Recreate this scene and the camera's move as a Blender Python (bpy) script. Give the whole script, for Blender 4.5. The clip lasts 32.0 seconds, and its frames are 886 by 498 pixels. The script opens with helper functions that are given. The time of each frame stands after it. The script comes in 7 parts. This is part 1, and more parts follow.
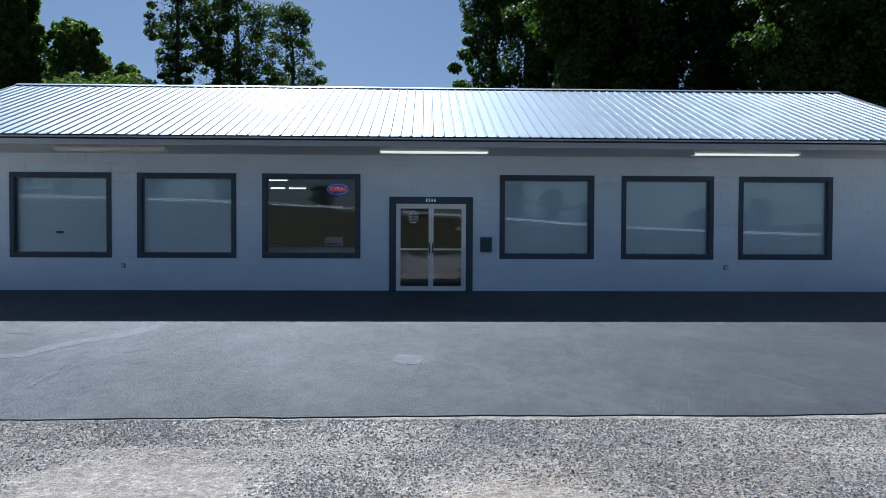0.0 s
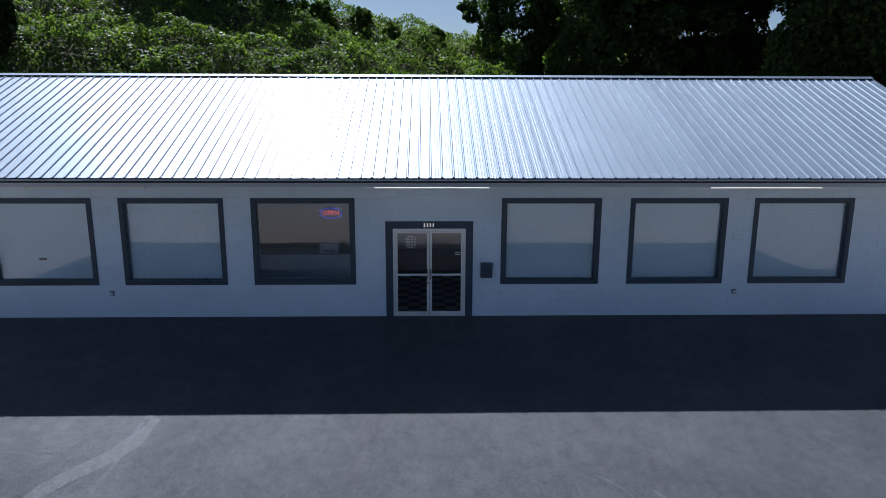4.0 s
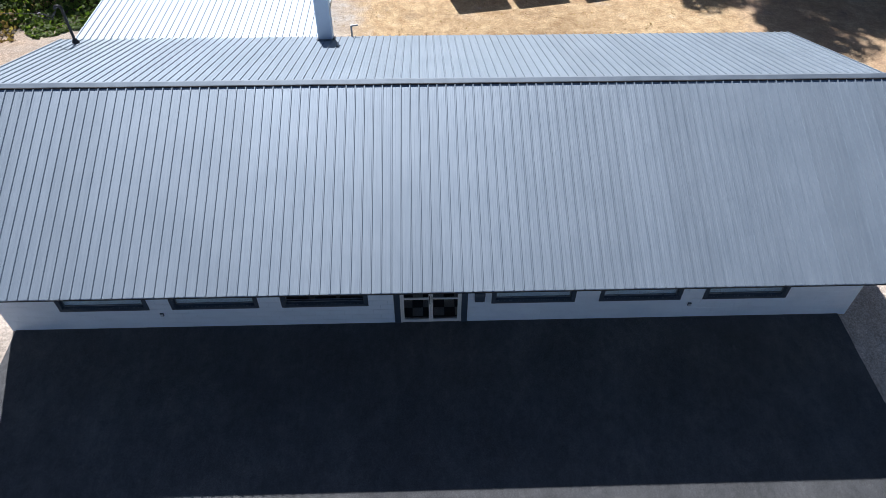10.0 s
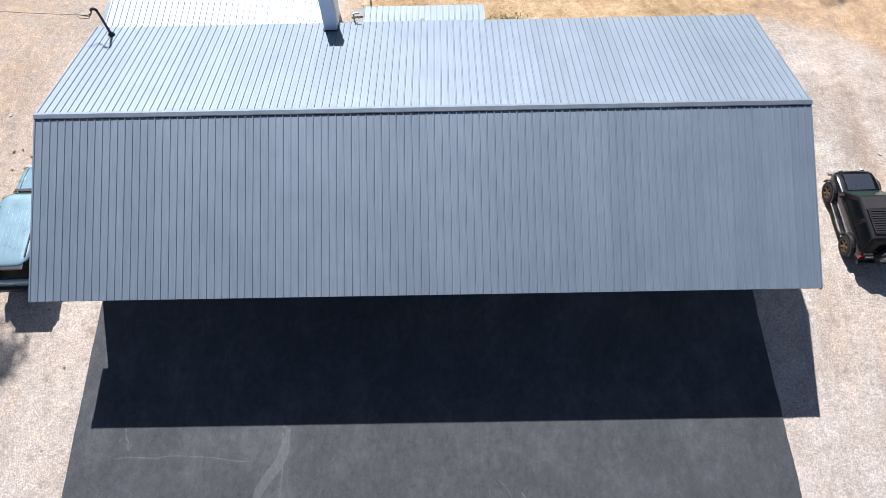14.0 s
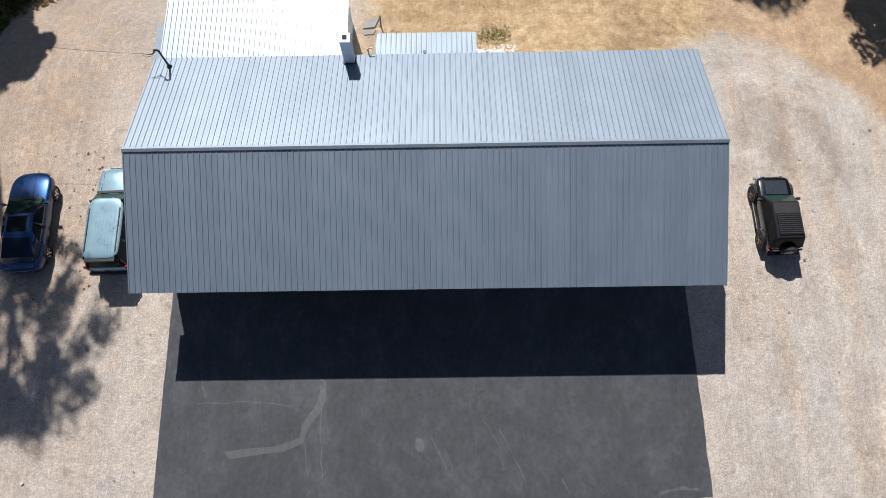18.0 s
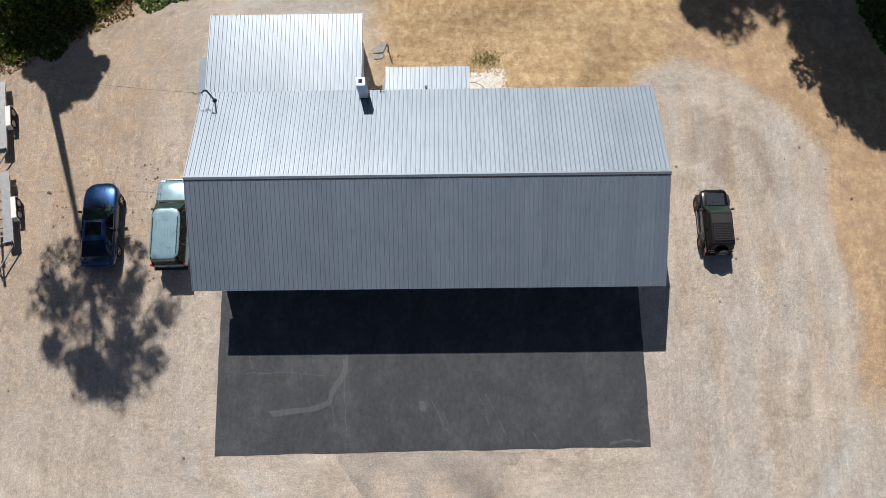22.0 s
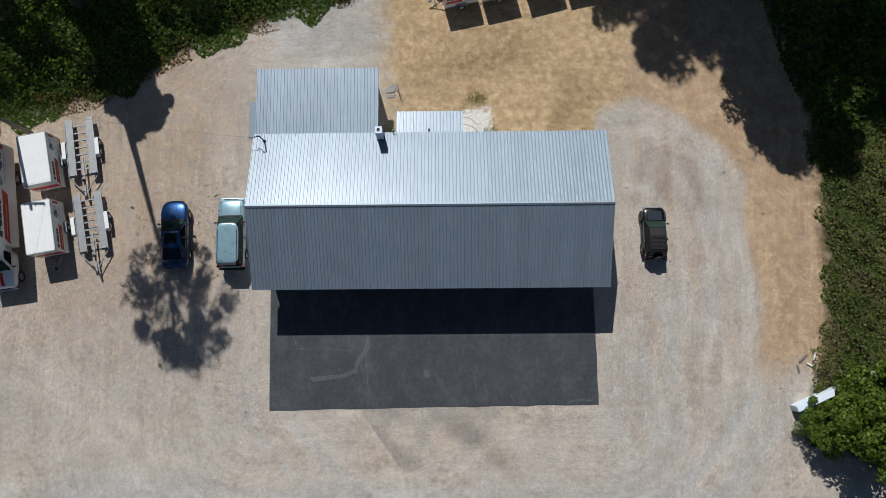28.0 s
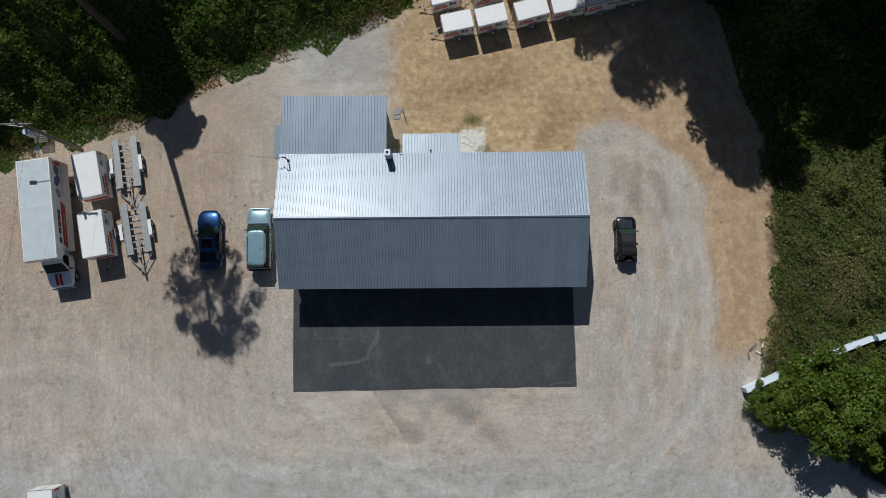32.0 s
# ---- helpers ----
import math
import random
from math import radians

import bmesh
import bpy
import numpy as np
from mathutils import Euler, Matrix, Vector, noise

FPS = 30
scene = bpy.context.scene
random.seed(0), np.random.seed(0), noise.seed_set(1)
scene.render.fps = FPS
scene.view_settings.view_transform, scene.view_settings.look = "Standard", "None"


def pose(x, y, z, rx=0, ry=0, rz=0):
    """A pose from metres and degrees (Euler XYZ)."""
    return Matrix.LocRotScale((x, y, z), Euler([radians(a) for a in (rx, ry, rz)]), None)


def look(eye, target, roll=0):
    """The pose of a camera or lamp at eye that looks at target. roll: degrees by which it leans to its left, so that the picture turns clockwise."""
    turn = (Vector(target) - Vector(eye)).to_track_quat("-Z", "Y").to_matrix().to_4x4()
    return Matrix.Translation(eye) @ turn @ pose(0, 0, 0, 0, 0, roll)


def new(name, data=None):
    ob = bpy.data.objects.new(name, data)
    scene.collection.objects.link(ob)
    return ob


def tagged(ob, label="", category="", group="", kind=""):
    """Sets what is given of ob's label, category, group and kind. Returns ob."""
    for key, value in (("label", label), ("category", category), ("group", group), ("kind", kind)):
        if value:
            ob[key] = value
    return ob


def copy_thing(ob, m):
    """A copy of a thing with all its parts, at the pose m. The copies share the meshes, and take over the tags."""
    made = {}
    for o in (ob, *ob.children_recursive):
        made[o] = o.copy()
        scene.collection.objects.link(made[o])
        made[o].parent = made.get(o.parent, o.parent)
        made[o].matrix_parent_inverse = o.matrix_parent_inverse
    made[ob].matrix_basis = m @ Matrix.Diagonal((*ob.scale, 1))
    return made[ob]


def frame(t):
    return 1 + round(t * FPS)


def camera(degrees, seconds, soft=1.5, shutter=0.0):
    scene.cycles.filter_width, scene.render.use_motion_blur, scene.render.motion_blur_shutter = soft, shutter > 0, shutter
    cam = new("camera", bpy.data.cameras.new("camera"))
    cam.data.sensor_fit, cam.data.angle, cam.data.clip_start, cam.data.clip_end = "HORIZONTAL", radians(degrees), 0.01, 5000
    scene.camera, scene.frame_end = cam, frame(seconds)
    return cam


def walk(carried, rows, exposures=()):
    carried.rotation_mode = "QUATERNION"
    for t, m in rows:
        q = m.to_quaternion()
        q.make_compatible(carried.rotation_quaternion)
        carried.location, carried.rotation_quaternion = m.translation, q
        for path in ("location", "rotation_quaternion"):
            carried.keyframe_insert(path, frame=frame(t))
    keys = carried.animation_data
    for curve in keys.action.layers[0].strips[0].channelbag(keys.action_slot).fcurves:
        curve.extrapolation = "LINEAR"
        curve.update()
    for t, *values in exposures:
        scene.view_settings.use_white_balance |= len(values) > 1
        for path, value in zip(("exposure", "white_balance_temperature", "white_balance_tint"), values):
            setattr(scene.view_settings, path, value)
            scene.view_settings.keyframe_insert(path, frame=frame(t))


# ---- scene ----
cam = camera(66.1, 32.0, soft=0.85)
PATH = [
    (0, (-0.121, -16.599, 1.381), (0.139, -6.605, 1.171), 0.25),
    (0.5, (-0.140, -16.523, 1.725), (0.129, -6.534, 1.342), 0.28),
    (1, (-0.129, -16.427, 2.073), (0.129, -6.446, 1.512), 0.28),
    (1.5, (-0.109, -16.313, 2.443), (0.135, -6.345, 1.689), 0.26),
    (2, (-0.096, -16.186, 2.849), (0.143, -6.235, 1.881), 0.24),
    (2.5, (-0.097, -16.046, 3.301), (0.152, -6.122, 2.093), 0.24),
    (3, (-0.095, -15.891, 3.808), (0.164, -6.004, 2.329), 0.24),
    (3.5, (-0.078, -15.715, 4.378), (0.178, -5.879, 2.593), 0.23),
    (5.5, (0.016, -14.802, 7.341), (0.212, -5.386, 3.979), 0.09),
    (6, (0.006, -14.507, 8.213), (0.205, -5.274, 4.375), 0.08),
    (6.5, (-0.010, -14.181, 9.139), (0.196, -5.175, 4.796), 0.08),
    (7, (-0.019, -13.827, 10.105), (0.190, -5.093, 5.240), 0.07),
    (7.5, (-0.012, -13.469, 11.065), (0.192, -5.032, 5.700), 0.05),
    (8, (0.001, -13.120, 12.001), (0.198, -4.994, 6.176), 0.03),
    (8.5, (0.001, -12.786, 12.908), (0.201, -4.976, 6.666), 0.05),
    (9, (-0.020, -12.466, 13.788), (0.194, -4.971, 7.172), 0.15),
    (9.5, (-0.056, -12.153, 14.651), (0.178, -4.969, 7.698), 0.31),
    (10, (-0.086, -11.838, 15.511), (0.162, -4.965, 8.251), 0.47),
    (10.5, (-0.087, -11.516, 16.384), (0.158, -4.955, 8.841), 0.56),
    (11, (-0.071, -11.191, 17.267), (0.162, -4.942, 9.464), 0.60),
    (11.5, (0.081, -10.853, 18.218), (0.246, -4.928, 10.164), 0.29),
    (12, (0.247, -10.537, 19.161), (0.342, -4.928, 10.882), -0.06),
    (12.5, (0.284, -10.269, 20.042), (0.349, -4.937, 11.583), -0.12),
    (13, (0.416, -10.054, 20.906), (0.443, -5.013, 12.270), -0.50),
    (13.5, (0.687, -9.910, 21.770), (0.663, -5.189, 12.955), -1.28),
    (14, (0.842, -9.792, 22.666), (0.783, -5.347, 13.709), -1.70),
    (14.5, (0.816, -9.594, 23.614), (0.747, -5.362, 14.554), -1.88),
    (16.5, (0.887, -9.253, 27.345), (0.850, -5.722, 17.989), -1.66),
    (17, (0.947, -9.079, 28.279), (0.897, -5.718, 18.861), -1.82),
    (17.5, (0.987, -8.934, 29.194), (0.920, -5.714, 19.727), -2.02),
    (18, (1.002, -8.742, 30.140), (0.927, -5.667, 20.624), -2.16),
    (18.5, (1.006, -8.487, 31.117), (0.931, -5.570, 21.552), -2.25),
    (19, (1.003, -8.203, 32.105), (0.932, -5.446, 22.493), -2.23),
    (19.5, (1.000, -7.936, 33.078), (0.937, -5.330, 23.424), -2.13),
    (20, (1.024, -7.684, 34.040), (0.961, -5.219, 24.349), -2.15),
    (20.5, (1.097, -7.439, 35.010), (1.021, -5.108, 25.286), -2.50),
    (21, (1.163, -7.225, 35.981), (1.076, -5.012, 26.229), -2.86),
    (21.5, (1.181, -7.064, 36.939), (1.094, -4.946, 27.166), -2.95),
    (22, (1.176, -6.963, 37.877), (1.094, -4.916, 28.089), -2.90),
    (22.5, (1.193, -6.886, 38.807), (1.110, -4.901, 29.006), -2.98),
    (23, (1.210, -6.765, 39.759), (1.127, -4.849, 29.945), -3.04),
    (23.5, (1.207, -6.586, 40.740), (1.129, -4.750, 30.910), -2.96),
    (24, (1.191, -6.366, 41.731), (1.120, -4.617, 31.885), -2.81),
    (24.5, (1.182, -6.146, 42.693), (1.115, -4.479, 32.833), -2.76),
    (25, (1.187, -5.938, 43.622), (1.121, -4.344, 33.750), -2.89),
    (25.5, (1.206, -5.725, 44.568), (1.137, -4.205, 34.684), -3.11),
    (27.5, (1.472, -4.788, 48.392), (1.359, -3.552, 38.469), -5.68),
    (28, (1.466, -4.594, 49.360), (1.358, -3.416, 39.430), -5.72),
    (28.5, (1.420, -4.412, 50.337), (1.322, -3.288, 40.400), -5.46),
    (29, (1.402, -4.231, 51.307), (1.309, -3.156, 41.365), -5.38),
    (29.5, (1.409, -4.057, 52.274), (1.318, -3.028, 42.327), -5.46),
    (30, (1.413, -3.914, 53.243), (1.326, -2.922, 43.293), -5.47),
    (30.5, (1.401, -3.806, 54.218), (1.319, -2.845, 44.265), -5.34),
    (31, (1.393, -3.701, 55.188), (1.313, -2.769, 45.232), -5.30),
    (31.5, (1.419, -3.552, 56.140), (1.336, -2.655, 46.181), -5.73),
    (32, (1.492, -3.342, 57.068), (1.398, -2.488, 47.105), -6.74),
]
walk(cam, [(t, look(eye, target, roll)) for t, eye, target, roll in PATH],
     exposures=[(0.0, 0.26, 5150, 8), (2.0, 0.32, 5350, 11), (3.5, 0.36, 5300, 13), (6.0, -0.12, 5550, 16), (8.0, 0.22, 5850, 15), (9.0, 0.55, 5850, 14), (14.0, 0.64, 5900, 16), (17.0, 0.36, 5850, 14), (19.0, 0.15, 6350, 13), (21.0, 0.0, 6400, 13), (23.0, -0.1, 6250, 11), (28.0, -0.41, 5900, 9), (30.0, -0.56, 5850, 8), (32.0, -0.63, 5850, 8)])

# ---- light ----
SUN = Vector((-0.865, 3.107, 3.64)).normalized()
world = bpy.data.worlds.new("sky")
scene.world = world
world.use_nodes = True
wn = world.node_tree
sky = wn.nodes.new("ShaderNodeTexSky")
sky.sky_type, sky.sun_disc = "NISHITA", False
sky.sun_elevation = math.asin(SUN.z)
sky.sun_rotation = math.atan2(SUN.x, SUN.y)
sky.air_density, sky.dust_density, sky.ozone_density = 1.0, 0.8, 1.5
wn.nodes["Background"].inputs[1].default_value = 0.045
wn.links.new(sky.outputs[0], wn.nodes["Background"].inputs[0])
sun = new("sun", bpy.data.lights.new("sun", "SUN"))
sun.data.energy, sun.data.angle, sun.data.color = 5.2, radians(0.53), (1.0, 0.94, 0.85)
sun.matrix_world = look((SUN * 80)[:], (0, 0, 0))


# ---- materials ----
def ramp(nt, fac, stops):
    n = nt.nodes.new("ShaderNodeValToRGB")
    while len(n.color_ramp.elements) < len(stops):
        n.color_ramp.elements.new(0.5)
    for e, (p, c) in zip(n.color_ramp.elements, stops):
        e.position, e.color = p, (*c, 1)
    nt.links.new(fac, n.inputs[0])
    return n.outputs[0]


def noise_tex(nt, scale, detail=4.0, rough=0.55, vec=None, stretch=None):
    n = nt.nodes.new("ShaderNodeTexNoise")
    n.inputs["Scale"].default_value, n.inputs["Detail"].default_value, n.inputs["Roughness"].default_value = scale, detail, rough
    if vec is None:
        vec = nt.nodes.new("ShaderNodeNewGeometry").outputs["Position"]
    if stretch:
        m = nt.nodes.new("ShaderNodeMapping")
        m.inputs["Scale"].default_value = stretch
        nt.links.new(vec, m.inputs[0])
        vec = m.outputs[0]
    nt.links.new(vec, n.inputs["Vector"])
    return n.outputs["Fac"]


def mix(nt, fac, a, b, mode="MIX"):
    n = nt.nodes.new("ShaderNodeMix")
    n.data_type, n.blend_type = "RGBA", mode
    for key, value in ((0, fac), (6, a), (7, b)):
        if isinstance(value, (int, float)):
            n.inputs[key].default_value = value
        elif isinstance(value, tuple):
            n.inputs[key].default_value = (*value, 1)
        else:
            nt.links.new(value, n.inputs[key])
    return n.outputs[2]


def mathn(nt, op, a, b=0.0, clamp=False):
    n = nt.nodes.new("ShaderNodeMath")
    n.operation, n.use_clamp = op, clamp
    for key, value in ((0, a), (1, b)):
        if isinstance(value, (int, float)):
            n.inputs[key].default_value = value
        else:
            nt.links.new(value, n.inputs[key])
    return n.outputs[0]


def bump(nt, bsdf, height, strength, distance):
    b = nt.nodes.new("ShaderNodeBump")
    b.inputs["Strength"].default_value, b.inputs["Distance"].default_value = strength, distance
    nt.links.new(height, b.inputs["Height"])
    nt.links.new(b.outputs[0], bsdf.inputs["Normal"])


def blank(name, rough=0.5, metal=0.0, spec=0.5):
    m = bpy.data.materials.new(name)
    m.use_nodes = True
    nt = m.node_tree
    bsdf = nt.nodes["Principled BSDF"]
    bsdf.inputs["Roughness"].default_value, bsdf.inputs["Metallic"].default_value = rough, metal
    bsdf.inputs["Specular IOR Level"].default_value = spec
    return m, nt, bsdf


def mat(name, color, rough=0.5, metal=0.0, vary=0.12, scale=3.0, fine=40.0, relief=0.0, coat=0.0, spec=0.5, per_object=0.0):
    """A surface with two scales of variation, wear in its gloss, and fine relief."""
    m, nt, bsdf = blank(name, rough, metal, spec)
    big, small = noise_tex(nt, scale), noise_tex(nt, fine, 2.0)
    dark, light = tuple(c * (1 - vary) for c in color), tuple(min(1, c * (1 + vary)) for c in color)
    col = ramp(nt, big, [(0.3, dark), (0.7, light)])
    col = mix(nt, 0.35, col, ramp(nt, small, [(0.35, dark), (0.65, light)]))
    if per_object:
        info = nt.nodes.new("ShaderNodeObjectInfo")
        col = mix(nt, 1.0, col, ramp(nt, info.outputs["Random"], [(0, (1 - per_object,) * 3), (1, (1.0,) * 3)]), "MULTIPLY")
    nt.links.new(col, bsdf.inputs["Base Color"])
    nt.links.new(mathn(nt, "MULTIPLY_ADD", big, 0.2), bsdf.inputs["Roughness"])
    nt.nodes[-1].inputs[2].default_value = rough - 0.1
    if coat:
        bsdf.inputs["Coat Weight"].default_value, bsdf.inputs["Coat Roughness"].default_value = coat, 0.06
    if relief:
        bump(nt, bsdf, small, 0.6, relief)
    return m


def glass(name, tint=(0.9, 0.95, 0.95)):
    """Thin window glass: clear to light, with a mirror gloss that grows towards a glancing view."""
    m, nt, bsdf = blank(name, 0.02)
    clear, gloss, mx = (nt.nodes.new("ShaderNode" + k) for k in ("BsdfTransparent", "BsdfGlossy", "MixShader"))
    clear.inputs[0].default_value = (*tint, 1)
    gloss.inputs["Roughness"].default_value = 0.0
    lw = nt.nodes.new("ShaderNodeLayerWeight")
    gain = mathn(nt, "POWER", lw.outputs["Facing"], 5.0)
    fac = mathn(nt, "MULTIPLY_ADD", gain, 0.95)
    nt.nodes[-1].inputs[2].default_value = 0.06
    nt.links.new(fac, mx.inputs[0])
    nt.links.new(clear.outputs[0], mx.inputs[1])
    nt.links.new(gloss.outputs[0], mx.inputs[2])
    nt.links.new(mx.outputs[0], nt.nodes["Material Output"].inputs[0])
    return m


def leaf_mat(name, dark, light, pale, rough=0.5, share=0.38, thin=(1.5, 1.7, 0.7)):
    m, nt, bsdf = blank(name, rough, 0.0, 0.22)
    geo = nt.nodes.new("ShaderNodeNewGeometry")
    col = ramp(nt, geo.outputs["Random Per Island"], [(0.0, dark), (0.6, light), (0.93, light), (1.0, pale)])
    big = noise_tex(nt, 0.25, 3.0)
    col = mix(nt, ramp(nt, big, [(0.35, (0, 0, 0)), (0.7, (1, 1, 1))]), mix(nt, 1.0, col, (0.62, 0.68, 0.6), "MULTIPLY"), col)
    nt.links.new(col, bsdf.inputs["Base Color"])
    tr = nt.nodes.new("ShaderNodeBsdfTranslucent")
    nt.links.new(mix(nt, 1.0, col, thin, "MULTIPLY"), tr.inputs[0])
    mx = nt.nodes.new("ShaderNodeMixShader")
    mx.inputs[0].default_value = share
    nt.links.new(bsdf.outputs[0], mx.inputs[1])
    nt.links.new(tr.outputs[0], mx.inputs[2])
    nt.links.new(mx.outputs[0], nt.nodes["Material Output"].inputs[0])
    return m
M = {
    "block": mat("painted_block", (0.71, 0.80, 0.90), 0.75, vary=0.06, scale=1.2, fine=60, relief=0.002),
    "slate": mat("slate_paint", (0.042, 0.062, 0.092), 0.55, vary=0.15),
    "bead": mat("window_bead", (0.22, 0.25, 0.28), 0.5, 0.2, vary=0.1),
    "alu": mat("pale_aluminium", (0.82, 0.82, 0.80), 0.4, 0.15, vary=0.06),
    "fascia": mat("fascia_metal", (0.55, 0.60, 0.66), 0.45, 0.2, vary=0.06),
    "trimmetal": mat("ridge_metal", (0.26, 0.31, 0.36), 0.5, 0.5, vary=0.08, per_object=0.05),
    "dark": mat("dark_gap", (0.02, 0.02, 0.022), 0.8),
    "black": mat("black_plastic", (0.02, 0.02, 0.022), 0.45, vary=0.2),
    "rubber": mat("tyre_rubber", (0.022, 0.022, 0.023), 0.85, vary=0.25, fine=90),
    "chrome": mat("bright_metal", (0.75, 0.75, 0.76), 0.2, 1.0, vary=0.05),
    "steel": mat("galvanised_steel", (0.34, 0.35, 0.355), 0.55, 0.6, vary=0.2, scale=6),
    "white": mat("white_enamel", (0.82, 0.82, 0.80), 0.35, vary=0.05, coat=0.2),
    "soffit": mat("soffit_white", (0.7, 0.7, 0.69), 0.7, vary=0.06),
    "blind": mat("window_paper", (0.63, 0.75, 0.78), 0.9, vary=0.06, scale=0.8, fine=14),
    "inner": mat("interior_wall", (0.42, 0.43, 0.44), 0.85, vary=0.05),
    "tile_dark": mat("dark_tile", (0.035, 0.033, 0.03), 0.35, vary=0.2),
    "tile_light": mat("light_tile", (0.36, 0.34, 0.29), 0.35, vary=0.12),
    "bark": mat("bark", (0.062, 0.049, 0.038), 0.9, vary=0.35, scale=4, fine=18, relief=0.03),
    "wood": mat("weathered_wood", (0.2, 0.17, 0.14), 0.85, vary=0.25, scale=5),
    "red": mat("red_vinyl", (0.55, 0.03, 0.02), 0.4, vary=0.06),
    "ink": mat("black_vinyl", (0.02, 0.02, 0.022), 0.45, vary=0.1),
    "yellow": mat("yellow_vinyl", (0.75, 0.55, 0.1), 0.45, vary=0.06),
    "picture": mat("printed_picture", (0.28, 0.3, 0.33), 0.45, vary=0.55, scale=6, fine=16),
    "print_blue": mat("blue_print", (0.04, 0.10, 0.30), 0.45, vary=0.3, scale=9, fine=30),
    "print_green": mat("green_print", (0.06, 0.10, 0.07), 0.45, vary=0.4, scale=9, fine=30),
    "van_roof": mat("faded_white_roof", (0.52, 0.575, 0.60), 0.5, vary=0.09, scale=1.4, fine=9, relief=0.006),
    "concrete": mat("weathered_concrete", (0.30, 0.30, 0.285), 0.9, vary=0.2, scale=4, fine=30, relief=0.006),
    "tyre_white": mat("white_rim", (0.7, 0.7, 0.68), 0.4, vary=0.1),
    "glass": glass("clear_glass", (0.93, 0.95, 0.98)),
    "tail": mat("red_lens", (0.35, 0.01, 0.012), 0.2, vary=0.05, coat=0.5),
    "lamp": mat("clear_lens", (0.6, 0.62, 0.64), 0.15, 0.3, vary=0.05, coat=0.5),
    "tint": mat("tinted_glass", (0.006, 0.008, 0.010), 0.12, vary=0.1, spec=0.1),
    "screen": mat("windscreen_glass", (0.022, 0.042, 0.034), 0.12, vary=0.25, scale=8.0, spec=0.12),
    "leaf_kudzu": leaf_mat("vine_leaves", (0.055, 0.095, 0.018), (0.15, 0.215, 0.042), (0.31, 0.33, 0.11), 0.5, 0.58, (1.6, 1.7, 0.75)),
    "leaf_tree": leaf_mat("tree_leaves", (0.024, 0.040, 0.012), (0.055, 0.088, 0.021), (0.12, 0.15, 0.042), 0.5, 0.55, (2.2, 2.4, 0.8)),
    "leaf_bush": leaf_mat("maple_leaves", (0.07, 0.11, 0.016), (0.17, 0.23, 0.033), (0.33, 0.35, 0.08), 0.5, 0.42),
    "weeds": leaf_mat("weeds", (0.08, 0.10, 0.028), (0.19, 0.19, 0.062), (0.38, 0.31, 0.16)),
    "straw": leaf_mat("dry_brush", (0.20, 0.12, 0.065), (0.34, 0.225, 0.115), (0.45, 0.34, 0.19)),
}


def roof_material():
    m, nt, bsdf = blank("ribbed_roof_metal", 0.55, 0.52, 0.5)
    big, streak = noise_tex(nt, 0.7), noise_tex(nt, 3.0, 3.0, stretch=(6.0, 0.25, 0.25))
    col = mix(nt, 0.5, ramp(nt, big, [(0.3, (0.214, 0.268, 0.325)), (0.7, (0.270, 0.326, 0.386))]), ramp(nt, streak, [(0.3, (0.210, 0.263, 0.320)), (0.7, (0.275, 0.332, 0.391))]))
    info = nt.nodes.new("ShaderNodeObjectInfo")
    col = mix(nt, 1.0, col, ramp(nt, info.outputs["Random"], [(0, (0.92,) * 3), (1, (1.0,) * 3)]), "MULTIPLY")
    nt.links.new(col, bsdf.inputs["Base Color"])
    nt.links.new(ramp(nt, streak, [(0.2, (0.55,) * 3), (0.8, (0.63,) * 3)]), bsdf.inputs["Roughness"])
    bsdf.inputs["Coat Weight"].default_value, bsdf.inputs["Coat Roughness"].default_value = 0.54, 0.31
    bump(nt, bsdf, noise_tex(nt, 2.2, 2.0), 0.3, 0.012)
    return m


M["roof"] = roof_material()


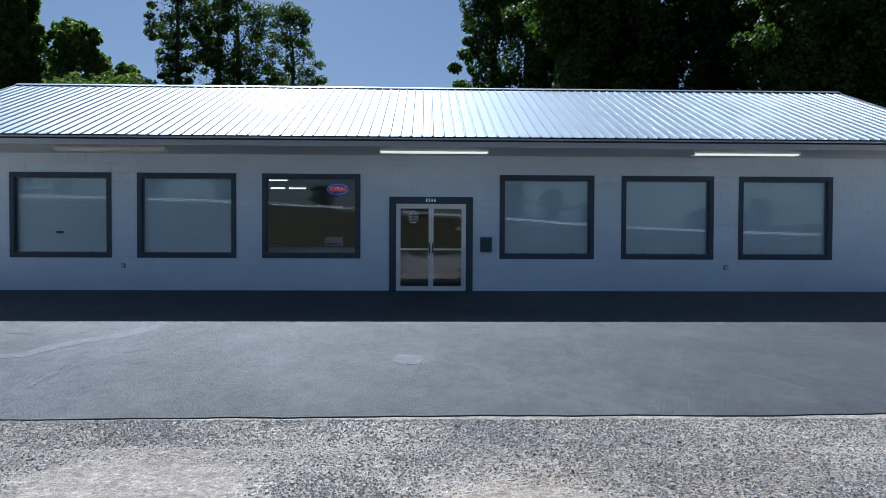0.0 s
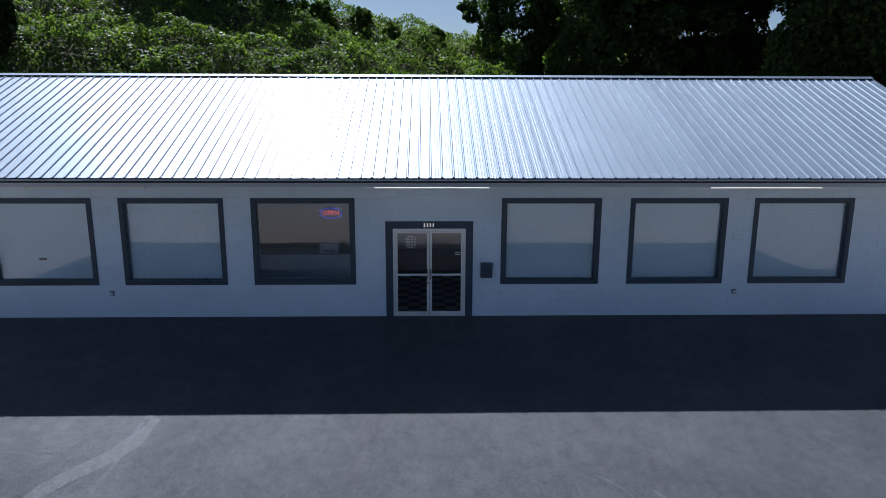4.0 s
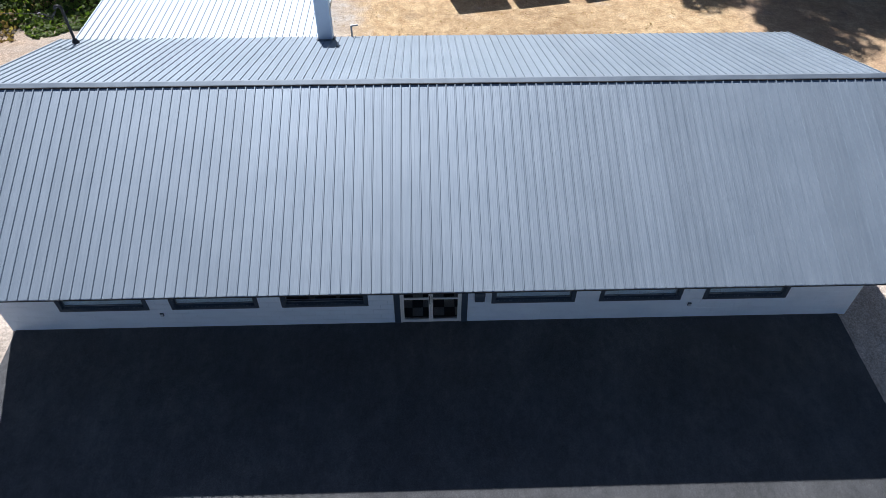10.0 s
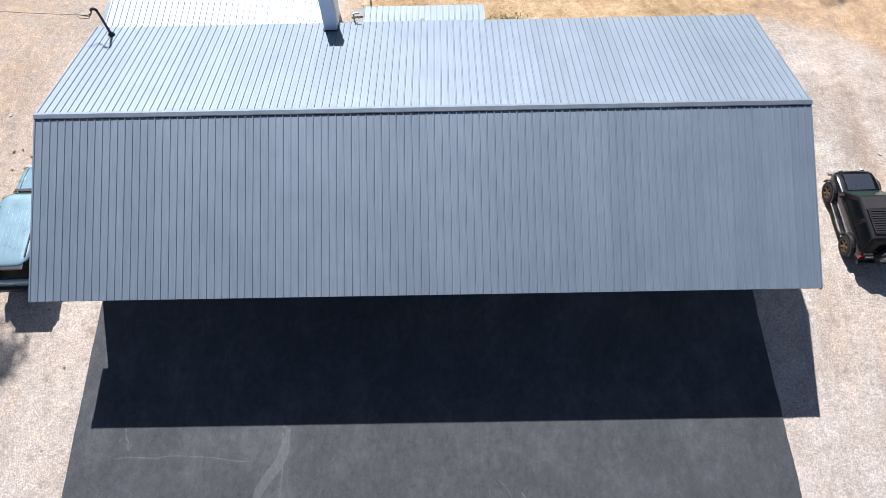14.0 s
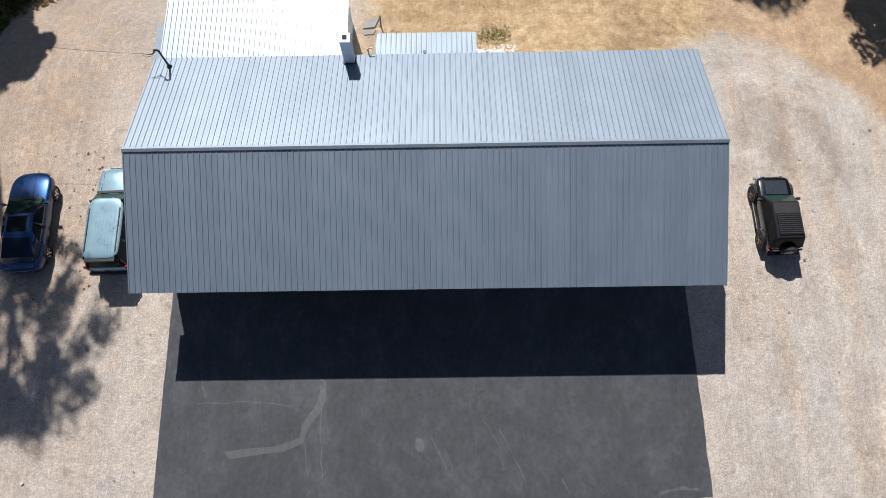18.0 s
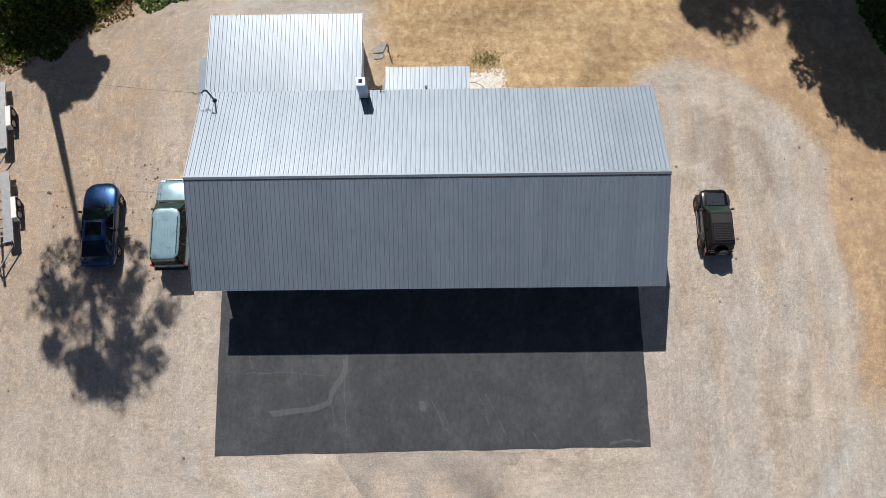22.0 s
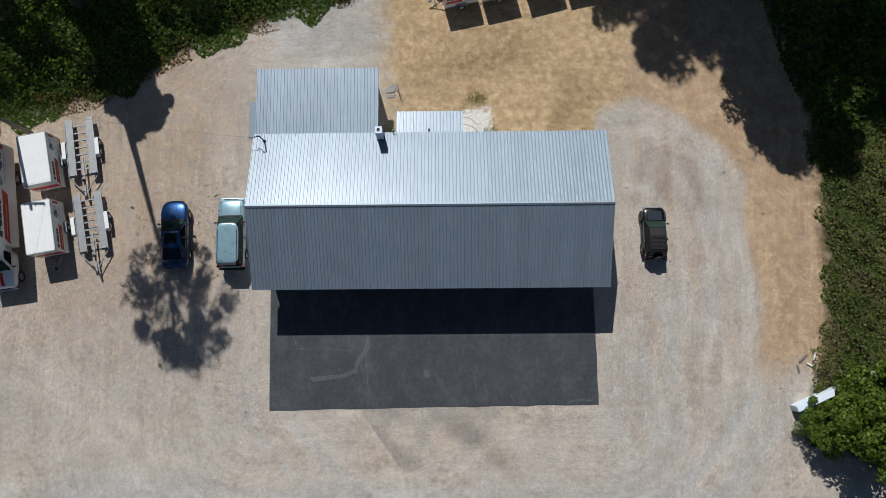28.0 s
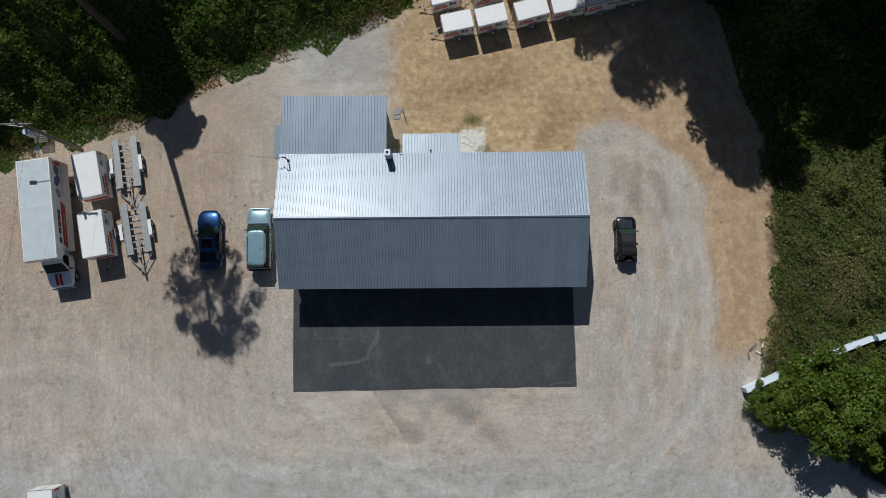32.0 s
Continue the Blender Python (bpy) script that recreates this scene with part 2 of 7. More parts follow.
def asphalt_material(name, a, b, rough, spec=0.35):
    m, nt, bsdf = blank(name, rough, 0.0, spec)
    grain, mid, big = noise_tex(nt, 95, 3.0, 0.7), noise_tex(nt, 1.6, 5.0, 0.65), noise_tex(nt, 0.28, 4.0)
    col = ramp(nt, big, [(0.3, a), (0.7, b)])
    wash = noise_tex(nt, 0.8, 6.0, 0.72, stretch=(0.7, 0.55, 1.0))
    col = mix(nt, ramp(nt, wash, [(0.50, (0, 0, 0)), (0.72, (0.42,) * 3)]), col, (0.098, 0.105, 0.114))
    scuff = noise_tex(nt, 1.0, 7.0, 0.8, stretch=(2.6, 0.5, 1.0))
    col = mix(nt, ramp(nt, scuff, [(0.60, (0, 0, 0)), (0.74, (0.5,) * 3)]), col, (0.13, 0.136, 0.144))
    col = mix(nt, ramp(nt, mid, [(0.45, (0, 0, 0)), (0.8, (0.3,) * 3)]), col, (0.07, 0.07, 0.07))
    chip = noise_tex(nt, 26, 4.0, 0.8)
    brush = noise_tex(nt, 5.0, 6.0, 0.82, stretch=(1.0, 0.6, 1.0))
    col = mix(nt, 0.8, col, mix(nt, 1.0, col, ramp(nt, brush, [(0.36, (0.80,) * 3), (0.64, (1.22,) * 3)]), "MULTIPLY"))
    col = mix(nt, 0.7, col, mix(nt, 1.0, col, ramp(nt, chip, [(0.35, (0.55,) * 3), (0.65, (1.45,) * 3)]), "MULTIPLY"))
    col = mix(nt, 0.7, col, mix(nt, 1.0, col, ramp(nt, grain, [(0.32, (0.3,) * 3), (0.68, (1.7,) * 3)]), "MULTIPLY"))
    nt.links.new(col, bsdf.inputs["Base Color"])
    polish = mathn(nt, "ADD", mathn(nt, "MULTIPLY", wash, 0.5), mathn(nt, "MULTIPLY", brush, 0.5))
    nt.links.new(ramp(nt, polish, [(0.38, (spec * 0.7,) * 3), (0.62, (min(1.0, spec * 1.3),) * 3)]), bsdf.inputs["Specular IOR Level"])
    nt.links.new(ramp(nt, big, [(0.3, (rough - 0.05,) * 3), (0.7, (rough + 0.05,) * 3)]), bsdf.inputs["Roughness"])
    bump(nt, bsdf, mathn(nt, "ADD", grain, chip), 1.0, 0.014)
    return m


M["asphalt"] = asphalt_material("asphalt", (0.035, 0.039, 0.045), (0.050, 0.055, 0.061), 0.6, 0.6)
M["road"] = asphalt_material("road_asphalt", (0.06, 0.06, 0.062), (0.09, 0.09, 0.092), 0.8)
# crack filler: base paler than the asphalt, partly painting its low-angle sheen
M["patch"] = asphalt_material("smooth_patch", (0.066, 0.069, 0.074), (0.080, 0.083, 0.088), 0.62, 1.0)
M["scrape"] = asphalt_material("scrape", (0.085, 0.09, 0.095), (0.13, 0.135, 0.14), 0.7, 0.3)
# round spot: some of its glancing gloss is put into the base colour
M["cement_spot"] = asphalt_material("cement_spot", (0.074, 0.078, 0.084), (0.092, 0.096, 0.102), 0.62, 1.0)


def ground_material():
    m, nt, bsdf = blank("ground", 0.95, 0.0, 0.2)
    zone = nt.nodes.new("ShaderNodeAttribute")
    zone.attribute_name = "zone"
    sep = nt.nodes.new("ShaderNodeSeparateColor")
    nt.links.new(zone.outputs["Color"], sep.inputs[0])
    pebble = nt.nodes.new("ShaderNodeTexVoronoi")
    pebble.inputs["Scale"].default_value = 48.0
    nt.links.new(nt.nodes.new("ShaderNodeNewGeometry").outputs["Position"], pebble.inputs["Vector"])
    fine, mid, big = noise_tex(nt, 120, 3.0, 0.75), noise_tex(nt, 1.1, 6.0, 0.65), noise_tex(nt, 0.16, 5.0, 0.6)
    flow = nt.nodes.new("ShaderNodeAttribute")
    flow.attribute_name = "flow"
    streak = noise_tex(nt, 1.0, 6.0, 0.7, vec=flow.outputs["Vector"])
    rut = noise_tex(nt, 5.0, 4.0, 0.75, vec=flow.outputs["Vector"])
    gravel = mix(nt, ramp(nt, big, [(0.35, (0, 0, 0)), (0.65, (1, 1, 1))]), (0.477, 0.421, 0.363), (0.462, 0.435, 0.397))
    dirt = mix(nt, ramp(nt, mid, [(0.35, (0, 0, 0)), (0.7, (1, 1, 1))]), (0.41, 0.285, 0.185), (0.50, 0.385, 0.275))
    blade = noise_tex(nt, 11.0, 6.0, 0.8)
    straw = mix(nt, ramp(nt, noise_tex(nt, 1.7, 7.0, 0.75), [(0.36, (0, 0, 0)), (0.62, (1, 1, 1))]), (0.335, 0.225, 0.122), (0.55, 0.425, 0.26))
    straw = mix(nt, ramp(nt, blade, [(0.48, (0, 0, 0)), (0.66, (0.75,) * 3)]), straw, (0.60, 0.49, 0.31))
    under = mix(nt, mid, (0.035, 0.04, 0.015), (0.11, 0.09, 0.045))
    grey = mix(nt, mid, (0.378, 0.374, 0.360), (0.492, 0.484, 0.465))

    def edge(chan):
        return ramp(nt, mathn(nt, "ADD", chan, mathn(nt, "MULTIPLY", mathn(nt, "SUBTRACT", mathn(nt, "ADD", mathn(nt, "MULTIPLY", mid, 0.6), mathn(nt, "MULTIPLY", big, 0.4)), 0.5), 2.2)), [(0.15, (0, 0, 0)), (0.85, (1, 1, 1))])

    def times(col, share, fac, lo, hi, a=0.32, b=0.68):
        return mix(nt, share, col, mix(nt, 1.0, col, ramp(nt, fac, [(a, lo if isinstance(lo, tuple) else (lo,) * 3), (b, hi if isinstance(hi, tuple) else (hi,) * 3)]), "MULTIPLY"))

    col = mix(nt, edge(sep.outputs[1]), gravel, dirt)
    col = mix(nt, edge(sep.outputs[0]), col, straw)
    col = mix(nt, edge(sep.outputs[2]), col, grey)
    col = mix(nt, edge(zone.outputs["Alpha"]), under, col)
    # grain, from single stones to clods, then wheel-drawn streaks and broad patches
    col = times(col, 0.6, fine, 0.45, 1.5)
    col = times(col, 0.45, pebble.outputs["Color"], 0.55, 1.5, 0.1, 0.9)
    col = times(col, 0.8, noise_tex(nt, 15.0, 4.0, 0.8), (0.61, 0.60, 0.59), 1.36, 0.36, 0.64)
    col = times(col, 0.6, noise_tex(nt, 4.0, 5.0, 0.75), (0.70, 0.68, 0.66), 1.26)
    col = times(col, 0.8, noise_tex(nt, 0.55, 6.0, 0.7), (0.86, 0.82, 0.78), 1.13)
    col = times(col, 0.55, streak, (0.86, 0.83, 0.80), (1.13, 1.13, 1.13))
    col = times(col, 0.30, rut, (0.82, 0.80, 0.78), (1.16, 1.16, 1.15), 0.36, 0.62)
    worn = nt.nodes.new("ShaderNodeAttribute")
    worn.attribute_name = "wear"
    level = mathn(nt, "ADD", mathn(nt, "MULTIPLY", worn.outputs["Fac"], 0.36), mathn(nt, "MULTIPLY", mathn(nt, "SUBTRACT", noise_tex(nt, 2.6, 5.0, 0.75), 0.5), 0.5))
    col = mix(nt, 1.0, col, ramp(nt, mathn(nt, "ADD", level, 0.5, True), [(0.0, (0.56, 0.52, 0.48)), (0.5, (1.0, 1.0, 1.0)), (1.0, (1.3, 1.29, 1.26))]), "MULTIPLY")
    nt.links.new(col, bsdf.inputs["Base Color"])
    rough_ground = mathn(nt, "ADD", noise_tex(nt, 42, 3.0, 0.8), mathn(nt, "MULTIPLY", noise_tex(nt, 11, 3.0, 0.7), 2.2))
    bump(nt, bsdf, mathn(nt, "ADD", rough_ground, fine), 0.85, 0.014)
    return m


M["ground"] = ground_material()


# ---- mesh helpers ----
def put(ob, material):
    ob.data.materials.append(material)
    return ob


def from_np(name, verts, faces, material, parent=None, smooth=False):
    me = bpy.data.meshes.new(name)
    me.from_pydata([tuple(v) for v in verts], [], [tuple(f) for f in faces])
    if smooth:
        me.shade_smooth()
    ob = put(new(name, me), material)
    if parent:
        ob.parent = parent
    return ob


def part(name, bm, material, parent=None, label="", smooth=False):
    me = bpy.data.meshes.new(name)
    bm.normal_update()
    bm.to_mesh(me)
    bm.free()
    if smooth:
        me.shade_smooth()
    ob = put(new(name, me), material)
    if parent:
        ob.parent = parent
    return tagged(ob, label)


def add_box(bm, x0, x1, y0, y1, z0, z1, bevel=0.0):
    v = [bm.verts.new(p) for p in ((x0, y0, z0), (x1, y0, z0), (x1, y1, z0), (x0, y1, z0), (x0, y0, z1), (x1, y0, z1), (x1, y1, z1), (x0, y1, z1))]
    fs = [bm.faces.new([v[i] for i in q]) for q in ((3, 2, 1, 0), (4, 5, 6, 7), (0, 1, 5, 4), (1, 2, 6, 5), (2, 3, 7, 6), (3, 0, 4, 7))]
    if bevel:
        bmesh.ops.bevel(bm, geom=list({e for f in fs for e in f.edges}), offset=bevel, segments=2, affect="EDGES", profile=0.7)
    return bm


def box(x0, x1, y0, y1, z0, z1, bevel=0.0):
    return add_box(bmesh.new(), x0, x1, y0, y1, z0, z1, bevel)


def add_tube(bm, a, b, r0, r1=None, n=10, caps=True):
    a, b, r1 = Vector(a), Vector(b), r0 if r1 is None else r1
    q = (b - a).to_track_quat("Z", "Y")
    rings = []
    for p, r in ((a, r0), (b, r1)):
        rings.append([bm.verts.new(p + q @ Vector((r * math.cos(2 * math.pi * i / n), r * math.sin(2 * math.pi * i / n), 0))) for i in range(n)])
    for i in range(n):
        bm.faces.new((rings[0][i], rings[0][(i + 1) % n], rings[1][(i + 1) % n], rings[1][i]))
    if caps:
        bm.faces.new(rings[0][::-1])
        bm.faces.new(rings[1])
    return bm


def tube(a, b, r0, r1=None, n=10):
    return add_tube(bmesh.new(), a, b, r0, r1, n)


def prism(outline, axis, a, b):
    """An outline of (u, v) points pushed along an axis from a to b: axis x takes (y, z), y takes (x, z), z takes (x, y)."""
    bm = bmesh.new()
    place = {"x": lambda u, v, w: (w, u, v), "y": lambda u, v, w: (u, w, v), "z": lambda u, v, w: (u, v, w)}[axis]
    ends = [[bm.verts.new(place(u, v, w)) for u, v in outline] for w in (a, b)]
    bm.faces.new(ends[0])
    bm.faces.new(ends[1][::-1])
    n = len(outline)
    for i in range(n):
        bm.faces.new((ends[0][(i + 1) % n], ends[0][i], ends[1][i], ends[1][(i + 1) % n]))
    bmesh.ops.recalc_face_normals(bm, faces=bm.faces)
    return bm


def loft(sections, closed=True):
    """Sections are lists of points of equal length; faces join them, and the ends are capped."""
    bm = bmesh.new()
    rings = [[bm.verts.new(p) for p in s] for s in sections]
    n = len(rings[0])
    for a, b in zip(rings, rings[1:]):
        for i in range(n if closed else n - 1):
            bm.faces.new((a[i], a[(i + 1) % n], b[(i + 1) % n], b[i]))
    bm.faces.new(rings[0])
    bm.faces.new(rings[-1][::-1])
    bmesh.ops.recalc_face_normals(bm, faces=bm.faces)
    return bm


def empty(name, m=None):
    ob = new(name)
    if m is not None:
        ob.matrix_basis = m
    return ob


def smoothstep(a, b, v):
    t = np.clip((v - a) / (b - a), 0, 1)
    return t * t * (3 - 2 * t)


# ---- ground ----
EDGE = [(-160, 12), (-60, 8), (-37, 10), (-25, 13.4), (-18.7, 16.8), (-13.9, 18.6), (-6, 21.2), (-1.5, 24.0), (3, 27.5), (12, 32), (21, 32), (25, 22), (28.5, 10), (60, 9), (160, 12)]


def wood_edge(x):
    return np.interp(x, [p[0] for p in EDGE], [p[1] for p in EDGE])


def bumps(x, y, s, seed):
    return np.sin(x * s + seed) * np.sin(y * s * 1.13 + 2.1 * seed) + 0.6 * np.sin(x * s * 2.3 + 1.7 * seed + y * s) * np.sin(y * s * 1.9 - seed)


def road_z(x):
    """The road before the shop: it falls towards the right-hand end."""
    return 2.35 - 1.75 * np.tanh((np.asarray(x, float) - 4.0) / 26.0)


def height(x, y):
    x, y = np.asarray(x, float), np.asarray(y, float)
    front = -0.026 * np.clip(-y, 0, 5) - 0.046 * np.clip(-y - 5, 0, 6)
    back = y - wood_edge(x)
    crest = np.interp(x, [-120, -45, -28, -8, 4, 30, 120], [18, 17, 15.0, 12.6, 11.0, 11.0, 14])
    hill = crest * (0.30 * smoothstep(-1.0, 15.0, back) + 0.70 * np.clip(back / 34.0, 0, 1))
    hill = hill + 0.5 * bumps(x, y, 0.35, 1.0) * smoothstep(1, 8, back)
    side = 1.2 * smoothstep(28.5, 40, x) * smoothstep(-16, -8, y) * (1 - smoothstep(6, 12, back))
    far_front = (road_z(x) + 0.36) * smoothstep(-22, -31, y) + 1.5 * smoothstep(-52, -90, y) + 1.2 * bumps(x, y, 0.06, 4.0) * smoothstep(-60, -90, y)
    return front + hill + side + far_front


def build_ground():
    xs = np.r_[-900, -500, -300, -200, np.arange(-150, -48, 6.0), np.arange(-48, -30, 0.6), np.arange(-30, 30, 0.4), np.arange(30, 46, 0.6), np.arange(46, 150, 6.0), 200, 300, 500, 900]
    ys = np.r_[-900, -500, -300, -200, np.arange(-150, -45, 5.0), np.arange(-45, -30, 1.5), np.arange(-30, -22, 0.6), np.arange(-22, 20, 0.4), np.arange(20, 36, 0.6), np.arange(36, 90, 3.0), 120, 200, 300, 500, 900]
    X, Y = np.meshgrid(xs, ys)
    away = smoothstep(0.3, 1.6, np.maximum(np.abs(X - 0.1) - 11.9, -10.3 - Y))
    Z = height(X, Y) + (0.02 * bumps(X, Y, 0.9, 3.0) * smoothstep(-9.5, -12, Y) + 0.015 * bumps(X, Y, 0.8, 5.0)) * away
    inside = (X > -11.9) & (X < 12.2) & (Y > -9.75) & (Y < 9.2)
    Z = np.where(inside, np.minimum(Z, height(X, Y)) - 0.03, Z)
    Z = Z - 0.12 * smoothstep(-30.2, -31.5, Y) * (1 - smoothstep(-42.5, -43, Y))
    nx, ny = len(xs), len(ys)
    idx = np.arange(nx * ny).reshape(ny, nx)
    faces = np.stack([idx[:-1, :-1], idx[:-1, 1:], idx[1:, 1:], idx[1:, :-1]], -1).reshape(-1, 4)
    ob = from_np("ground", np.stack([X, Y, Z], -1).reshape(-1, 3), faces, M["ground"], smooth=True)
    back = Y - wood_edge(X)
    wob = 0.7 * bumps(X, Y, 0.35, 2.2)
    # the grey drive that bends round the right-hand end, its outer edge an arc, with a tan verge beyond it
    arc = np.hypot((X - 14.5 + 0.4 * np.sin(Y * 0.6)) / 9.1, np.maximum(0, Y - 1.5) / 11.0) + 0.03 * wob + 0.012 * bumps(X, Y, 1.3, 4.0)
    lane = smoothstep(11.6, 13.2, X + 0.2 * wob) * (1 - smoothstep(0.86, 1.05, arc)) * smoothstep(-30, -22, Y)
    verge = smoothstep(0.93, 1.06, arc) * smoothstep(12.6, 15.5, X + Y * 0.1) * smoothstep(-9.5, -5.5, Y)
    straw = smoothstep(-6.5, -1.0, X + wob + 0.35 * (Y - 14)) * (1 - smoothstep(13.5, 16.0, X + wob)) * smoothstep(8.0, 10.5, Y) * (1 - lane)
    straw = np.maximum(straw, 0.35 * verge)
    dirt = 0.46 * (1 - smoothstep(-19, -11, X)) * smoothstep(-14, 3, Y)
    dirt = np.maximum(dirt, 0.9 * verge)
    dirt = np.maximum(dirt, 0.28 * np.exp(-(((X - 1) / 8) ** 2) - ((Y + 12.3) / 1.5) ** 2))
    grey = np.maximum(0.95 * (1 - smoothstep(-17.5, -14.2, Y + 0.4 * wob + 0.02 * X)), 0.75 * smoothstep(-15, -10, X) * (1 - smoothstep(-5, -1, X)) * smoothstep(13, 18, Y) * (1 - smoothstep(21, 25, Y)))
    grey = np.maximum(grey, 0.33 * lane)
    tracks = np.zeros_like(X)
    for cx, bend, w in ((14.3, 0.5, 0.4), (15.9, 0.7, 0.4), (18.6, 1.0, 0.5), (20.3, 1.3, 0.45), (22.6, 1.2, 0.4)):
        mid = cx + bend * np.sin((Y + 2 * cx) * 0.11)
        tracks = np.maximum(tracks, np.exp(-(((X - mid) / w) ** 2)) * smoothstep(-20, -6, Y) * (1 - smoothstep(9, 13, Y)) * (0.6 + 0.4 * np.sin(Y * 0.45 + cx)))
    grey = np.clip(grey - 0.5 * tracks * lane, 0, 1)
    dirt = np.clip(dirt + 0.38 * tracks * lane, 0, 1)
    for r0 in (17.0, 19.2):
        ring = np.hypot((X - 6) * 0.9, (Y + 2) * 1.0)
        grey = np.clip(grey + 0.5 * np.exp(-(((ring - r0) / 0.5) ** 2)) * (Y < -9), 0, 1)
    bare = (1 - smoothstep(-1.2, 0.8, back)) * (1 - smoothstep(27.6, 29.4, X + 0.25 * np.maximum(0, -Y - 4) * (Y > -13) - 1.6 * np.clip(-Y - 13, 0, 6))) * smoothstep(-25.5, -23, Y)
    # wear: pale where wheels have run or dust lies, dark where the ground is churned or damp
    wear = np.zeros_like(X)
    for a in (0.22, 0.40, 0.62, 0.78, 0.93):
        wear = np.maximum(wear, np.exp(-(((arc - a) / 0.022) ** 2)) * smoothstep(13.0, 15.0, X) * smoothstep(-15, -8, Y) * (0.65 + 0.35 * np.sin(Y * 0.7 + 9 * a)))
    wear = np.maximum(wear, 0.8 * np.exp(-(((Y + 10.42 + 0.08 * wob - 0.013 * X) / 0.28) ** 2)) * (np.abs(X) < 11.9))
    for cx, cy, r in ((6, -2, 17.0), (6, -2, 18.6), (-9, 6, 21.5), (-9, 6, 23.2), (-33, -22, 14.0), (-33, -22, 15.7)):
        wear = np.maximum(wear, 0.5 * np.exp(-(((np.hypot(X - cx, Y - cy) + 0.3 * wob - r) / 0.4) ** 2)) * (Y < 6))
    for x0, y0, dx, dy, w, length in ((4.0, -12.8, 0.72, -0.62, 0.7, 3.2), (-7.5, 12.4, 1.0, 0.0, 0.5, 3.0), (3.5, 15.5, 0.9, 0.3, 0.9, 3.5), (10.0, 11.5, 0.3, 0.95, 0.8, 2.5), (17.0, 6.5, 0.1, 1.0, 0.7, 3.0), (19.4, 5.5, -0.1, 1.0, 0.7, 2.6), (15.5, 7.0, 0.2, 1.0, 0.5, 2.2)):
        u, v = (X - x0) * dx + (Y - y0) * dy, (Y - y0) * dx - (X - x0) * dy
        wear = wear - 0.9 * np.exp(-((u / length) ** 2) - (((v + 0.25 * wob) / w) ** 2))
    wear = wear + 0.22 * bumps(X, Y, 0.5, 8.0) * smoothstep(8, 11, Y) + 0.14 * np.exp(-(((Y + 12.4) / 1.9) ** 2)) * (np.abs(X) < 14) - 0.22 * (1 - smoothstep(-18, -12, X)) * smoothstep(-12, -2, Y)
    # the way that wheels go round the shop: across and along it
    dx, dy = np.maximum(np.maximum(-12.5 - X, X - 12.5), 0), np.maximum(np.maximum(-11.0 - Y, Y - 10.0), 0)
    flow = np.stack([np.hypot(dx, dy) * 1.5 + 0.25 * wob, np.arctan2(Y + 1, X) * 1.6, np.zeros_like(X)], -1).reshape(-1, 3)
    fl = ob.data.attributes.new("flow", "FLOAT_VECTOR", "POINT")
    fl.data.foreach_set("vector", flow.astype(np.float32).ravel())
    we = ob.data.attributes.new("wear", "FLOAT", "POINT")
    we.data.foreach_set("value", wear.astype(np.float32).ravel())
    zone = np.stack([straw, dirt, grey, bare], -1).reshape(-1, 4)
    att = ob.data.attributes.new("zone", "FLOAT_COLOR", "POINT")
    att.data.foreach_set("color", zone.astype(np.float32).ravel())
    return tagged(ob, "tan and grey gravel yard with dry straw grass and dirt", "ground", kind="structure")


build_ground()


def build_pad():
    """The asphalt apron: one sheet with ragged edges that follows the fall of the ground, its thickness showing at the edge."""
    rnd = np.random.RandomState(4)
    xs, ys = np.linspace(-11.62, 11.76, 160), np.r_[np.linspace(0.0, -9.4, 40), np.linspace(-9.55, -10.05, 5)]
    jag_x, jag_y = np.cumsum(rnd.randn(45) * 0.016), np.cumsum(rnd.randn(160) * 0.012)
    jag_y -= np.linspace(jag_y[0], jag_y[-1], 160)
    jag_x -= np.linspace(jag_x[0], jag_x[-1], 45)
    X, Y = np.meshgrid(xs, ys)
    X = X + np.where(xs > 11.7, 1, 0)[None] * (jag_x[:, None] * 0.6 - 0.02 * ys[:, None]) + np.where(xs < -11.3, 1, 0)[None] * jag_x[::-1][:, None] * 0.25
    Y = Y + np.where(ys < -9.9, 1, 0)[:, None] * (jag_y[None] * 0.8 - 0.10 + 0.013 * xs[None])
    Z = height(X, Y) + 0.012
    n, k = len(ys), len(xs)
    idx = np.arange(n * k).reshape(n, k)
    faces = list(np.stack([idx[1:, :-1], idx[1:, 1:], idx[:-1, 1:], idx[:-1, :-1]], -1).reshape(-1, 4))
    verts = list(np.stack([X, Y, Z], -1).reshape(-1, 3))
    rim = list(idx[:, 0]) + list(idx[-1, 1:]) + list(idx[::-1, -1][1:])
    base = len(verts)
    verts += [(verts[i][0], verts[i][1], verts[i][2] - 0.08) for i in rim]
    faces += [(rim[j], base + j, base + j + 1, rim[j + 1]) for j in range(len(rim) - 1)]
    ob = from_np("pavement", verts, faces, M["asphalt"])
    return tagged(ob, "dark sealed asphalt apron with a ragged edge before the shop", "pavement", kind="structure")


pad = build_pad()


def flat_shape(name, outline, lift, material, parent=None, label=""):
    bm = bmesh.new()
    top = [bm.verts.new((x, y, float(height(x, y)) + 0.012 + lift)) for x, y in outline]
    bm.faces.new(top)
    low = [bm.verts.new((v.co.x, v.co.y, v.co.z - 0.01)) for v in top]
    for i in range(len(top)):
        bm.faces.new((top[i], low[i], low[(i + 1) % len(top)], top[(i + 1) % len(top)]))
    bmesh.ops.recalc_face_normals(bm, faces=bm.faces)
    return part(name, bm, material, parent, label)


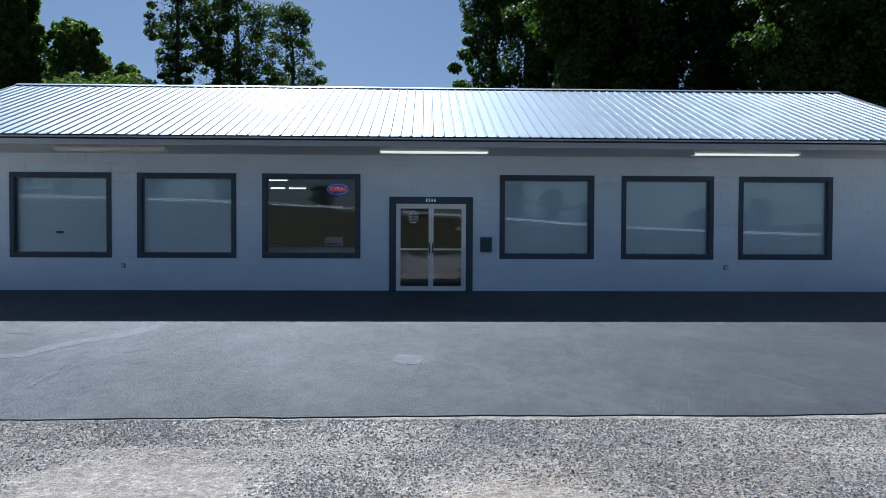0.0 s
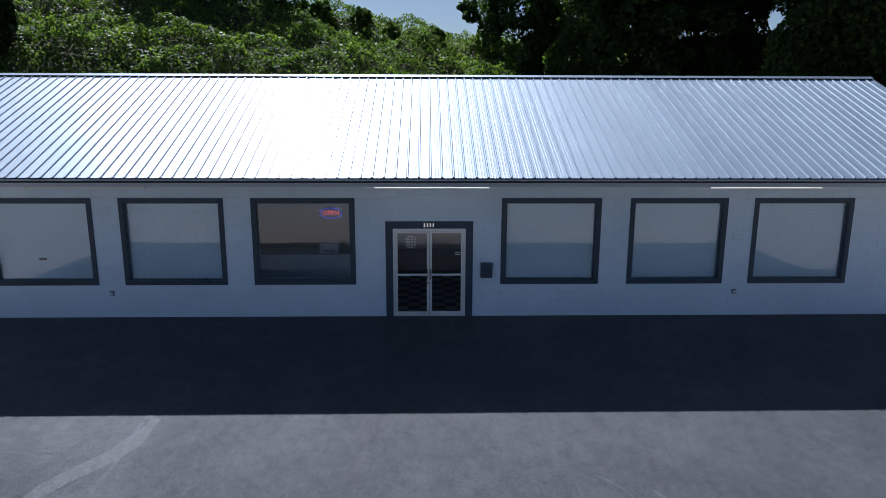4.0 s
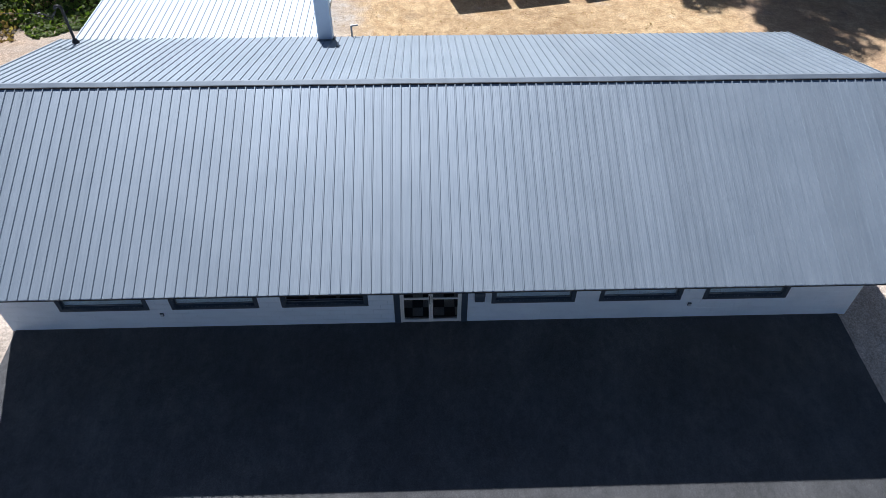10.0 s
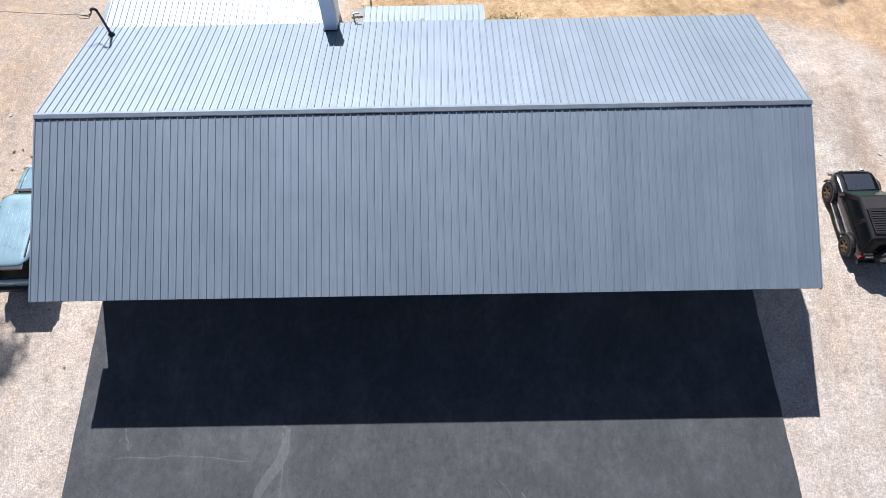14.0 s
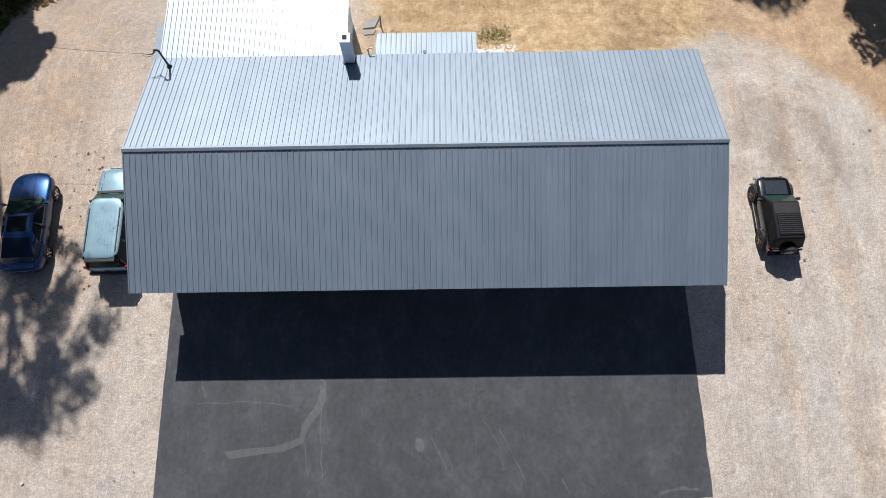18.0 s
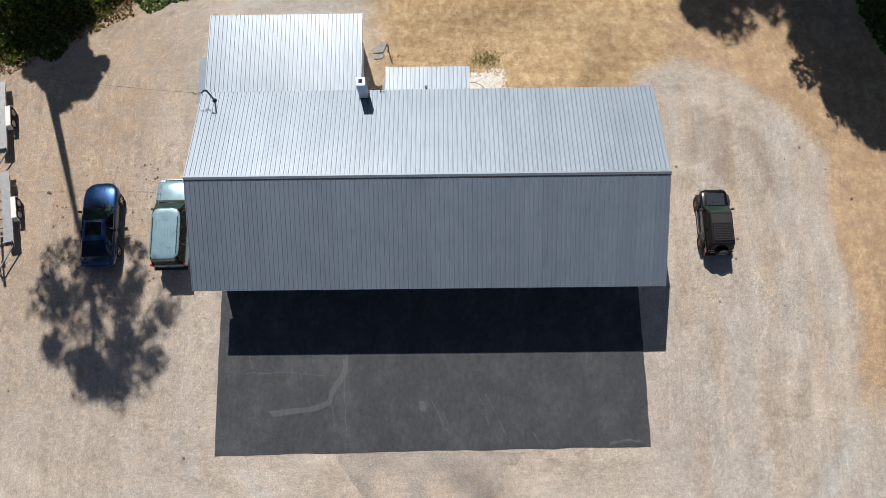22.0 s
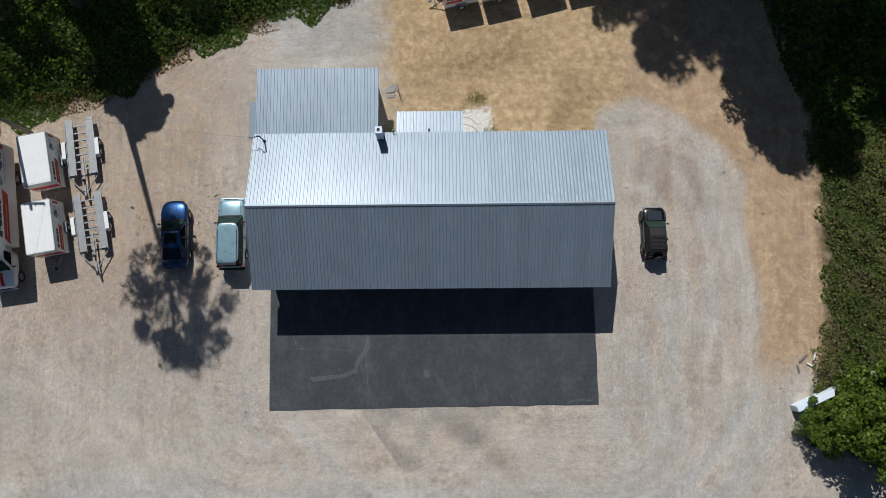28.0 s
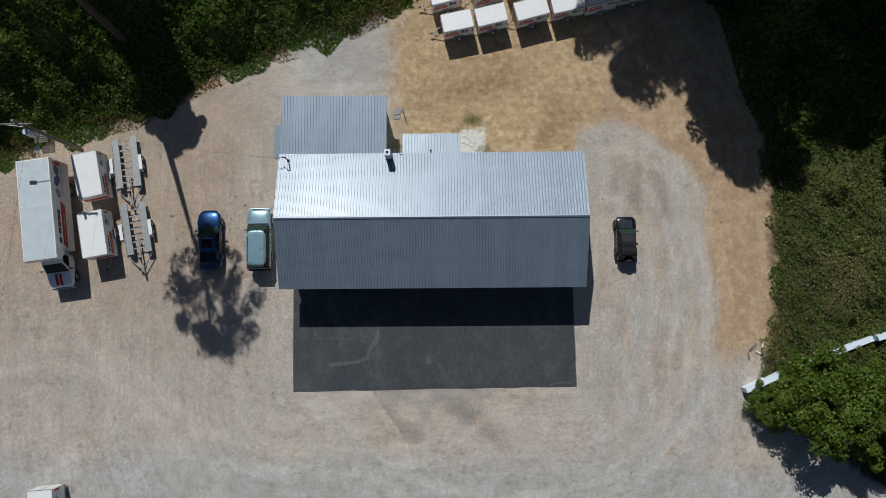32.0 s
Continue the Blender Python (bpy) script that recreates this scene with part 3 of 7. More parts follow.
def blob(cx, cy, rx, ry, seed, n=22):
    rnd = random.Random(seed)
    return [(cx + rx * (1 + rnd.uniform(-0.15, 0.15)) * math.cos(2 * math.pi * i / n), cy + ry * (1 + rnd.uniform(-0.15, 0.15)) * math.sin(2 * math.pi * i / n)) for i in range(n)]


flat_shape("spot_patch", blob(-0.35, -7.75, 0.2, 0.3, 2), 0.003, M["cement_spot"], pad, "round patch of cement, its colour paled for sheen")
rnd = random.Random(8)
spine = [(-8.6, -8.1), (-7.4, -7.95), (-6.3, -7.85), (-5.45, -7.5), (-5.3, -6.95), (-5.05, -6.6), (-4.7, -6.15), (-4.55, -5.65), (-4.55, -4.95)]
line = [(x - 0.13 + rnd.uniform(-.04, .04), y + 0.14 + rnd.uniform(-.04, .04)) for x, y in spine] + [(x + 0.12 + rnd.uniform(-.04, .04), y - 0.12 + rnd.uniform(-.04, .04)) for x, y in spine[::-1]]
flat_shape("crack_patch", line, 0.002, M["patch"], pad, "filled crack across the asphalt, its colour paled for sheen")


def scratch(points, width):
    """A thin pale scrape with ragged sides along a short line."""
    fine = [(a[0] + (b[0] - a[0]) * i / 5 + rnd.uniform(-.05, .05), a[1] + (b[1] - a[1]) * i / 5 + rnd.uniform(-.05, .05)) for a, b in zip(points, points[1:]) for i in range(5)] + [points[-1]]
    dx, dy = points[-1][0] - points[0][0], points[-1][1] - points[0][1]
    d = math.hypot(dx, dy)
    nx, ny = -dy / d * width / 2, dx / d * width / 2
    out = [(x + nx * rnd.uniform(0.3, 1.2), y + ny * rnd.uniform(0.3, 1.2)) for x, y in fine] + [(x - nx * rnd.uniform(0.3, 1.2), y - ny * rnd.uniform(0.3, 1.2)) for x, y in fine[::-1]]
    flat_shape("scratch", out, 0.0012, M["scrape"], pad, "thin pale scrape in the asphalt")


for points, width in (([(-10.2, -5.92), (-7.93, -5.87), (-5.6, -6.05)], 0.05), ([(-4.61, -5.17), (-4.68, -7.24), (-4.45, -9.11)], 0.07), ([(0.13, -7.45), (0.82, -8.81), (1.67, -9.89)], 0.06), ([(0.75, -8.06), (1.23, -9.15)], 0.05),
                      ([(2.4, -6.71), (3.08, -7.88), (3.24, -8.83)], 0.045), ([(3.09, -7.13), (4.09, -9.17)], 0.05), ([(5.65, -9.18), (5.97, -9.79)], 0.06), ([(9.75, -9.82), (10.7, -9.66), (11.5, -9.72)], 0.16), ([(-9.97, -4.95), (-9.7, -5.65)], 0.08), ([(-5.46, -6.89), (-5.07, -9.1)], 0.05)):
    scratch(points, width)

# ---- shop building ----
X0, X1, BACK = -11.72, 11.98, 8.4
RX0, RX1 = -11.95, 12.2
EAVE, RIDGE, REAR = (-1.83, 3.50), (3.54, 5.66), (8.88, 3.95)
SOFFIT = 3.30
shop = tagged(empty("shop_building"), "long low white block shop with a ribbed metal roof", "building")
WIN = [(-10.08, -7.67), (-7.06, -4.69), (-4.07, -1.70), (1.69, 4.01), (4.68, 6.97), (7.59, 9.94)]
WZ = (0.795, 2.843)
DOOR = (-1.0, 1.035, 2.30)
TRIM = 0.105


def roof_z(y):
    if y < RIDGE[0]:
        return EAVE[1] + (y - EAVE[0]) * (RIDGE[1] - EAVE[1]) / (RIDGE[0] - EAVE[0])
    return RIDGE[1] + (y - RIDGE[0]) * (REAR[1] - RIDGE[1]) / (REAR[0] - RIDGE[0])


def pierced_wall(x0, x1, z0, z1, holes, thick):
    """One welded slab in the plane y = 0 with rectangular holes through it."""
    xs = sorted({x0, x1, *(v for h in holes for v in h[:2])})
    zs = sorted({z0, z1, *(min(max(v, z0), z1) for h in holes for v in h[2:])})
    bm = bmesh.new()
    vert = {}

    def v(i, k, y):
        if (i, k, y) not in vert:
            vert[(i, k, y)] = bm.verts.new((xs[i], y, zs[k]))
        return vert[(i, k, y)]

    def solid(i, k):
        if not (0 <= i < len(xs) - 1 and 0 <= k < len(zs) - 1):
            return False
        cx, cz = (xs[i] + xs[i + 1]) / 2, (zs[k] + zs[k + 1]) / 2
        return not any(a < cx < b and c < cz < d for a, b, c, d in holes)

    for i in range(len(xs) - 1):
        for k in range(len(zs) - 1):
            if not solid(i, k):
                continue
            bm.faces.new((v(i, k, 0), v(i + 1, k, 0), v(i + 1, k + 1, 0), v(i, k + 1, 0)))
            bm.faces.new((v(i, k + 1, thick), v(i + 1, k + 1, thick), v(i + 1, k, thick), v(i, k, thick)))
            for di, dk, p, q in ((-1, 0, (i, k + 1), (i, k)), (1, 0, (i + 1, k), (i + 1, k + 1)), (0, -1, (i, k), (i + 1, k)), (0, 1, (i + 1, k + 1), (i, k + 1))):
                if not solid(i + di, k + dk):
                    bm.faces.new((v(*q, 0), v(*p, 0), v(*p, thick), v(*q, thick)))
    bmesh.ops.recalc_face_normals(bm, faces=bm.faces)
    return bm


def build_walls():
    holes = [(a + TRIM - 0.01, b - TRIM + 0.01, WZ[0] + TRIM - 0.01, WZ[1] - TRIM + 0.01) for a, b in WIN]
    holes.insert(3, (DOOR[0] + 0.17, DOOR[1] - 0.17, -0.3, DOOR[2] - 0.17))
    front = part("front_wall", pierced_wall(X0, X1, -0.3, 4.05, holes, 0.2), M["block"], shop)
    part("rear_wall", box(X0, X1, BACK - 0.2, BACK, -0.3, roof_z(BACK) - 0.1), M["block"], shop)
    for name, a, b in (("gable_wall", X0, X0 + 0.2), ("gable_wall", X1 - 0.2, X1)):
        part(name, prism([(0.2, -0.3), (BACK - 0.2, -0.3), (BACK - 0.2, roof_z(BACK) - 0.08), (RIDGE[0], RIDGE[1] - 0.08), (0.2, roof_z(0.2) - 0.08)], "x", a, b), M["block"], shop)
    return front, holes


front_wall, HOLES = build_walls()

RIB, RH = 0.2345, 0.026


def rib_profile(width):
    """Across one sheet: flats with raised trapezoid ribs each 9 inches and low stiffeners between."""
    pts, x = [], 0.0
    while x < width - 1e-6:
        w = min(RIB, width - x)
        pts += [(x, 0.0), (x + 0.016, RH), (x + 0.036, RH), (x + 0.052, 0.0)]
        if w > 0.2:
            pts += [(x + 0.105, 0.0), (x + 0.112, 0.0016), (x + 0.124, 0.0016), (x + 0.131, 0.0), (x + 0.165, 0.0), (x + 0.172, 0.0016), (x + 0.184, 0.0016), (x + 0.191, 0.0)]
        x += w
    return pts + [(width, 0.0)]


def sheet_mesh(name, width, a, b):
    """A ribbed sheet from the point a (y, z) down or up to b (y, z), its width along x, with a thin edge at each end."""
    prof = rib_profile(width)
    n = Vector((0, -(b[1] - a[1]), b[0] - a[0])).normalized()
    if n.z < 0:
        n = -n
    verts, faces = [], []
    for y, z in (a, b):
        verts += [(x, y + n.y * h, z + n.z * h) for x, h in prof]
    k = len(prof)
    faces += [(i, i + 1, k + i + 1, k + i) for i in range(k - 1)]
    for y, z in (a, b):
        verts += [(x, y + n.y * (h - 0.006), z + n.z * (h - 0.006)) for x, h in prof]
    faces += [(i, 2 * k + i, 2 * k + i + 1, i + 1) for i in range(k - 1)]
    faces += [(k + i, k + i + 1, 3 * k + i + 1, 3 * k + i) for i in range(k - 1)]
    me = bpy.data.meshes.new(name)
    me.from_pydata(verts, [], faces)
    me.materials.append(M["roof"])
    return me


def lay_sheets(parent, x0, x1, a, b):
    width = 4 * RIB
    full = sheet_mesh("roof_sheet", width, a, b)
    n = int((x1 - x0) / width)
    for i in range(n):
        ob = new("roof_sheet", full)
        ob.parent, ob.location = parent, (x0 + i * width, 0, 0)
    rest = x1 - x0 - n * width
    if rest > 0.03:
        ob = new("roof_sheet", sheet_mesh("roof_sheet_end", rest, a, b))
        ob.parent, ob.location = parent, (x0 + n * width, 0, 0)


def build_roof():
    deck = prism([(EAVE[0] + 0.03, EAVE[1] - 0.03), (RIDGE[0], RIDGE[1] - 0.03), (REAR[0] - 0.03, REAR[1] - 0.03), (REAR[0] - 0.03, REAR[1] - 0.10), (RIDGE[0], RIDGE[1] - 0.10), (EAVE[0] + 0.03, EAVE[1] - 0.10)], "x", RX0 + 0.02, RX1 - 0.02)
    roof = part("roof", deck, M["dark"], shop, "blue-grey ribbed metal roof")
    lay_sheets(roof, RX0, RX1, EAVE, (RIDGE[0] - 0.05, roof_z(RIDGE[0] - 0.05)))
    lay_sheets(roof, RX0, RX1, (RIDGE[0] + 0.05, roof_z(RIDGE[0] + 0.05)), REAR)
    w, up = 0.11, 0.04
    a, b = (RIDGE[0] - w, roof_z(RIDGE[0] - w) + up), (RIDGE[0] + w, roof_z(RIDGE[0] + w) + up)
    top = (RIDGE[0], RIDGE[1] + up + 0.012)
    cap = prism([a, top, b, (b[0], b[1] - 0.008), (top[0], top[1] - 0.008), (a[0], a[1] - 0.008)], "x", RX0 - 0.02, RX1 + 0.02)
    # dark strip over the rib ends draws the shadow line below the cap
    part("ridge_shade_strip", box(RX0 + 0.02, RX1 - 0.02, a[0] - 0.022, a[0] + 0.03, a[1] - 0.07, a[1] - 0.0085), M["dark"], roof, "dark strip standing in for the shade under the ridge cap")
    part("ridge_cap", cap, M["trimmetal"], roof, "folded metal ridge cap")
    part("fascia", prism([(EAVE[0] + 0.008, EAVE[1] - 0.032), (EAVE[0] + 0.036, EAVE[1] - 0.022), (EAVE[0] + 0.153, EAVE[1] - 0.18), (EAVE[0] + 0.125, EAVE[1] - 0.19)], "x", RX0, RX1), M["fascia"], roof, "pale blue-grey metal fascia board")
    part("fascia", box(RX0, RX1, REAR[0] - 0.05, REAR[0] - 0.02, REAR[1] - 0.19, REAR[1] - 0.032), M["fascia"], roof)
    for x in (RX0 - 0.006, RX1 - 0.03):
        for p, q in ((EAVE, RIDGE), (RIDGE, REAR)):
            part("rake_trim", prism([(p[0], p[1] + 0.026), (q[0], q[1] + 0.026), (q[0], q[1] - 0.12), (p[0], p[1] - 0.12)], "x", x, x + 0.036), M["trimmetal"], roof)
    part("soffit", box(RX0 + 0.04, RX1 - 0.04, EAVE[0] + 0.155, -0.002, SOFFIT, SOFFIT + 0.02), M["soffit"], roof, "white soffit boards under the front eave")
    return roof


build_roof()

# windows and door, each a thing of the setting
def build_window(i, a, b, clear):
    w = tagged(empty("window_%d" % i), "fixed shop window in a slate-blue trim, " + ("clear glass" if clear else "papered white inside"), "window", kind="structure")
    z0, z1 = WZ
    for bm in (box(a, b, -0.022, 0.0, z1 - TRIM, z1, 0.004), box(a, b, -0.022, 0.0, z0, z0 + TRIM, 0.004), box(a, a + TRIM, -0.022, 0.0, z0 + TRIM, z1 - TRIM, 0.004), box(b - TRIM, b, -0.022, 0.0, z0 + TRIM, z1 - TRIM, 0.004)):
        part("trim_board", bm, M["slate"], w)
    i0, i1, j0, j1 = a + TRIM, b - TRIM, z0 + TRIM, z1 - TRIM
    for bm in (box(i0, i1, 0.0, 0.14, j1 - 0.02, j1 + 0.0), box(i0, i1, 0.0, 0.14, j0, j0 + 0.02), box(i0, i0 + 0.02, 0.0, 0.14, j0 + 0.02, j1 - 0.02), box(i1 - 0.02, i1, 0.0, 0.14, j0 + 0.02, j1 - 0.02)):
        part("reveal", bm, M["slate"], w)
    e = 0.036
    for bm in (box(i0 + 0.02, i1 - 0.02, 0.07, 0.10, j1 - e, j1 - 0.02), box(i0 + 0.02, i1 - 0.02, 0.07, 0.10, j0 + 0.02, j0 + e), box(i0 + 0.02, i0 + e, 0.07, 0.10, j0 + e, j1 - e), box(i1 - e, i1 - 0.02, 0.07, 0.10, j0 + e, j1 - e)):
        part("glazing_bar", bm, M["bead"], w)
    for u in (0.22, 0.81):
        x = i0 + u * (i1 - i0)
        part("setting_clip", box(x - 0.03, x + 0.03, 0.055, 0.0695, j0 + 0.021, j0 + 0.045, 0.003), M["slate"], w)
    pane = part("pane", box(i0 + e, i1 - e, 0.082, 0.088, j0 + e, j1 - e), M["glass"], w)
    pane.visible_shadow = False
    if not clear:
        part("paper_blind", box(i0 + 0.02, i1 - 0.02, 0.12, 0.126, j0 + 0.02, j1 - 0.02), M["blind"], w, "white paper over the inside")
    return w


for i, (a, b) in enumerate(WIN):
    w = build_window(i + 1, a, b, i == 2)
    if i == 0:
        part("sticker", box(-9.04, -8.86, 0.10, 0.104, 1.375, 1.43), M["ink"], w, "small black sticker on the glass")


def text_mesh(name, body, size, material, parent, m, thick=0.004):
    cu = bpy.data.curves.new(name, "FONT")
    cu.body, cu.size, cu.extrude, cu.align_x, cu.align_y = body, size, thick, "CENTER", "CENTER"
    tmp = bpy.data.objects.new(name, cu)
    me = bpy.data.meshes.new_from_object(tmp)
    bpy.data.objects.remove(tmp)
    ob = put(new(name, me), material)
    ob.parent, ob.matrix_basis = parent, m
    return ob


def glow(name, color, strength):
    m, nt, bsdf = blank(name, 0.4)
    bsdf.inputs["Base Color"].default_value = (*color, 1)
    bsdf.inputs["Emission Color"].default_value, bsdf.inputs["Emission Strength"].default_value = (*color, 1), strength
    return m


M["neon_red"] = glow("red_neon", (1.0, 0.08, 0.12), 0.45)
M["neon_blue"] = glow("blue_neon", (0.12, 0.14, 0.9), 0.3)
M["tube_lit"] = glow("lit_tube", (1.0, 0.97, 0.9), 1.2)
M["tube_warm"] = glow("warm_tube", (1.0, 0.94, 0.78), 0.6)
M["tube_off"] = mat("unlit_tube", (0.85, 0.83, 0.76), 0.3, vary=0.04)


# the door
def build_door():
    d = tagged(empty("door_1"), "pale metal double glass doors in a slate-blue surround", "door", kind="structure")
    a, b, top = DOOR
    for bm in (box(a, a + 0.17, -0.024, 0, 0, top - 0.17, 0.004), box(b - 0.17, b, -0.024, 0, 0, top - 0.17, 0.004), box(a, b, -0.024, 0, top - 0.17, top, 0.004)):
        part("surround_board", bm, M["slate"], d)
    i0, i1, t = a + 0.17, b - 0.17, top - 0.17
    for bm in (box(i0, i0 + 0.045, -0.012, 0.10, 0, t), box(i1 - 0.045, i1, -0.012, 0.10, 0, t), box(i0 + 0.045, i1 - 0.045, -0.012, 0.10, t - 0.045, t)):
        part("door_frame", bm, M["alu"], d)
    mid = (i0 + i1) / 2
    for k, (p, q) in enumerate(((i0 + 0.05, mid - 0.004), (mid + 0.004, i1 - 0.05))):
        leaf = tagged(empty("door_leaf"), "glass door leaf with pale metal rails")
        leaf.parent = d
        for bm in (box(p, p + 0.055, 0.0, 0.045, 0.01, t - 0.05, 0.004), box(q - 0.055, q, 0.0, 0.045, 0.01, t - 0.05, 0.004)):
            part("stile", bm, M["alu"], leaf)
        for z0, z1 in ((0.01, 0.12), (1.0, 1.045), (t - 0.115, t - 0.05)):
            part("rail", box(p + 0.055, q - 0.055, 0.0, 0.045, z0, z1, 0.004), M["alu"], leaf)
        for z0, z1 in ((0.12, 1.0), (1.045, t - 0.115)):
            g = part("pane", box(p + 0.055, q - 0.055, 0.018, 0.024, z0, z1), M["glass"], leaf)
            g.visible_shadow = False
        hx = q - 0.03 if k == 0 else p + 0.03
        h = add_tube(tube((hx, -0.05, 0.93), (hx, -0.05, 1.17), 0.011), (hx, -0.05, 0.95), (hx, 0.0, 0.95), 0.008)
        part("pull_handle", add_tube(h, (hx, -0.05, 1.15), (hx, 0.0, 1.15), 0.008), M["black"], leaf)
        if k == 0:
            part("lock", tube((hx, -0.006, 0.82), (hx, 0.0, 0.82), 0.02), M["chrome"], leaf)
    # the list of hours on one leaf: rows of bars
    notice = tagged(empty("hours_notice"), "white printed list of opening hours stuck on the door glass", "notice")
    cx = (i0 + mid) / 2 - 0.02
    for r in range(8):
        z = 1.93 - 0.038 * r
        for u, w in ((-0.10, 0.09), (0.02, 0.05), (0.085, 0.05)):
            if r in (0, 7):
                u, w = -0.06, 0.14
            part("print_bar", box(cx + u, cx + u + w, 0.0155, 0.0172, z, z + 0.018), M["white"], notice)
            if r in (0, 7):
                break
    sign = tagged(empty("small_sign"), "small white sticker with black print on the door glass", "sticker")
    sx = i1 - 0.24
    part("backing", box(sx, sx + 0.12, 0.0155, 0.0172, 1.50, 1.57), M["white"], sign)
    part("print_bar", box(sx + 0.01, sx + 0.05, 0.0145, 0.0155, 1.515, 1.555), M["ink"], sign)
    part("print_bar", box(sx + 0.065, sx + 0.11, 0.0145, 0.0155, 1.515, 1.555), M["ink"], sign)
    num = tagged(empty("house_number"), "row of small silver bars over the door", "number plate")
    for i in range(4):
        x = mid - 0.13 + i * 0.068
        part("bar", box(x, x + 0.036, -0.030, -0.024, top - 0.125, top - 0.045), M["chrome"], num)
    closer = tagged(empty("door_closer"), "pale metal door closer arm at the door head", "door closer")
    part("body", box(i1 - 0.40, i1 - 0.14, -0.03, 0.0, t - 0.075, t - 0.035, 0.006), M["alu"], closer)
    part("arm", box(i1 - 0.30, i1 - 0.27, -0.06, -0.03, t - 0.065, t - 0.05, 0.003), M["alu"], closer)
    return d


build_door()


def small_fixtures():
    mb = tagged(empty("mailbox"), "dark slate metal mailbox on the block wall", "mailbox")
    part("body", prism([(-0.002, 0.97), (-0.10, 0.97), (-0.13, 1.22), (-0.10, 1.30), (-0.002, 1.31)], "x", 1.22, 1.49), M["slate"], mb)
    part("flap", prism([(-0.104, 1.306), (-0.134, 1.224), (-0.142, 1.226), (-0.112, 1.314), (-0.002, 1.322), (-0.002, 1.312)], "x", 1.212, 1.498), M["slate"], mb)
    for x in (-7.39, 7.28):
        o = tagged(empty("outlet_box", pose(x, 0, 0.545)), "small grey weatherproof outlet box on the wall", "outlet", "outlets")
        part("body", box(-0.045, 0.045, -0.05, -0.002, 0, 0.11, 0.008), M["slate"], o)
        part("cover", box(-0.04, 0.04, -0.062, -0.05, 0.01, 0.10, 0.005), M["fascia"], o)
    for x in (-7.15, 0.07, 7.2):
        f = tagged(empty("strip_light", pose(x, -1.15, SOFFIT)), "long white twin-tube strip light under the eave, " + ("unlit" if x < -1 else "lit"), "strip light", "eave lights")
        part("housing", prism([(-0.11, -0.002), (0.11, -0.002), (0.05, -0.055), (-0.05, -0.055)], "x", -1.22, 1.22), M["white"], f)
        for y in (-0.055, 0.055):
            part("tube", tube((-1.2, y, -0.062), (1.2, y, -0.062), 0.019, n=8), M["tube_off" if x < -1 else "tube_warm"], f)
        for s in (-1.225, 1.205):
            part("end_cap", box(s, s + 0.02, -0.11, 0.11, -0.085, -0.002, 0.004), M["white"], f)


small_fixtures()


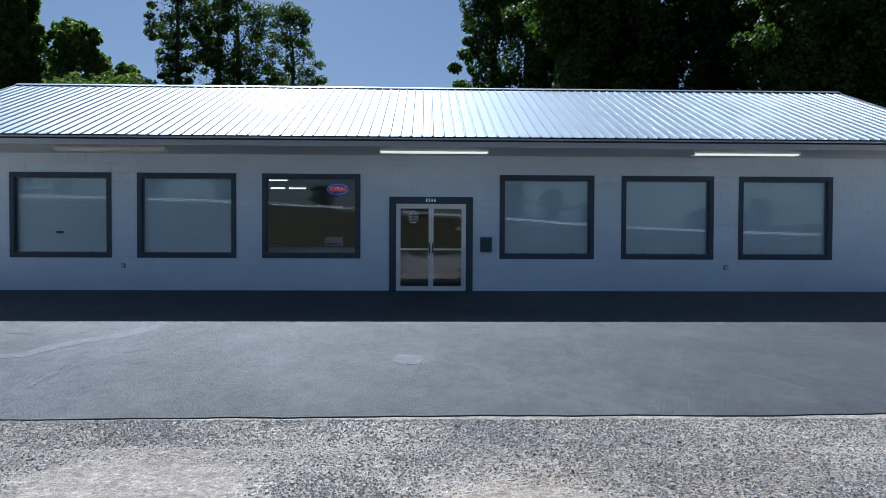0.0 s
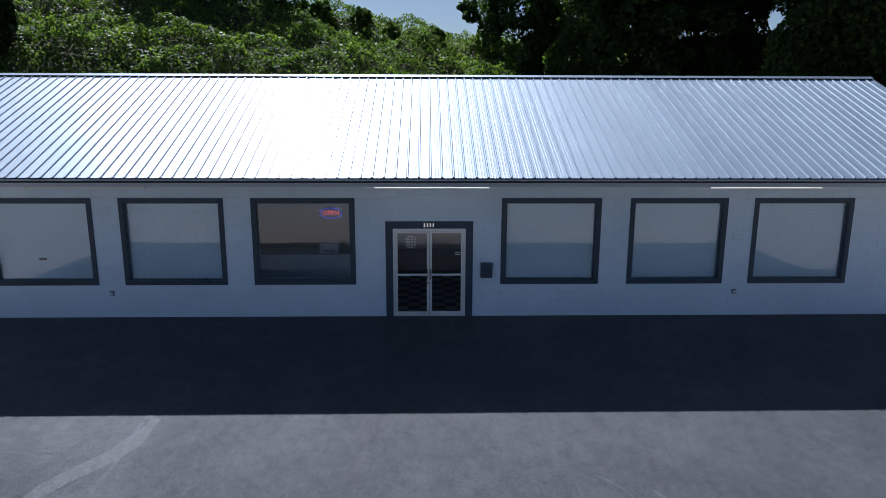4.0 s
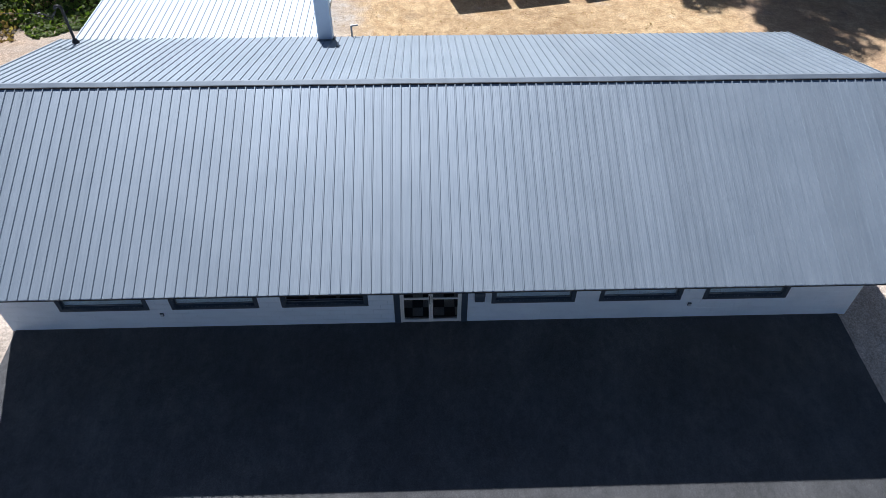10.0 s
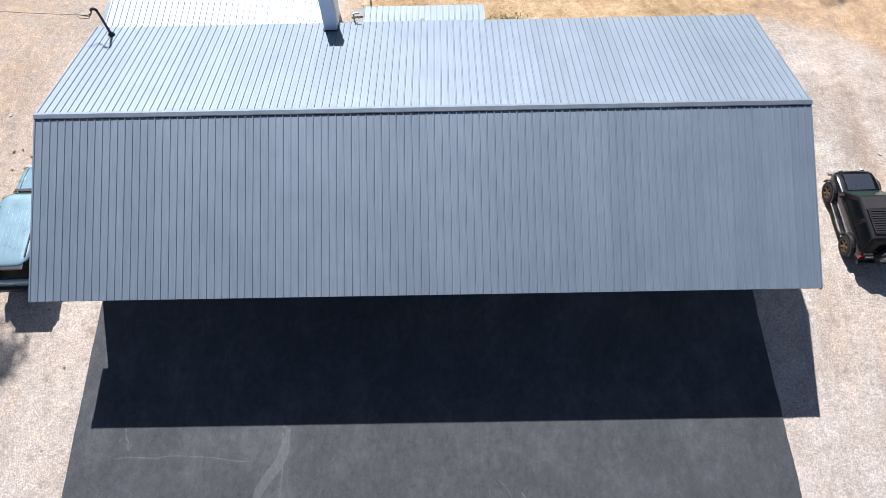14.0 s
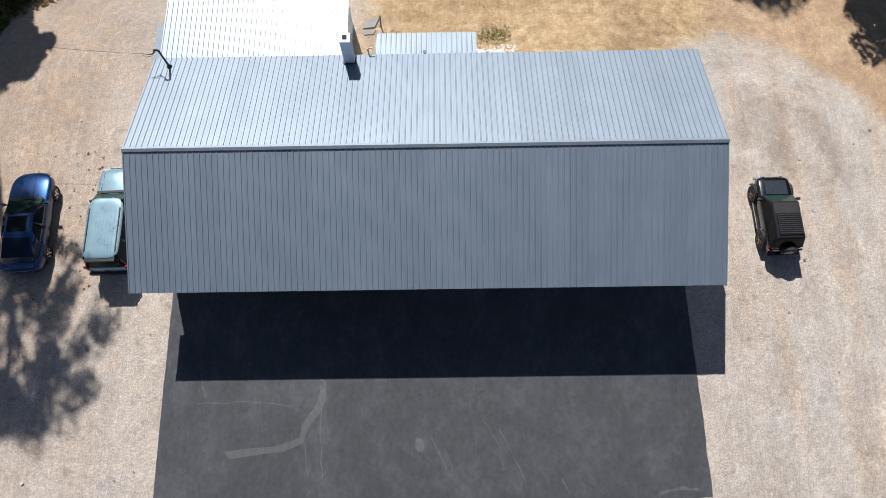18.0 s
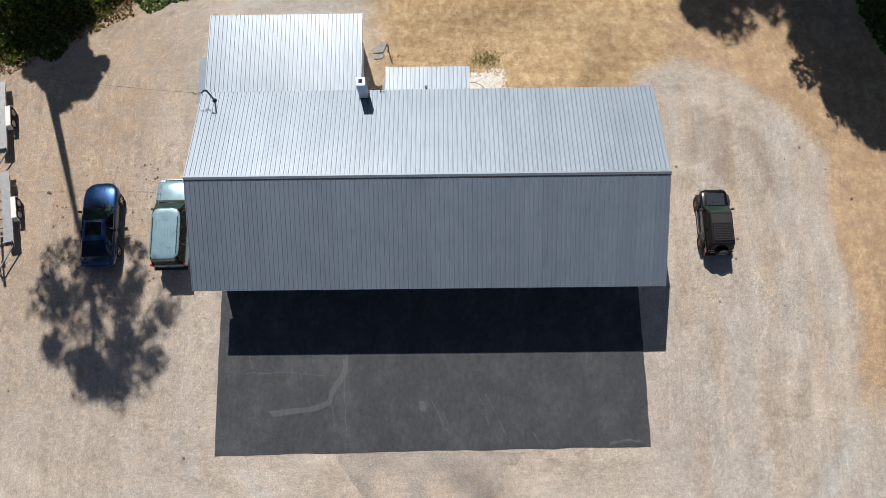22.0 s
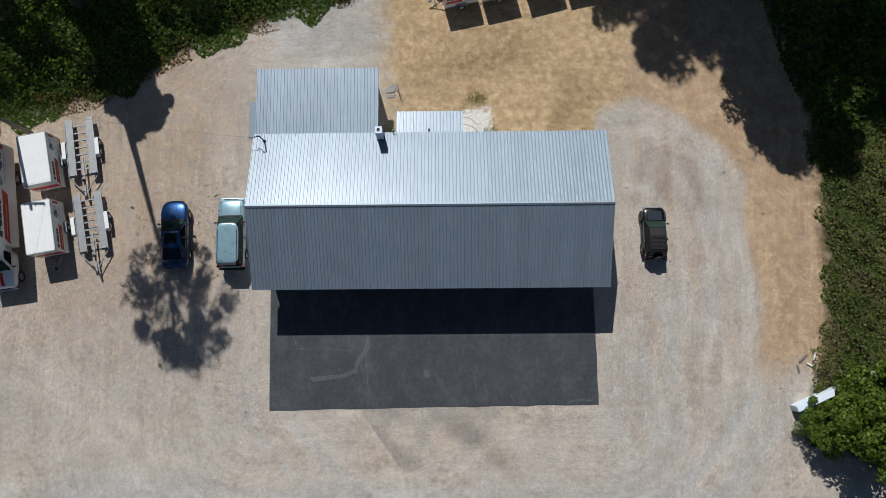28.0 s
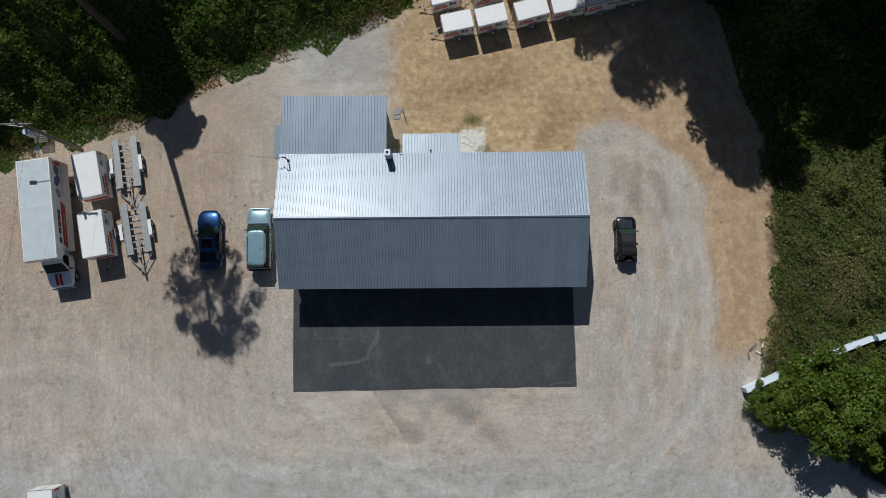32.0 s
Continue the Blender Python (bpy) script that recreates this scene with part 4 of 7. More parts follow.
def interior():
    fl = tagged(part("floor", box(X0 + 0.2, X1 - 0.2, 0.2, BACK - 0.2, -0.06, 0.0), M["tile_dark"]), "dark floor laid with light and dark checker tiles", "floor", kind="structure")
    me = None
    for i in range(30):
        for j in range(13):
            if (i + j) % 2:
                continue
            if me is None:
                t = part("tile", box(0.003, 0.302, 0.003, 0.302, 0.0, 0.004), M["tile_light"], fl)
                me = t.data
            else:
                t = new("tile", me)
                t.parent = fl
            t.location = (-6.0 + 0.305 * i, 0.22 + 0.305 * j, 0)
    tagged(part("ceiling", box(X0 + 0.2, X1 - 0.2, 0.2, BACK - 0.2, 2.95, 3.0), M["inner"]), "plain white shop ceiling", "ceiling", kind="structure")
    tagged(part("wall_inner_back", box(X0 + 0.2, X1 - 0.2, 7.5, 7.6, 0.0, 2.95), M["inner"]), "plain white inner wall", "wall", kind="structure")
    tagged(part("wall_inner_left", box(-6.45, -6.35, 0.2, 7.5, 0.0, 2.95), M["inner"]), "plain white partition wall", "wall", kind="structure")
    tagged(part("wall_inner_right", box(1.3, 1.4, 0.2, 7.5, 0.0, 2.95), M["inner"]), "plain white partition wall", "wall", kind="structure")
    for x, y, h in ((-4.47, 2.5, 0.52), (-5.57, 5.9, 0.29), (-4.96, 5.9, 0.25), (-4.32, 5.9, 0.29)):
        f = tagged(empty("ceiling_light", pose(x, y, 2.95)), "lit white fluorescent strip on the shop ceiling", "ceiling light", "shop lights")
        part("housing", box(-h, h, -0.09, 0.09, -0.05, -0.001, 0.01), M["white"], f)
        part("tube", tube((0.02 - h, 0, -0.07), (h - 0.02, 0, -0.07), 0.02, n=8), M["tube_lit"], f)
    c = tagged(empty("shop_counter"), "white shop counter with a dark kick board inside the window", "counter")
    part("front_panel", box(-4.6, -1.6, 2.2, 2.26, 0.1, 1.02), M["white"], c)
    part("kick_board", box(-4.6, -1.6, 2.24, 2.3, 0.004, 0.1), M["black"], c)
    part("worktop", box(-4.65, -1.55, 2.16, 2.8, 1.02, 1.06, 0.01), M["inner"], c)
    part("side_panel", box(-4.6, -4.54, 2.26, 2.78, 0.004, 1.02), M["white"], c)
    p = tagged(empty("printer"), "grey desktop printer on the counter", "printer")
    part("body", box(-2.9, -2.4, 2.25, 2.65, 1.06, 1.30, 0.02), M["fascia"], p)
    part("tray", box(-2.82, -2.48, 2.12, 2.26, 1.12, 1.14, 0.004), M["black"], p)
    for x in (-3.72, -2.95, -2.12):
        ch = tagged(empty("waiting_chair", pose(x, 0.62, 0.004)), "low black waiting chair by the window", "chair", "waiting chairs")
        part("seat", box(-0.26, 0.26, -0.24, 0.24, 0.40, 0.47, 0.02), M["black"], ch)
        part("backrest", box(-0.26, 0.26, -0.27, -0.22, 0.47, 0.86, 0.02), M["black"], ch)
        for lx in (-0.22, 0.22):
            for ly in (-0.2, 0.2):
                part("leg", tube((lx, ly, 0), (lx, ly, 0.40), 0.014, n=8), M["black"], ch)
    o = tagged(empty("open_sign", pose(-2.26, 0.105, 2.475)), "red and blue lit neon sign hung in the shop window", "neon sign")
    text_mesh("letters", "OPEN", 0.15, M["neon_red"], o, pose(0, -0.012, 0, 90, 0, 0))
    ring = bmesh.new()
    for i in range(36):
        a, b = 2 * math.pi * i / 36, 2 * math.pi * (i + 1) / 36
        add_tube(ring, (0.25 * math.cos(a), 0, 0.12 * math.sin(a)), (0.25 * math.cos(b), 0, 0.12 * math.sin(b)), 0.009, n=6, caps=False)
    part("ring", ring, M["neon_blue"], o)
    part("backing", prism([(0.27 * math.cos(2 * math.pi * i / 24), 0.14 * math.sin(2 * math.pi * i / 24)) for i in range(24)], "y", 0.012, 0.018), M["black"], o)


interior()


# annex, lean-to, chimney, mast
def annex():
    a = tagged(empty("rear_annex"), "white block annex with a low ribbed metal roof behind the shop", "annex")
    x0, x1, y0, y1, za, zb = -12.0, -3.49, 8.92, 13.76, 3.44, 3.36
    part("side_wall", box(x0 + 0.3, x0 + 0.5, BACK + 0.002, y1 - 0.3, -0.2, zb - 0.12), M["block"], a)
    part("side_wall", box(x1 - 0.5, x1 - 0.3, BACK + 0.002, y1 - 0.3, -0.2, zb - 0.12), M["block"], a)
    part("rear_wall", box(x0 + 0.5, x1 - 0.5, y1 - 0.5, y1 - 0.3, -0.2, zb - 0.12), M["block"], a)
    deck = part("roof", prism([(BACK + 0.003, za - 0.03), (y1 - 0.03, zb - 0.03), (y1 - 0.03, zb - 0.11), (BACK + 0.003, za - 0.11)], "x", x0 + 0.02, x1 - 0.02), M["dark"], a)
    lay_sheets(deck, x0, x1, (y0 - 0.3, za + 0.01), (y1, zb))
    for x in (x0 - 0.006, x1 - 0.03):
        part("rake_trim", prism([(y0, za + 0.026), (y1, zb + 0.026), (y1, zb - 0.12), (y0, za - 0.12)], "x", x, x + 0.036), M["trimmetal"], deck)
    part("fascia", box(x0, x1, y1 - 0.02, y1 + 0.004, zb - 0.14, zb - 0.012), M["fascia"], deck)
    lean = tagged(empty("side_awning"), "dark metal awning over a side door of the annex", "awning")
    part("sheet", prism([(-12.75, 2.55), (x0 + 0.298, 2.75), (x0 + 0.298, 2.71), (-12.75, 2.51)], "y", 8.9, 11.6), M["trimmetal"], lean)
    for y in (9.0, 11.5):
        part("bracket", tube((-12.65, y, 2.52), (x0 + 0.3, y, 2.1), 0.025, n=8), M["black"], lean)
    b = tagged(empty("rear_lean_to"), "low lean-to with a pale ribbed metal roof against the shop", "lean-to")
    bx0, bx1, by1 = -2.24, 2.47, 10.69
    za2, zb2 = 3.42, 2.95
    d2 = part("roof", prism([(BACK + 0.003, za2 - 0.03), (by1 - 0.02, zb2 - 0.03), (by1 - 0.02, zb2 - 0.09), (BACK + 0.003, za2 - 0.09)], "x", bx0 + 0.02, bx1 - 0.02), M["dark"], b)
    lay_sheets(d2, bx0, bx1, (BACK + 0.01, za2), (by1, zb2))
    part("side_wall", box(bx0 + 0.15, bx0 + 0.3, BACK + 0.002, by1 - 0.15, -0.2, zb2 - 0.1), M["block"], b)
    part("side_wall", box(bx1 - 0.3, bx1 - 0.15, BACK + 0.002, by1 - 0.15, -0.2, zb2 - 0.1), M["block"], b)
    part("rear_wall", box(bx0 + 0.3, bx1 - 0.3, by1 - 0.3, by1 - 0.15, -0.2, zb2 - 0.1), M["block"], b)
    v = tagged(empty("vent_pipe"), "short dark vent pipe on the lean-to roof", "vent pipe")
    part("pipe", tube((0.07, 9.1, 3.2), (0.07, 9.1, 3.75), 0.05), M["black"], v)
    part("cap", tube((0.07, 9.1, 3.75), (0.07, 9.1, 3.80), 0.085), M["black"], v)
    p2 = tagged(empty("gutter_pipe"), "thin grey pipe standing at the rear eave", "pipe")
    part("pipe", tube((-2.42, 8.97, 2.9), (-2.42, 8.97, 4.3), 0.03), M["steel"], p2)
    part("elbow", tube((-2.42, 8.97, 4.28), (-2.2, 9.0, 4.3), 0.03), M["steel"], p2)


annex()


def chimney():
    c = tagged(empty("chimney"), "square white painted chimney with a dark flue above the rear roof", "chimney")
    x, y, w = -3.22, 8.55, 0.225
    part("shaft", box(x - w, x + w, y - w, y + w, 3.7, 5.62, 0.02), M["block"], c)
    part("cap", box(x - w - 0.015, x + w + 0.015, y - w - 0.015, y + w + 0.015, 5.62, 5.71, 0.02), M["block"], c)
    bm = box(x - 0.10, x + 0.08, y - 0.08, y + 0.10, 5.705, 5.74)
    part("flue", bm, M["dark"], c, "dark flue opening")
    part("flashing", prism([(y - w - 0.06, roof_z(y - w - 0.06) + 0.035), (y + 0.32, roof_z(y + 0.32) + 0.035), (y + 0.32, roof_z(y + 0.32) + 0.028), (y - w - 0.06, roof_z(y - w - 0.06) + 0.028)], "x", x - w - 0.06, x + w + 0.06), M["black"], c)


chimney()


def service_mast():
    m = tagged(empty("service_mast"), "black electric service mast with a curved weatherhead on the roof", "service mast")
    bx, by, bz = -11.18, 8.3, roof_z(8.3)
    part("pipe", tube((bx, by, bz - 0.3), (bx, by, 5.3), 0.045), M["black"], m)
    part("boot", tube((bx, by, bz + 0.02), (bx, by, bz + 0.16), 0.13, 0.06), M["black"], m)
    bend = [math.pi * i / 8 for i in range(9)]
    hd = loft([[(bx - 0.1 + (0.1 + 0.05 * math.cos(q)) * math.cos(a), by + 0.05 * math.sin(q), 5.3 + (0.1 + 0.05 * math.cos(q)) * math.sin(a)) for q in [2 * math.pi * k / 8 for k in range(8)]] for a in bend])
    part("weatherhead", hd, M["black"], m)
    for k, dz in enumerate((0.0, 0.06, -0.07)):
        cu = bmesh.new()
        pts = [Vector((bx - 0.2, by, 5.25)), Vector((bx - 0.45, by + 0.05, 5.0 + dz)), Vector((bx - 0.62, by - 0.05 * k, 5.12 + dz)), Vector((bx - 0.8, by, 5.15 + dz))]
        for p, q in zip(pts, pts[1:]):
            add_tube(cu, p, q, 0.012, n=6)
        part("drip_loop", cu, M["black"], m)


service_mast()


# ---- vehicles ----
def lathe(profile, axis_x=True, n=20):
    """A profile of (offset along the axle, radius) turned round the x axis."""
    bm = bmesh.new()
    rings = [[bm.verts.new((o, r * math.cos(2 * math.pi * i / n), r * math.sin(2 * math.pi * i / n))) for i in range(n)] for o, r in profile]
    for a, b in zip(rings, rings[1:]):
        for i in range(n):
            bm.faces.new((a[i], a[(i + 1) % n], b[(i + 1) % n], b[i]))
    bmesh.ops.recalc_face_normals(bm, faces=bm.faces)
    return bm


def wheel(parent, x, y, r, width, rim, side, spokes=5):
    """A wheel: tyre with a rounded shoulder, and a rim with spokes on its outer face."""
    w = empty("wheel", pose(x, y, r))
    w.parent = parent
    h = width / 2
    part("tyre", lathe([(-h, r * 0.62), (-h, r * 0.9), (-h * 0.7, r), (h * 0.7, r), (h, r * 0.9), (h, r * 0.62)]), M["rubber"], w, smooth=False)
    o = side * h * 0.9
    bm = lathe([(o - side * 0.05, r * 0.64), (o, r * 0.64), (o, r * 0.56), (o - side * 0.05, r * 0.54)])
    for k in range(spokes):
        a = 2 * math.pi * k / spokes
        for da in (-0.12, 0.12):
            add_tube(bm, (o - side * 0.02, 0.1 * r * math.cos(a), 0.1 * r * math.sin(a)), (o - side * 0.012, 0.6 * r * math.cos(a + da), 0.6 * r * math.sin(a + da)), r * 0.06, n=5)
    add_tube(bm, (o - side * 0.05, 0, 0), (o, 0, 0), r * 0.17, n=10)
    part("rim", bm, rim, w)
    part("hub_back", tube((o - side * 0.09, 0, 0), (o - side * 0.06, 0, 0), r * 0.62, n=16), M["black"], w)
    return w


def hull_section(y, w, zb, zm, zt, crown):
    """Across a car body at y: sill, bulge at zm, shoulder at zt and a crowned top."""
    half = [(0.0, zb), (w * 0.86, zb), (w * 0.97, zb + 0.10), (w, zm), (w * 0.97, zt - 0.06), (w * 0.90, zt), (w * 0.5, zt + crown * 0.75), (0.0, zt + crown)]
    return [(x, y, z) for x, z in half] + [(-x, y, z) for x, z in half[-2:0:-1]]


def quad_panel(name, q, u0, u1, v0, v1, material, parent, lift=0.006, label=""):
    """A thin pane that lies on the quad q (four corners, first two along u) between the shares u0..u1 and v0..v1."""
    q = [Vector(p) for p in q]
    at = lambda u, v: q[0].lerp(q[1], u).lerp(q[3].lerp(q[2], u), v)  # noqa: E731
    n = (q[1] - q[0]).cross(q[3] - q[0]).normalized()
    bm = bmesh.new()
    low = [bm.verts.new(at(u, v) + n * lift * 0.2) for u, v in ((u0, v0), (u1, v0), (u1, v1), (u0, v1))]
    high = [bm.verts.new(at(u, v) + n * lift) for u, v in ((u0 + .01, v0 + .015), (u1 - .01, v0 + .015), (u1 - .01, v1 - .015), (u0 + .01, v1 - .015))]
    bm.faces.new(high)
    for i in range(4):
        bm.faces.new((low[i], low[(i + 1) % 4], high[(i + 1) % 4], high[i]))
    bmesh.ops.recalc_face_normals(bm, faces=bm.faces)
    return part(name, bm, material, parent, label)


def cabin(parent, paint, belt, roof_h, y_base, y_roof, w_base, w_roof, side_cuts, glass_side, round_=0.07, rear=None, deck=0.12):
    """The glazed upper body: a tapered block with rounded edges, and panes laid on its faces."""
    (b0, b1), (r0, r1) = y_base, y_roof
    B = [Vector((-w_base, b0, belt)), Vector((w_base, b0, belt)), Vector((w_base, b1, belt)), Vector((-w_base, b1, belt))]
    T = [Vector((-w_roof, r0, roof_h)), Vector((w_roof, r0, roof_h)), Vector((w_roof, r1, roof_h)), Vector((-w_roof, r1, roof_h))]
    bm = bmesh.new()
    vb, vt = [bm.verts.new(p) for p in B], [bm.verts.new(p) for p in T]
    bm.faces.new(vb[::-1])
    bm.faces.new(vt)
    for i in range(4):
        bm.faces.new((vb[i], vb[(i + 1) % 4], vt[(i + 1) % 4], vt[i]))
    edges = [e for e in bm.edges if any(v in vt for v in e.verts)]
    bmesh.ops.bevel(bm, geom=edges, offset=round_, segments=4, affect="EDGES", profile=0.5)
    part("cabin", bm, paint, parent, smooth=True)
    quad_panel("rear_window", (B[0], B[1], T[1], T[0]), 0.07, 0.93, deck, 0.88, rear or M["tint"], parent)
    quad_panel("windscreen", (B[2], B[3], T[3], T[2]), 0.04, 0.96, 0.04, 0.93, M["screen"], parent)
    for q, flip in (((B[1], B[2], T[2], T[1]), False), ((B[3], B[0], T[0], T[3]), True)):
        for u0, u1 in side_cuts:
            quad_panel("side_window", q, *((1 - u1, 1 - u0) if flip else (u0, u1)), 0.10, 0.86, glass_side, parent)


def mirror(parent, x, y, z, paint):
    s = 1 if x > 0 else -1
    x -= 0.05 * s
    m = part("wing_mirror", box(x - 0.09, x + 0.09, y - 0.06, y + 0.05, z, z + 0.13, 0.03), paint, parent)
    part("mirror_arm", box(x - 0.16 * s - 0.05, x - 0.16 * s + 0.05, y - 0.02, y + 0.03, z + 0.0, z + 0.04), M["black"], parent)
    return m


def car_paint(name, color, metal=0.4, rough=0.3):
    return mat(name, color, rough, metal, vary=0.06, scale=2.0, fine=300, coat=1.0)


def soften(ob, levels=1):
    mod = ob.modifiers.new("soften", "SUBSURF")
    mod.levels = mod.render_levels = levels
    return ob


def blue_coupe():
    paint = car_paint("blue_metallic", (0.001, 0.030, 0.105), 0.65)
    c = tagged(empty("coupe", pose(-18.52, 2.42, 0.0, 0, 0, 2.5) @ Matrix.Diagonal((1.05, 1.04, 1.02, 1))), "dark metallic blue coupe with a black sunroof, parked on gravel", "car")
    S = [(-2.42, 0.55, 0.36, 0.55, 0.76, 0.03), (-2.28, 0.85, 0.26, 0.6, 0.84, 0.04), (-1.85, 0.94, 0.22, 0.62, 0.87, 0.03), (-1.1, 0.96, 0.2, 0.62, 0.88, 0.03), (-0.4, 0.92, 0.18, 0.6, 0.92, 0.06), (0.5, 0.92, 0.18, 0.6, 0.90, 0.06), (1.2, 0.94, 0.2, 0.6, 0.86, 0.09), (1.8, 0.93, 0.22, 0.58, 0.79, 0.08), (2.15, 0.82, 0.25, 0.52, 0.70, 0.07), (2.33, 0.62, 0.28, 0.48, 0.62, 0.05), (2.42, 0.34, 0.32, 0.46, 0.56, 0.03)]
    soften(part("body", loft([hull_section(*s) for s in S]), paint, c, smooth=True), 2)
    cabin(c, paint, 0.90, 1.37, (-2.02, 1.02), (-0.85, 0.10), 0.87, 0.62, ((0.26, 0.55), (0.58, 0.9)), M["tint"], 0.25, mat("blue_tinted_glass", (0.004, 0.009, 0.022), 0.2, vary=0.1, spec=0.3), 0.2)
    part("sunroof", box(-0.42, 0.42, -0.72, 0.0, 1.366, 1.376, 0.003), M["tint"], c, "black glass sunroof")
    hood = bmesh.new()
    for x in (-0.28, 0.28):
        add_tube(hood, (x, 0.98, 0.965), (x * 0.75, 2.05, 0.79), 0.028, 0.018, n=6)
    part("hood_crease", hood, paint, c)
    part("cowl", box(-0.72, 0.72, 0.90, 1.02, 0.945, 0.975, 0.01), M["black"], c)
    part("grille", box(-0.55, 0.55, 2.28, 2.37, 0.42, 0.56, 0.02), M["black"], c)
    for s in (-1, 1):
        part("headlight", box(s * 0.66 - 0.13, s * 0.66 + 0.13, 2.08, 2.20, 0.53, 0.63, 0.03), M["lamp"], c)
        part("tail_light", box(s * 0.48 - 0.18, s * 0.48 + 0.18, -2.37, -2.30, 0.62, 0.74, 0.02), M["tail"], c)
        mirror(c, s * 1.0, 0.72, 0.93, paint)
        part("door_handle", box(s * 0.93 - 0.02, s * 0.93 + 0.02, -0.45, -0.28, 0.80, 0.83, 0.006), paint, c)
        part("wiper", tube((s * 0.1, 0.98, 0.985), (s * 0.1 + 0.5, 0.86, 1.0), 0.01, n=6), M["black"], c)
        for y in (-1.42, 1.42):
            wheel(c, s * 0.86, y, 0.34, 0.23, M["chrome"], s)
    part("spoiler", box(-0.72, 0.72, -2.30, -2.18, 0.93, 0.965, 0.012), paint, c)


def silver_suv():
    paint = car_paint("silver_green_metallic", (0.25, 0.385, 0.44), 0.35)
    c = tagged(empty("suv", pose(-14.33, 2.45, 0.0, 0, 0, 1.0)), "silver-green full-size sport utility vehicle with roof rails, parked by the gable", "car")
    S = [(-2.52, 0.84, 0.45, 0.7, 1.0, 0.02), (-2.44, 0.95, 0.36, 0.75, 1.10, 0.02), (-1.5, 0.99, 0.33, 0.75, 1.12, 0.02), (0.4, 0.99, 0.32, 0.75, 1.12, 0.02), (1.1, 0.98, 0.34, 0.75, 1.10, 0.06), (1.9, 0.96, 0.36, 0.74, 1.05, 0.07), (2.35, 0.9, 0.4, 0.7, 0.98, 0.05), (2.52, 0.76, 0.46, 0.65, 0.86, 0.03)]
    soften(part("body", loft([hull_section(*s) for s in S]), paint, c, smooth=True))
    rim = [(math.copysign(abs(math.cos(a)) ** 0.32, math.cos(a)), math.copysign(abs(math.sin(a)) ** 0.32, math.sin(a))) for a in [2 * math.pi * (i + 0.5) / 48 for i in range(48)]]
    part("roof_skin", loft([[(0.80 * k * x, -0.87 + 1.40 * g * y + 0.10 * (1 - x * x) * (y > 0), z) for x, y in rim] for k, g, z in ((1.0, 1.0, 1.775), (1.0, 1.0, 1.825), (0.96, 0.975, 1.858), (0.84, 0.93, 1.874), (0.6, 0.8, 1.882))]), paint, c, smooth=True)
    cabin(c, M["tint"], 1.11, 1.85, (-2.44, 1.14), (-2.2, 0.48), 0.92, 0.74, ((0.04, 0.30), (0.33, 0.58), (0.61, 0.86)), M["tint"], 0.08)
    for s in (-1, 1):
        part("roof_rail", box(s * 0.68 - 0.02, s * 0.68 + 0.02, -1.95, 0.1, 1.856, 1.91, 0.008), M["black"], c, "black roof rail")
        part("headlight", box(s * 0.7 - 0.16, s * 0.7 + 0.16, 2.36, 2.46, 0.78, 0.95, 0.03), M["lamp"], c)
        part("tail_light", box(s * 0.9 - 0.06, s * 0.9 + 0.06, -2.50, -2.40, 0.85, 1.25, 0.02), M["tail"], c)
        mirror(c, s * 1.08, 0.75, 1.12, M["black"])
        for y in (-0.35, 0.55):
            part("door_handle", box(s * 0.985 - 0.02, s * 0.985 + 0.02, y - 0.1, y + 0.08, 0.98, 1.01, 0.006), M["black"], c)
        part("fender_crease", tube((s * 0.72, 1.05, 1.155), (s * 0.66, 2.3, 1.04), 0.022, 0.014, n=6), paint, c)
        for y in (-1.5, 1.55):
            wheel(c, s * 0.88, y, 0.39, 0.26, M["chrome"], s)
    for i in range(7):
        x = -0.48 + i * 0.16
        part("roof_rib", box(x - 0.022, x + 0.022, -1.95, 0.0, 1.868, 1.888, 0.006), paint, c)
    part("rear_spoiler", box(-0.66, 0.66, -2.40, -2.2, 1.775, 1.822, 0.02), M["black"], c)
    part("cowl", box(-0.85, 0.85, 1.14, 1.26, 1.13, 1.17, 0.01), M["black"], c)
    part("grille", box(-0.5, 0.5, 2.46, 2.54, 0.7, 0.92, 0.02), M["chrome"], c)
    part("front_bumper", box(-0.92, 0.92, 2.40, 2.62, 0.46, 0.66, 0.05), paint, c)
    part("rear_bumper", box(-0.95, 0.95, -2.64, -2.42, 0.46, 0.70, 0.05), M["black"], c)


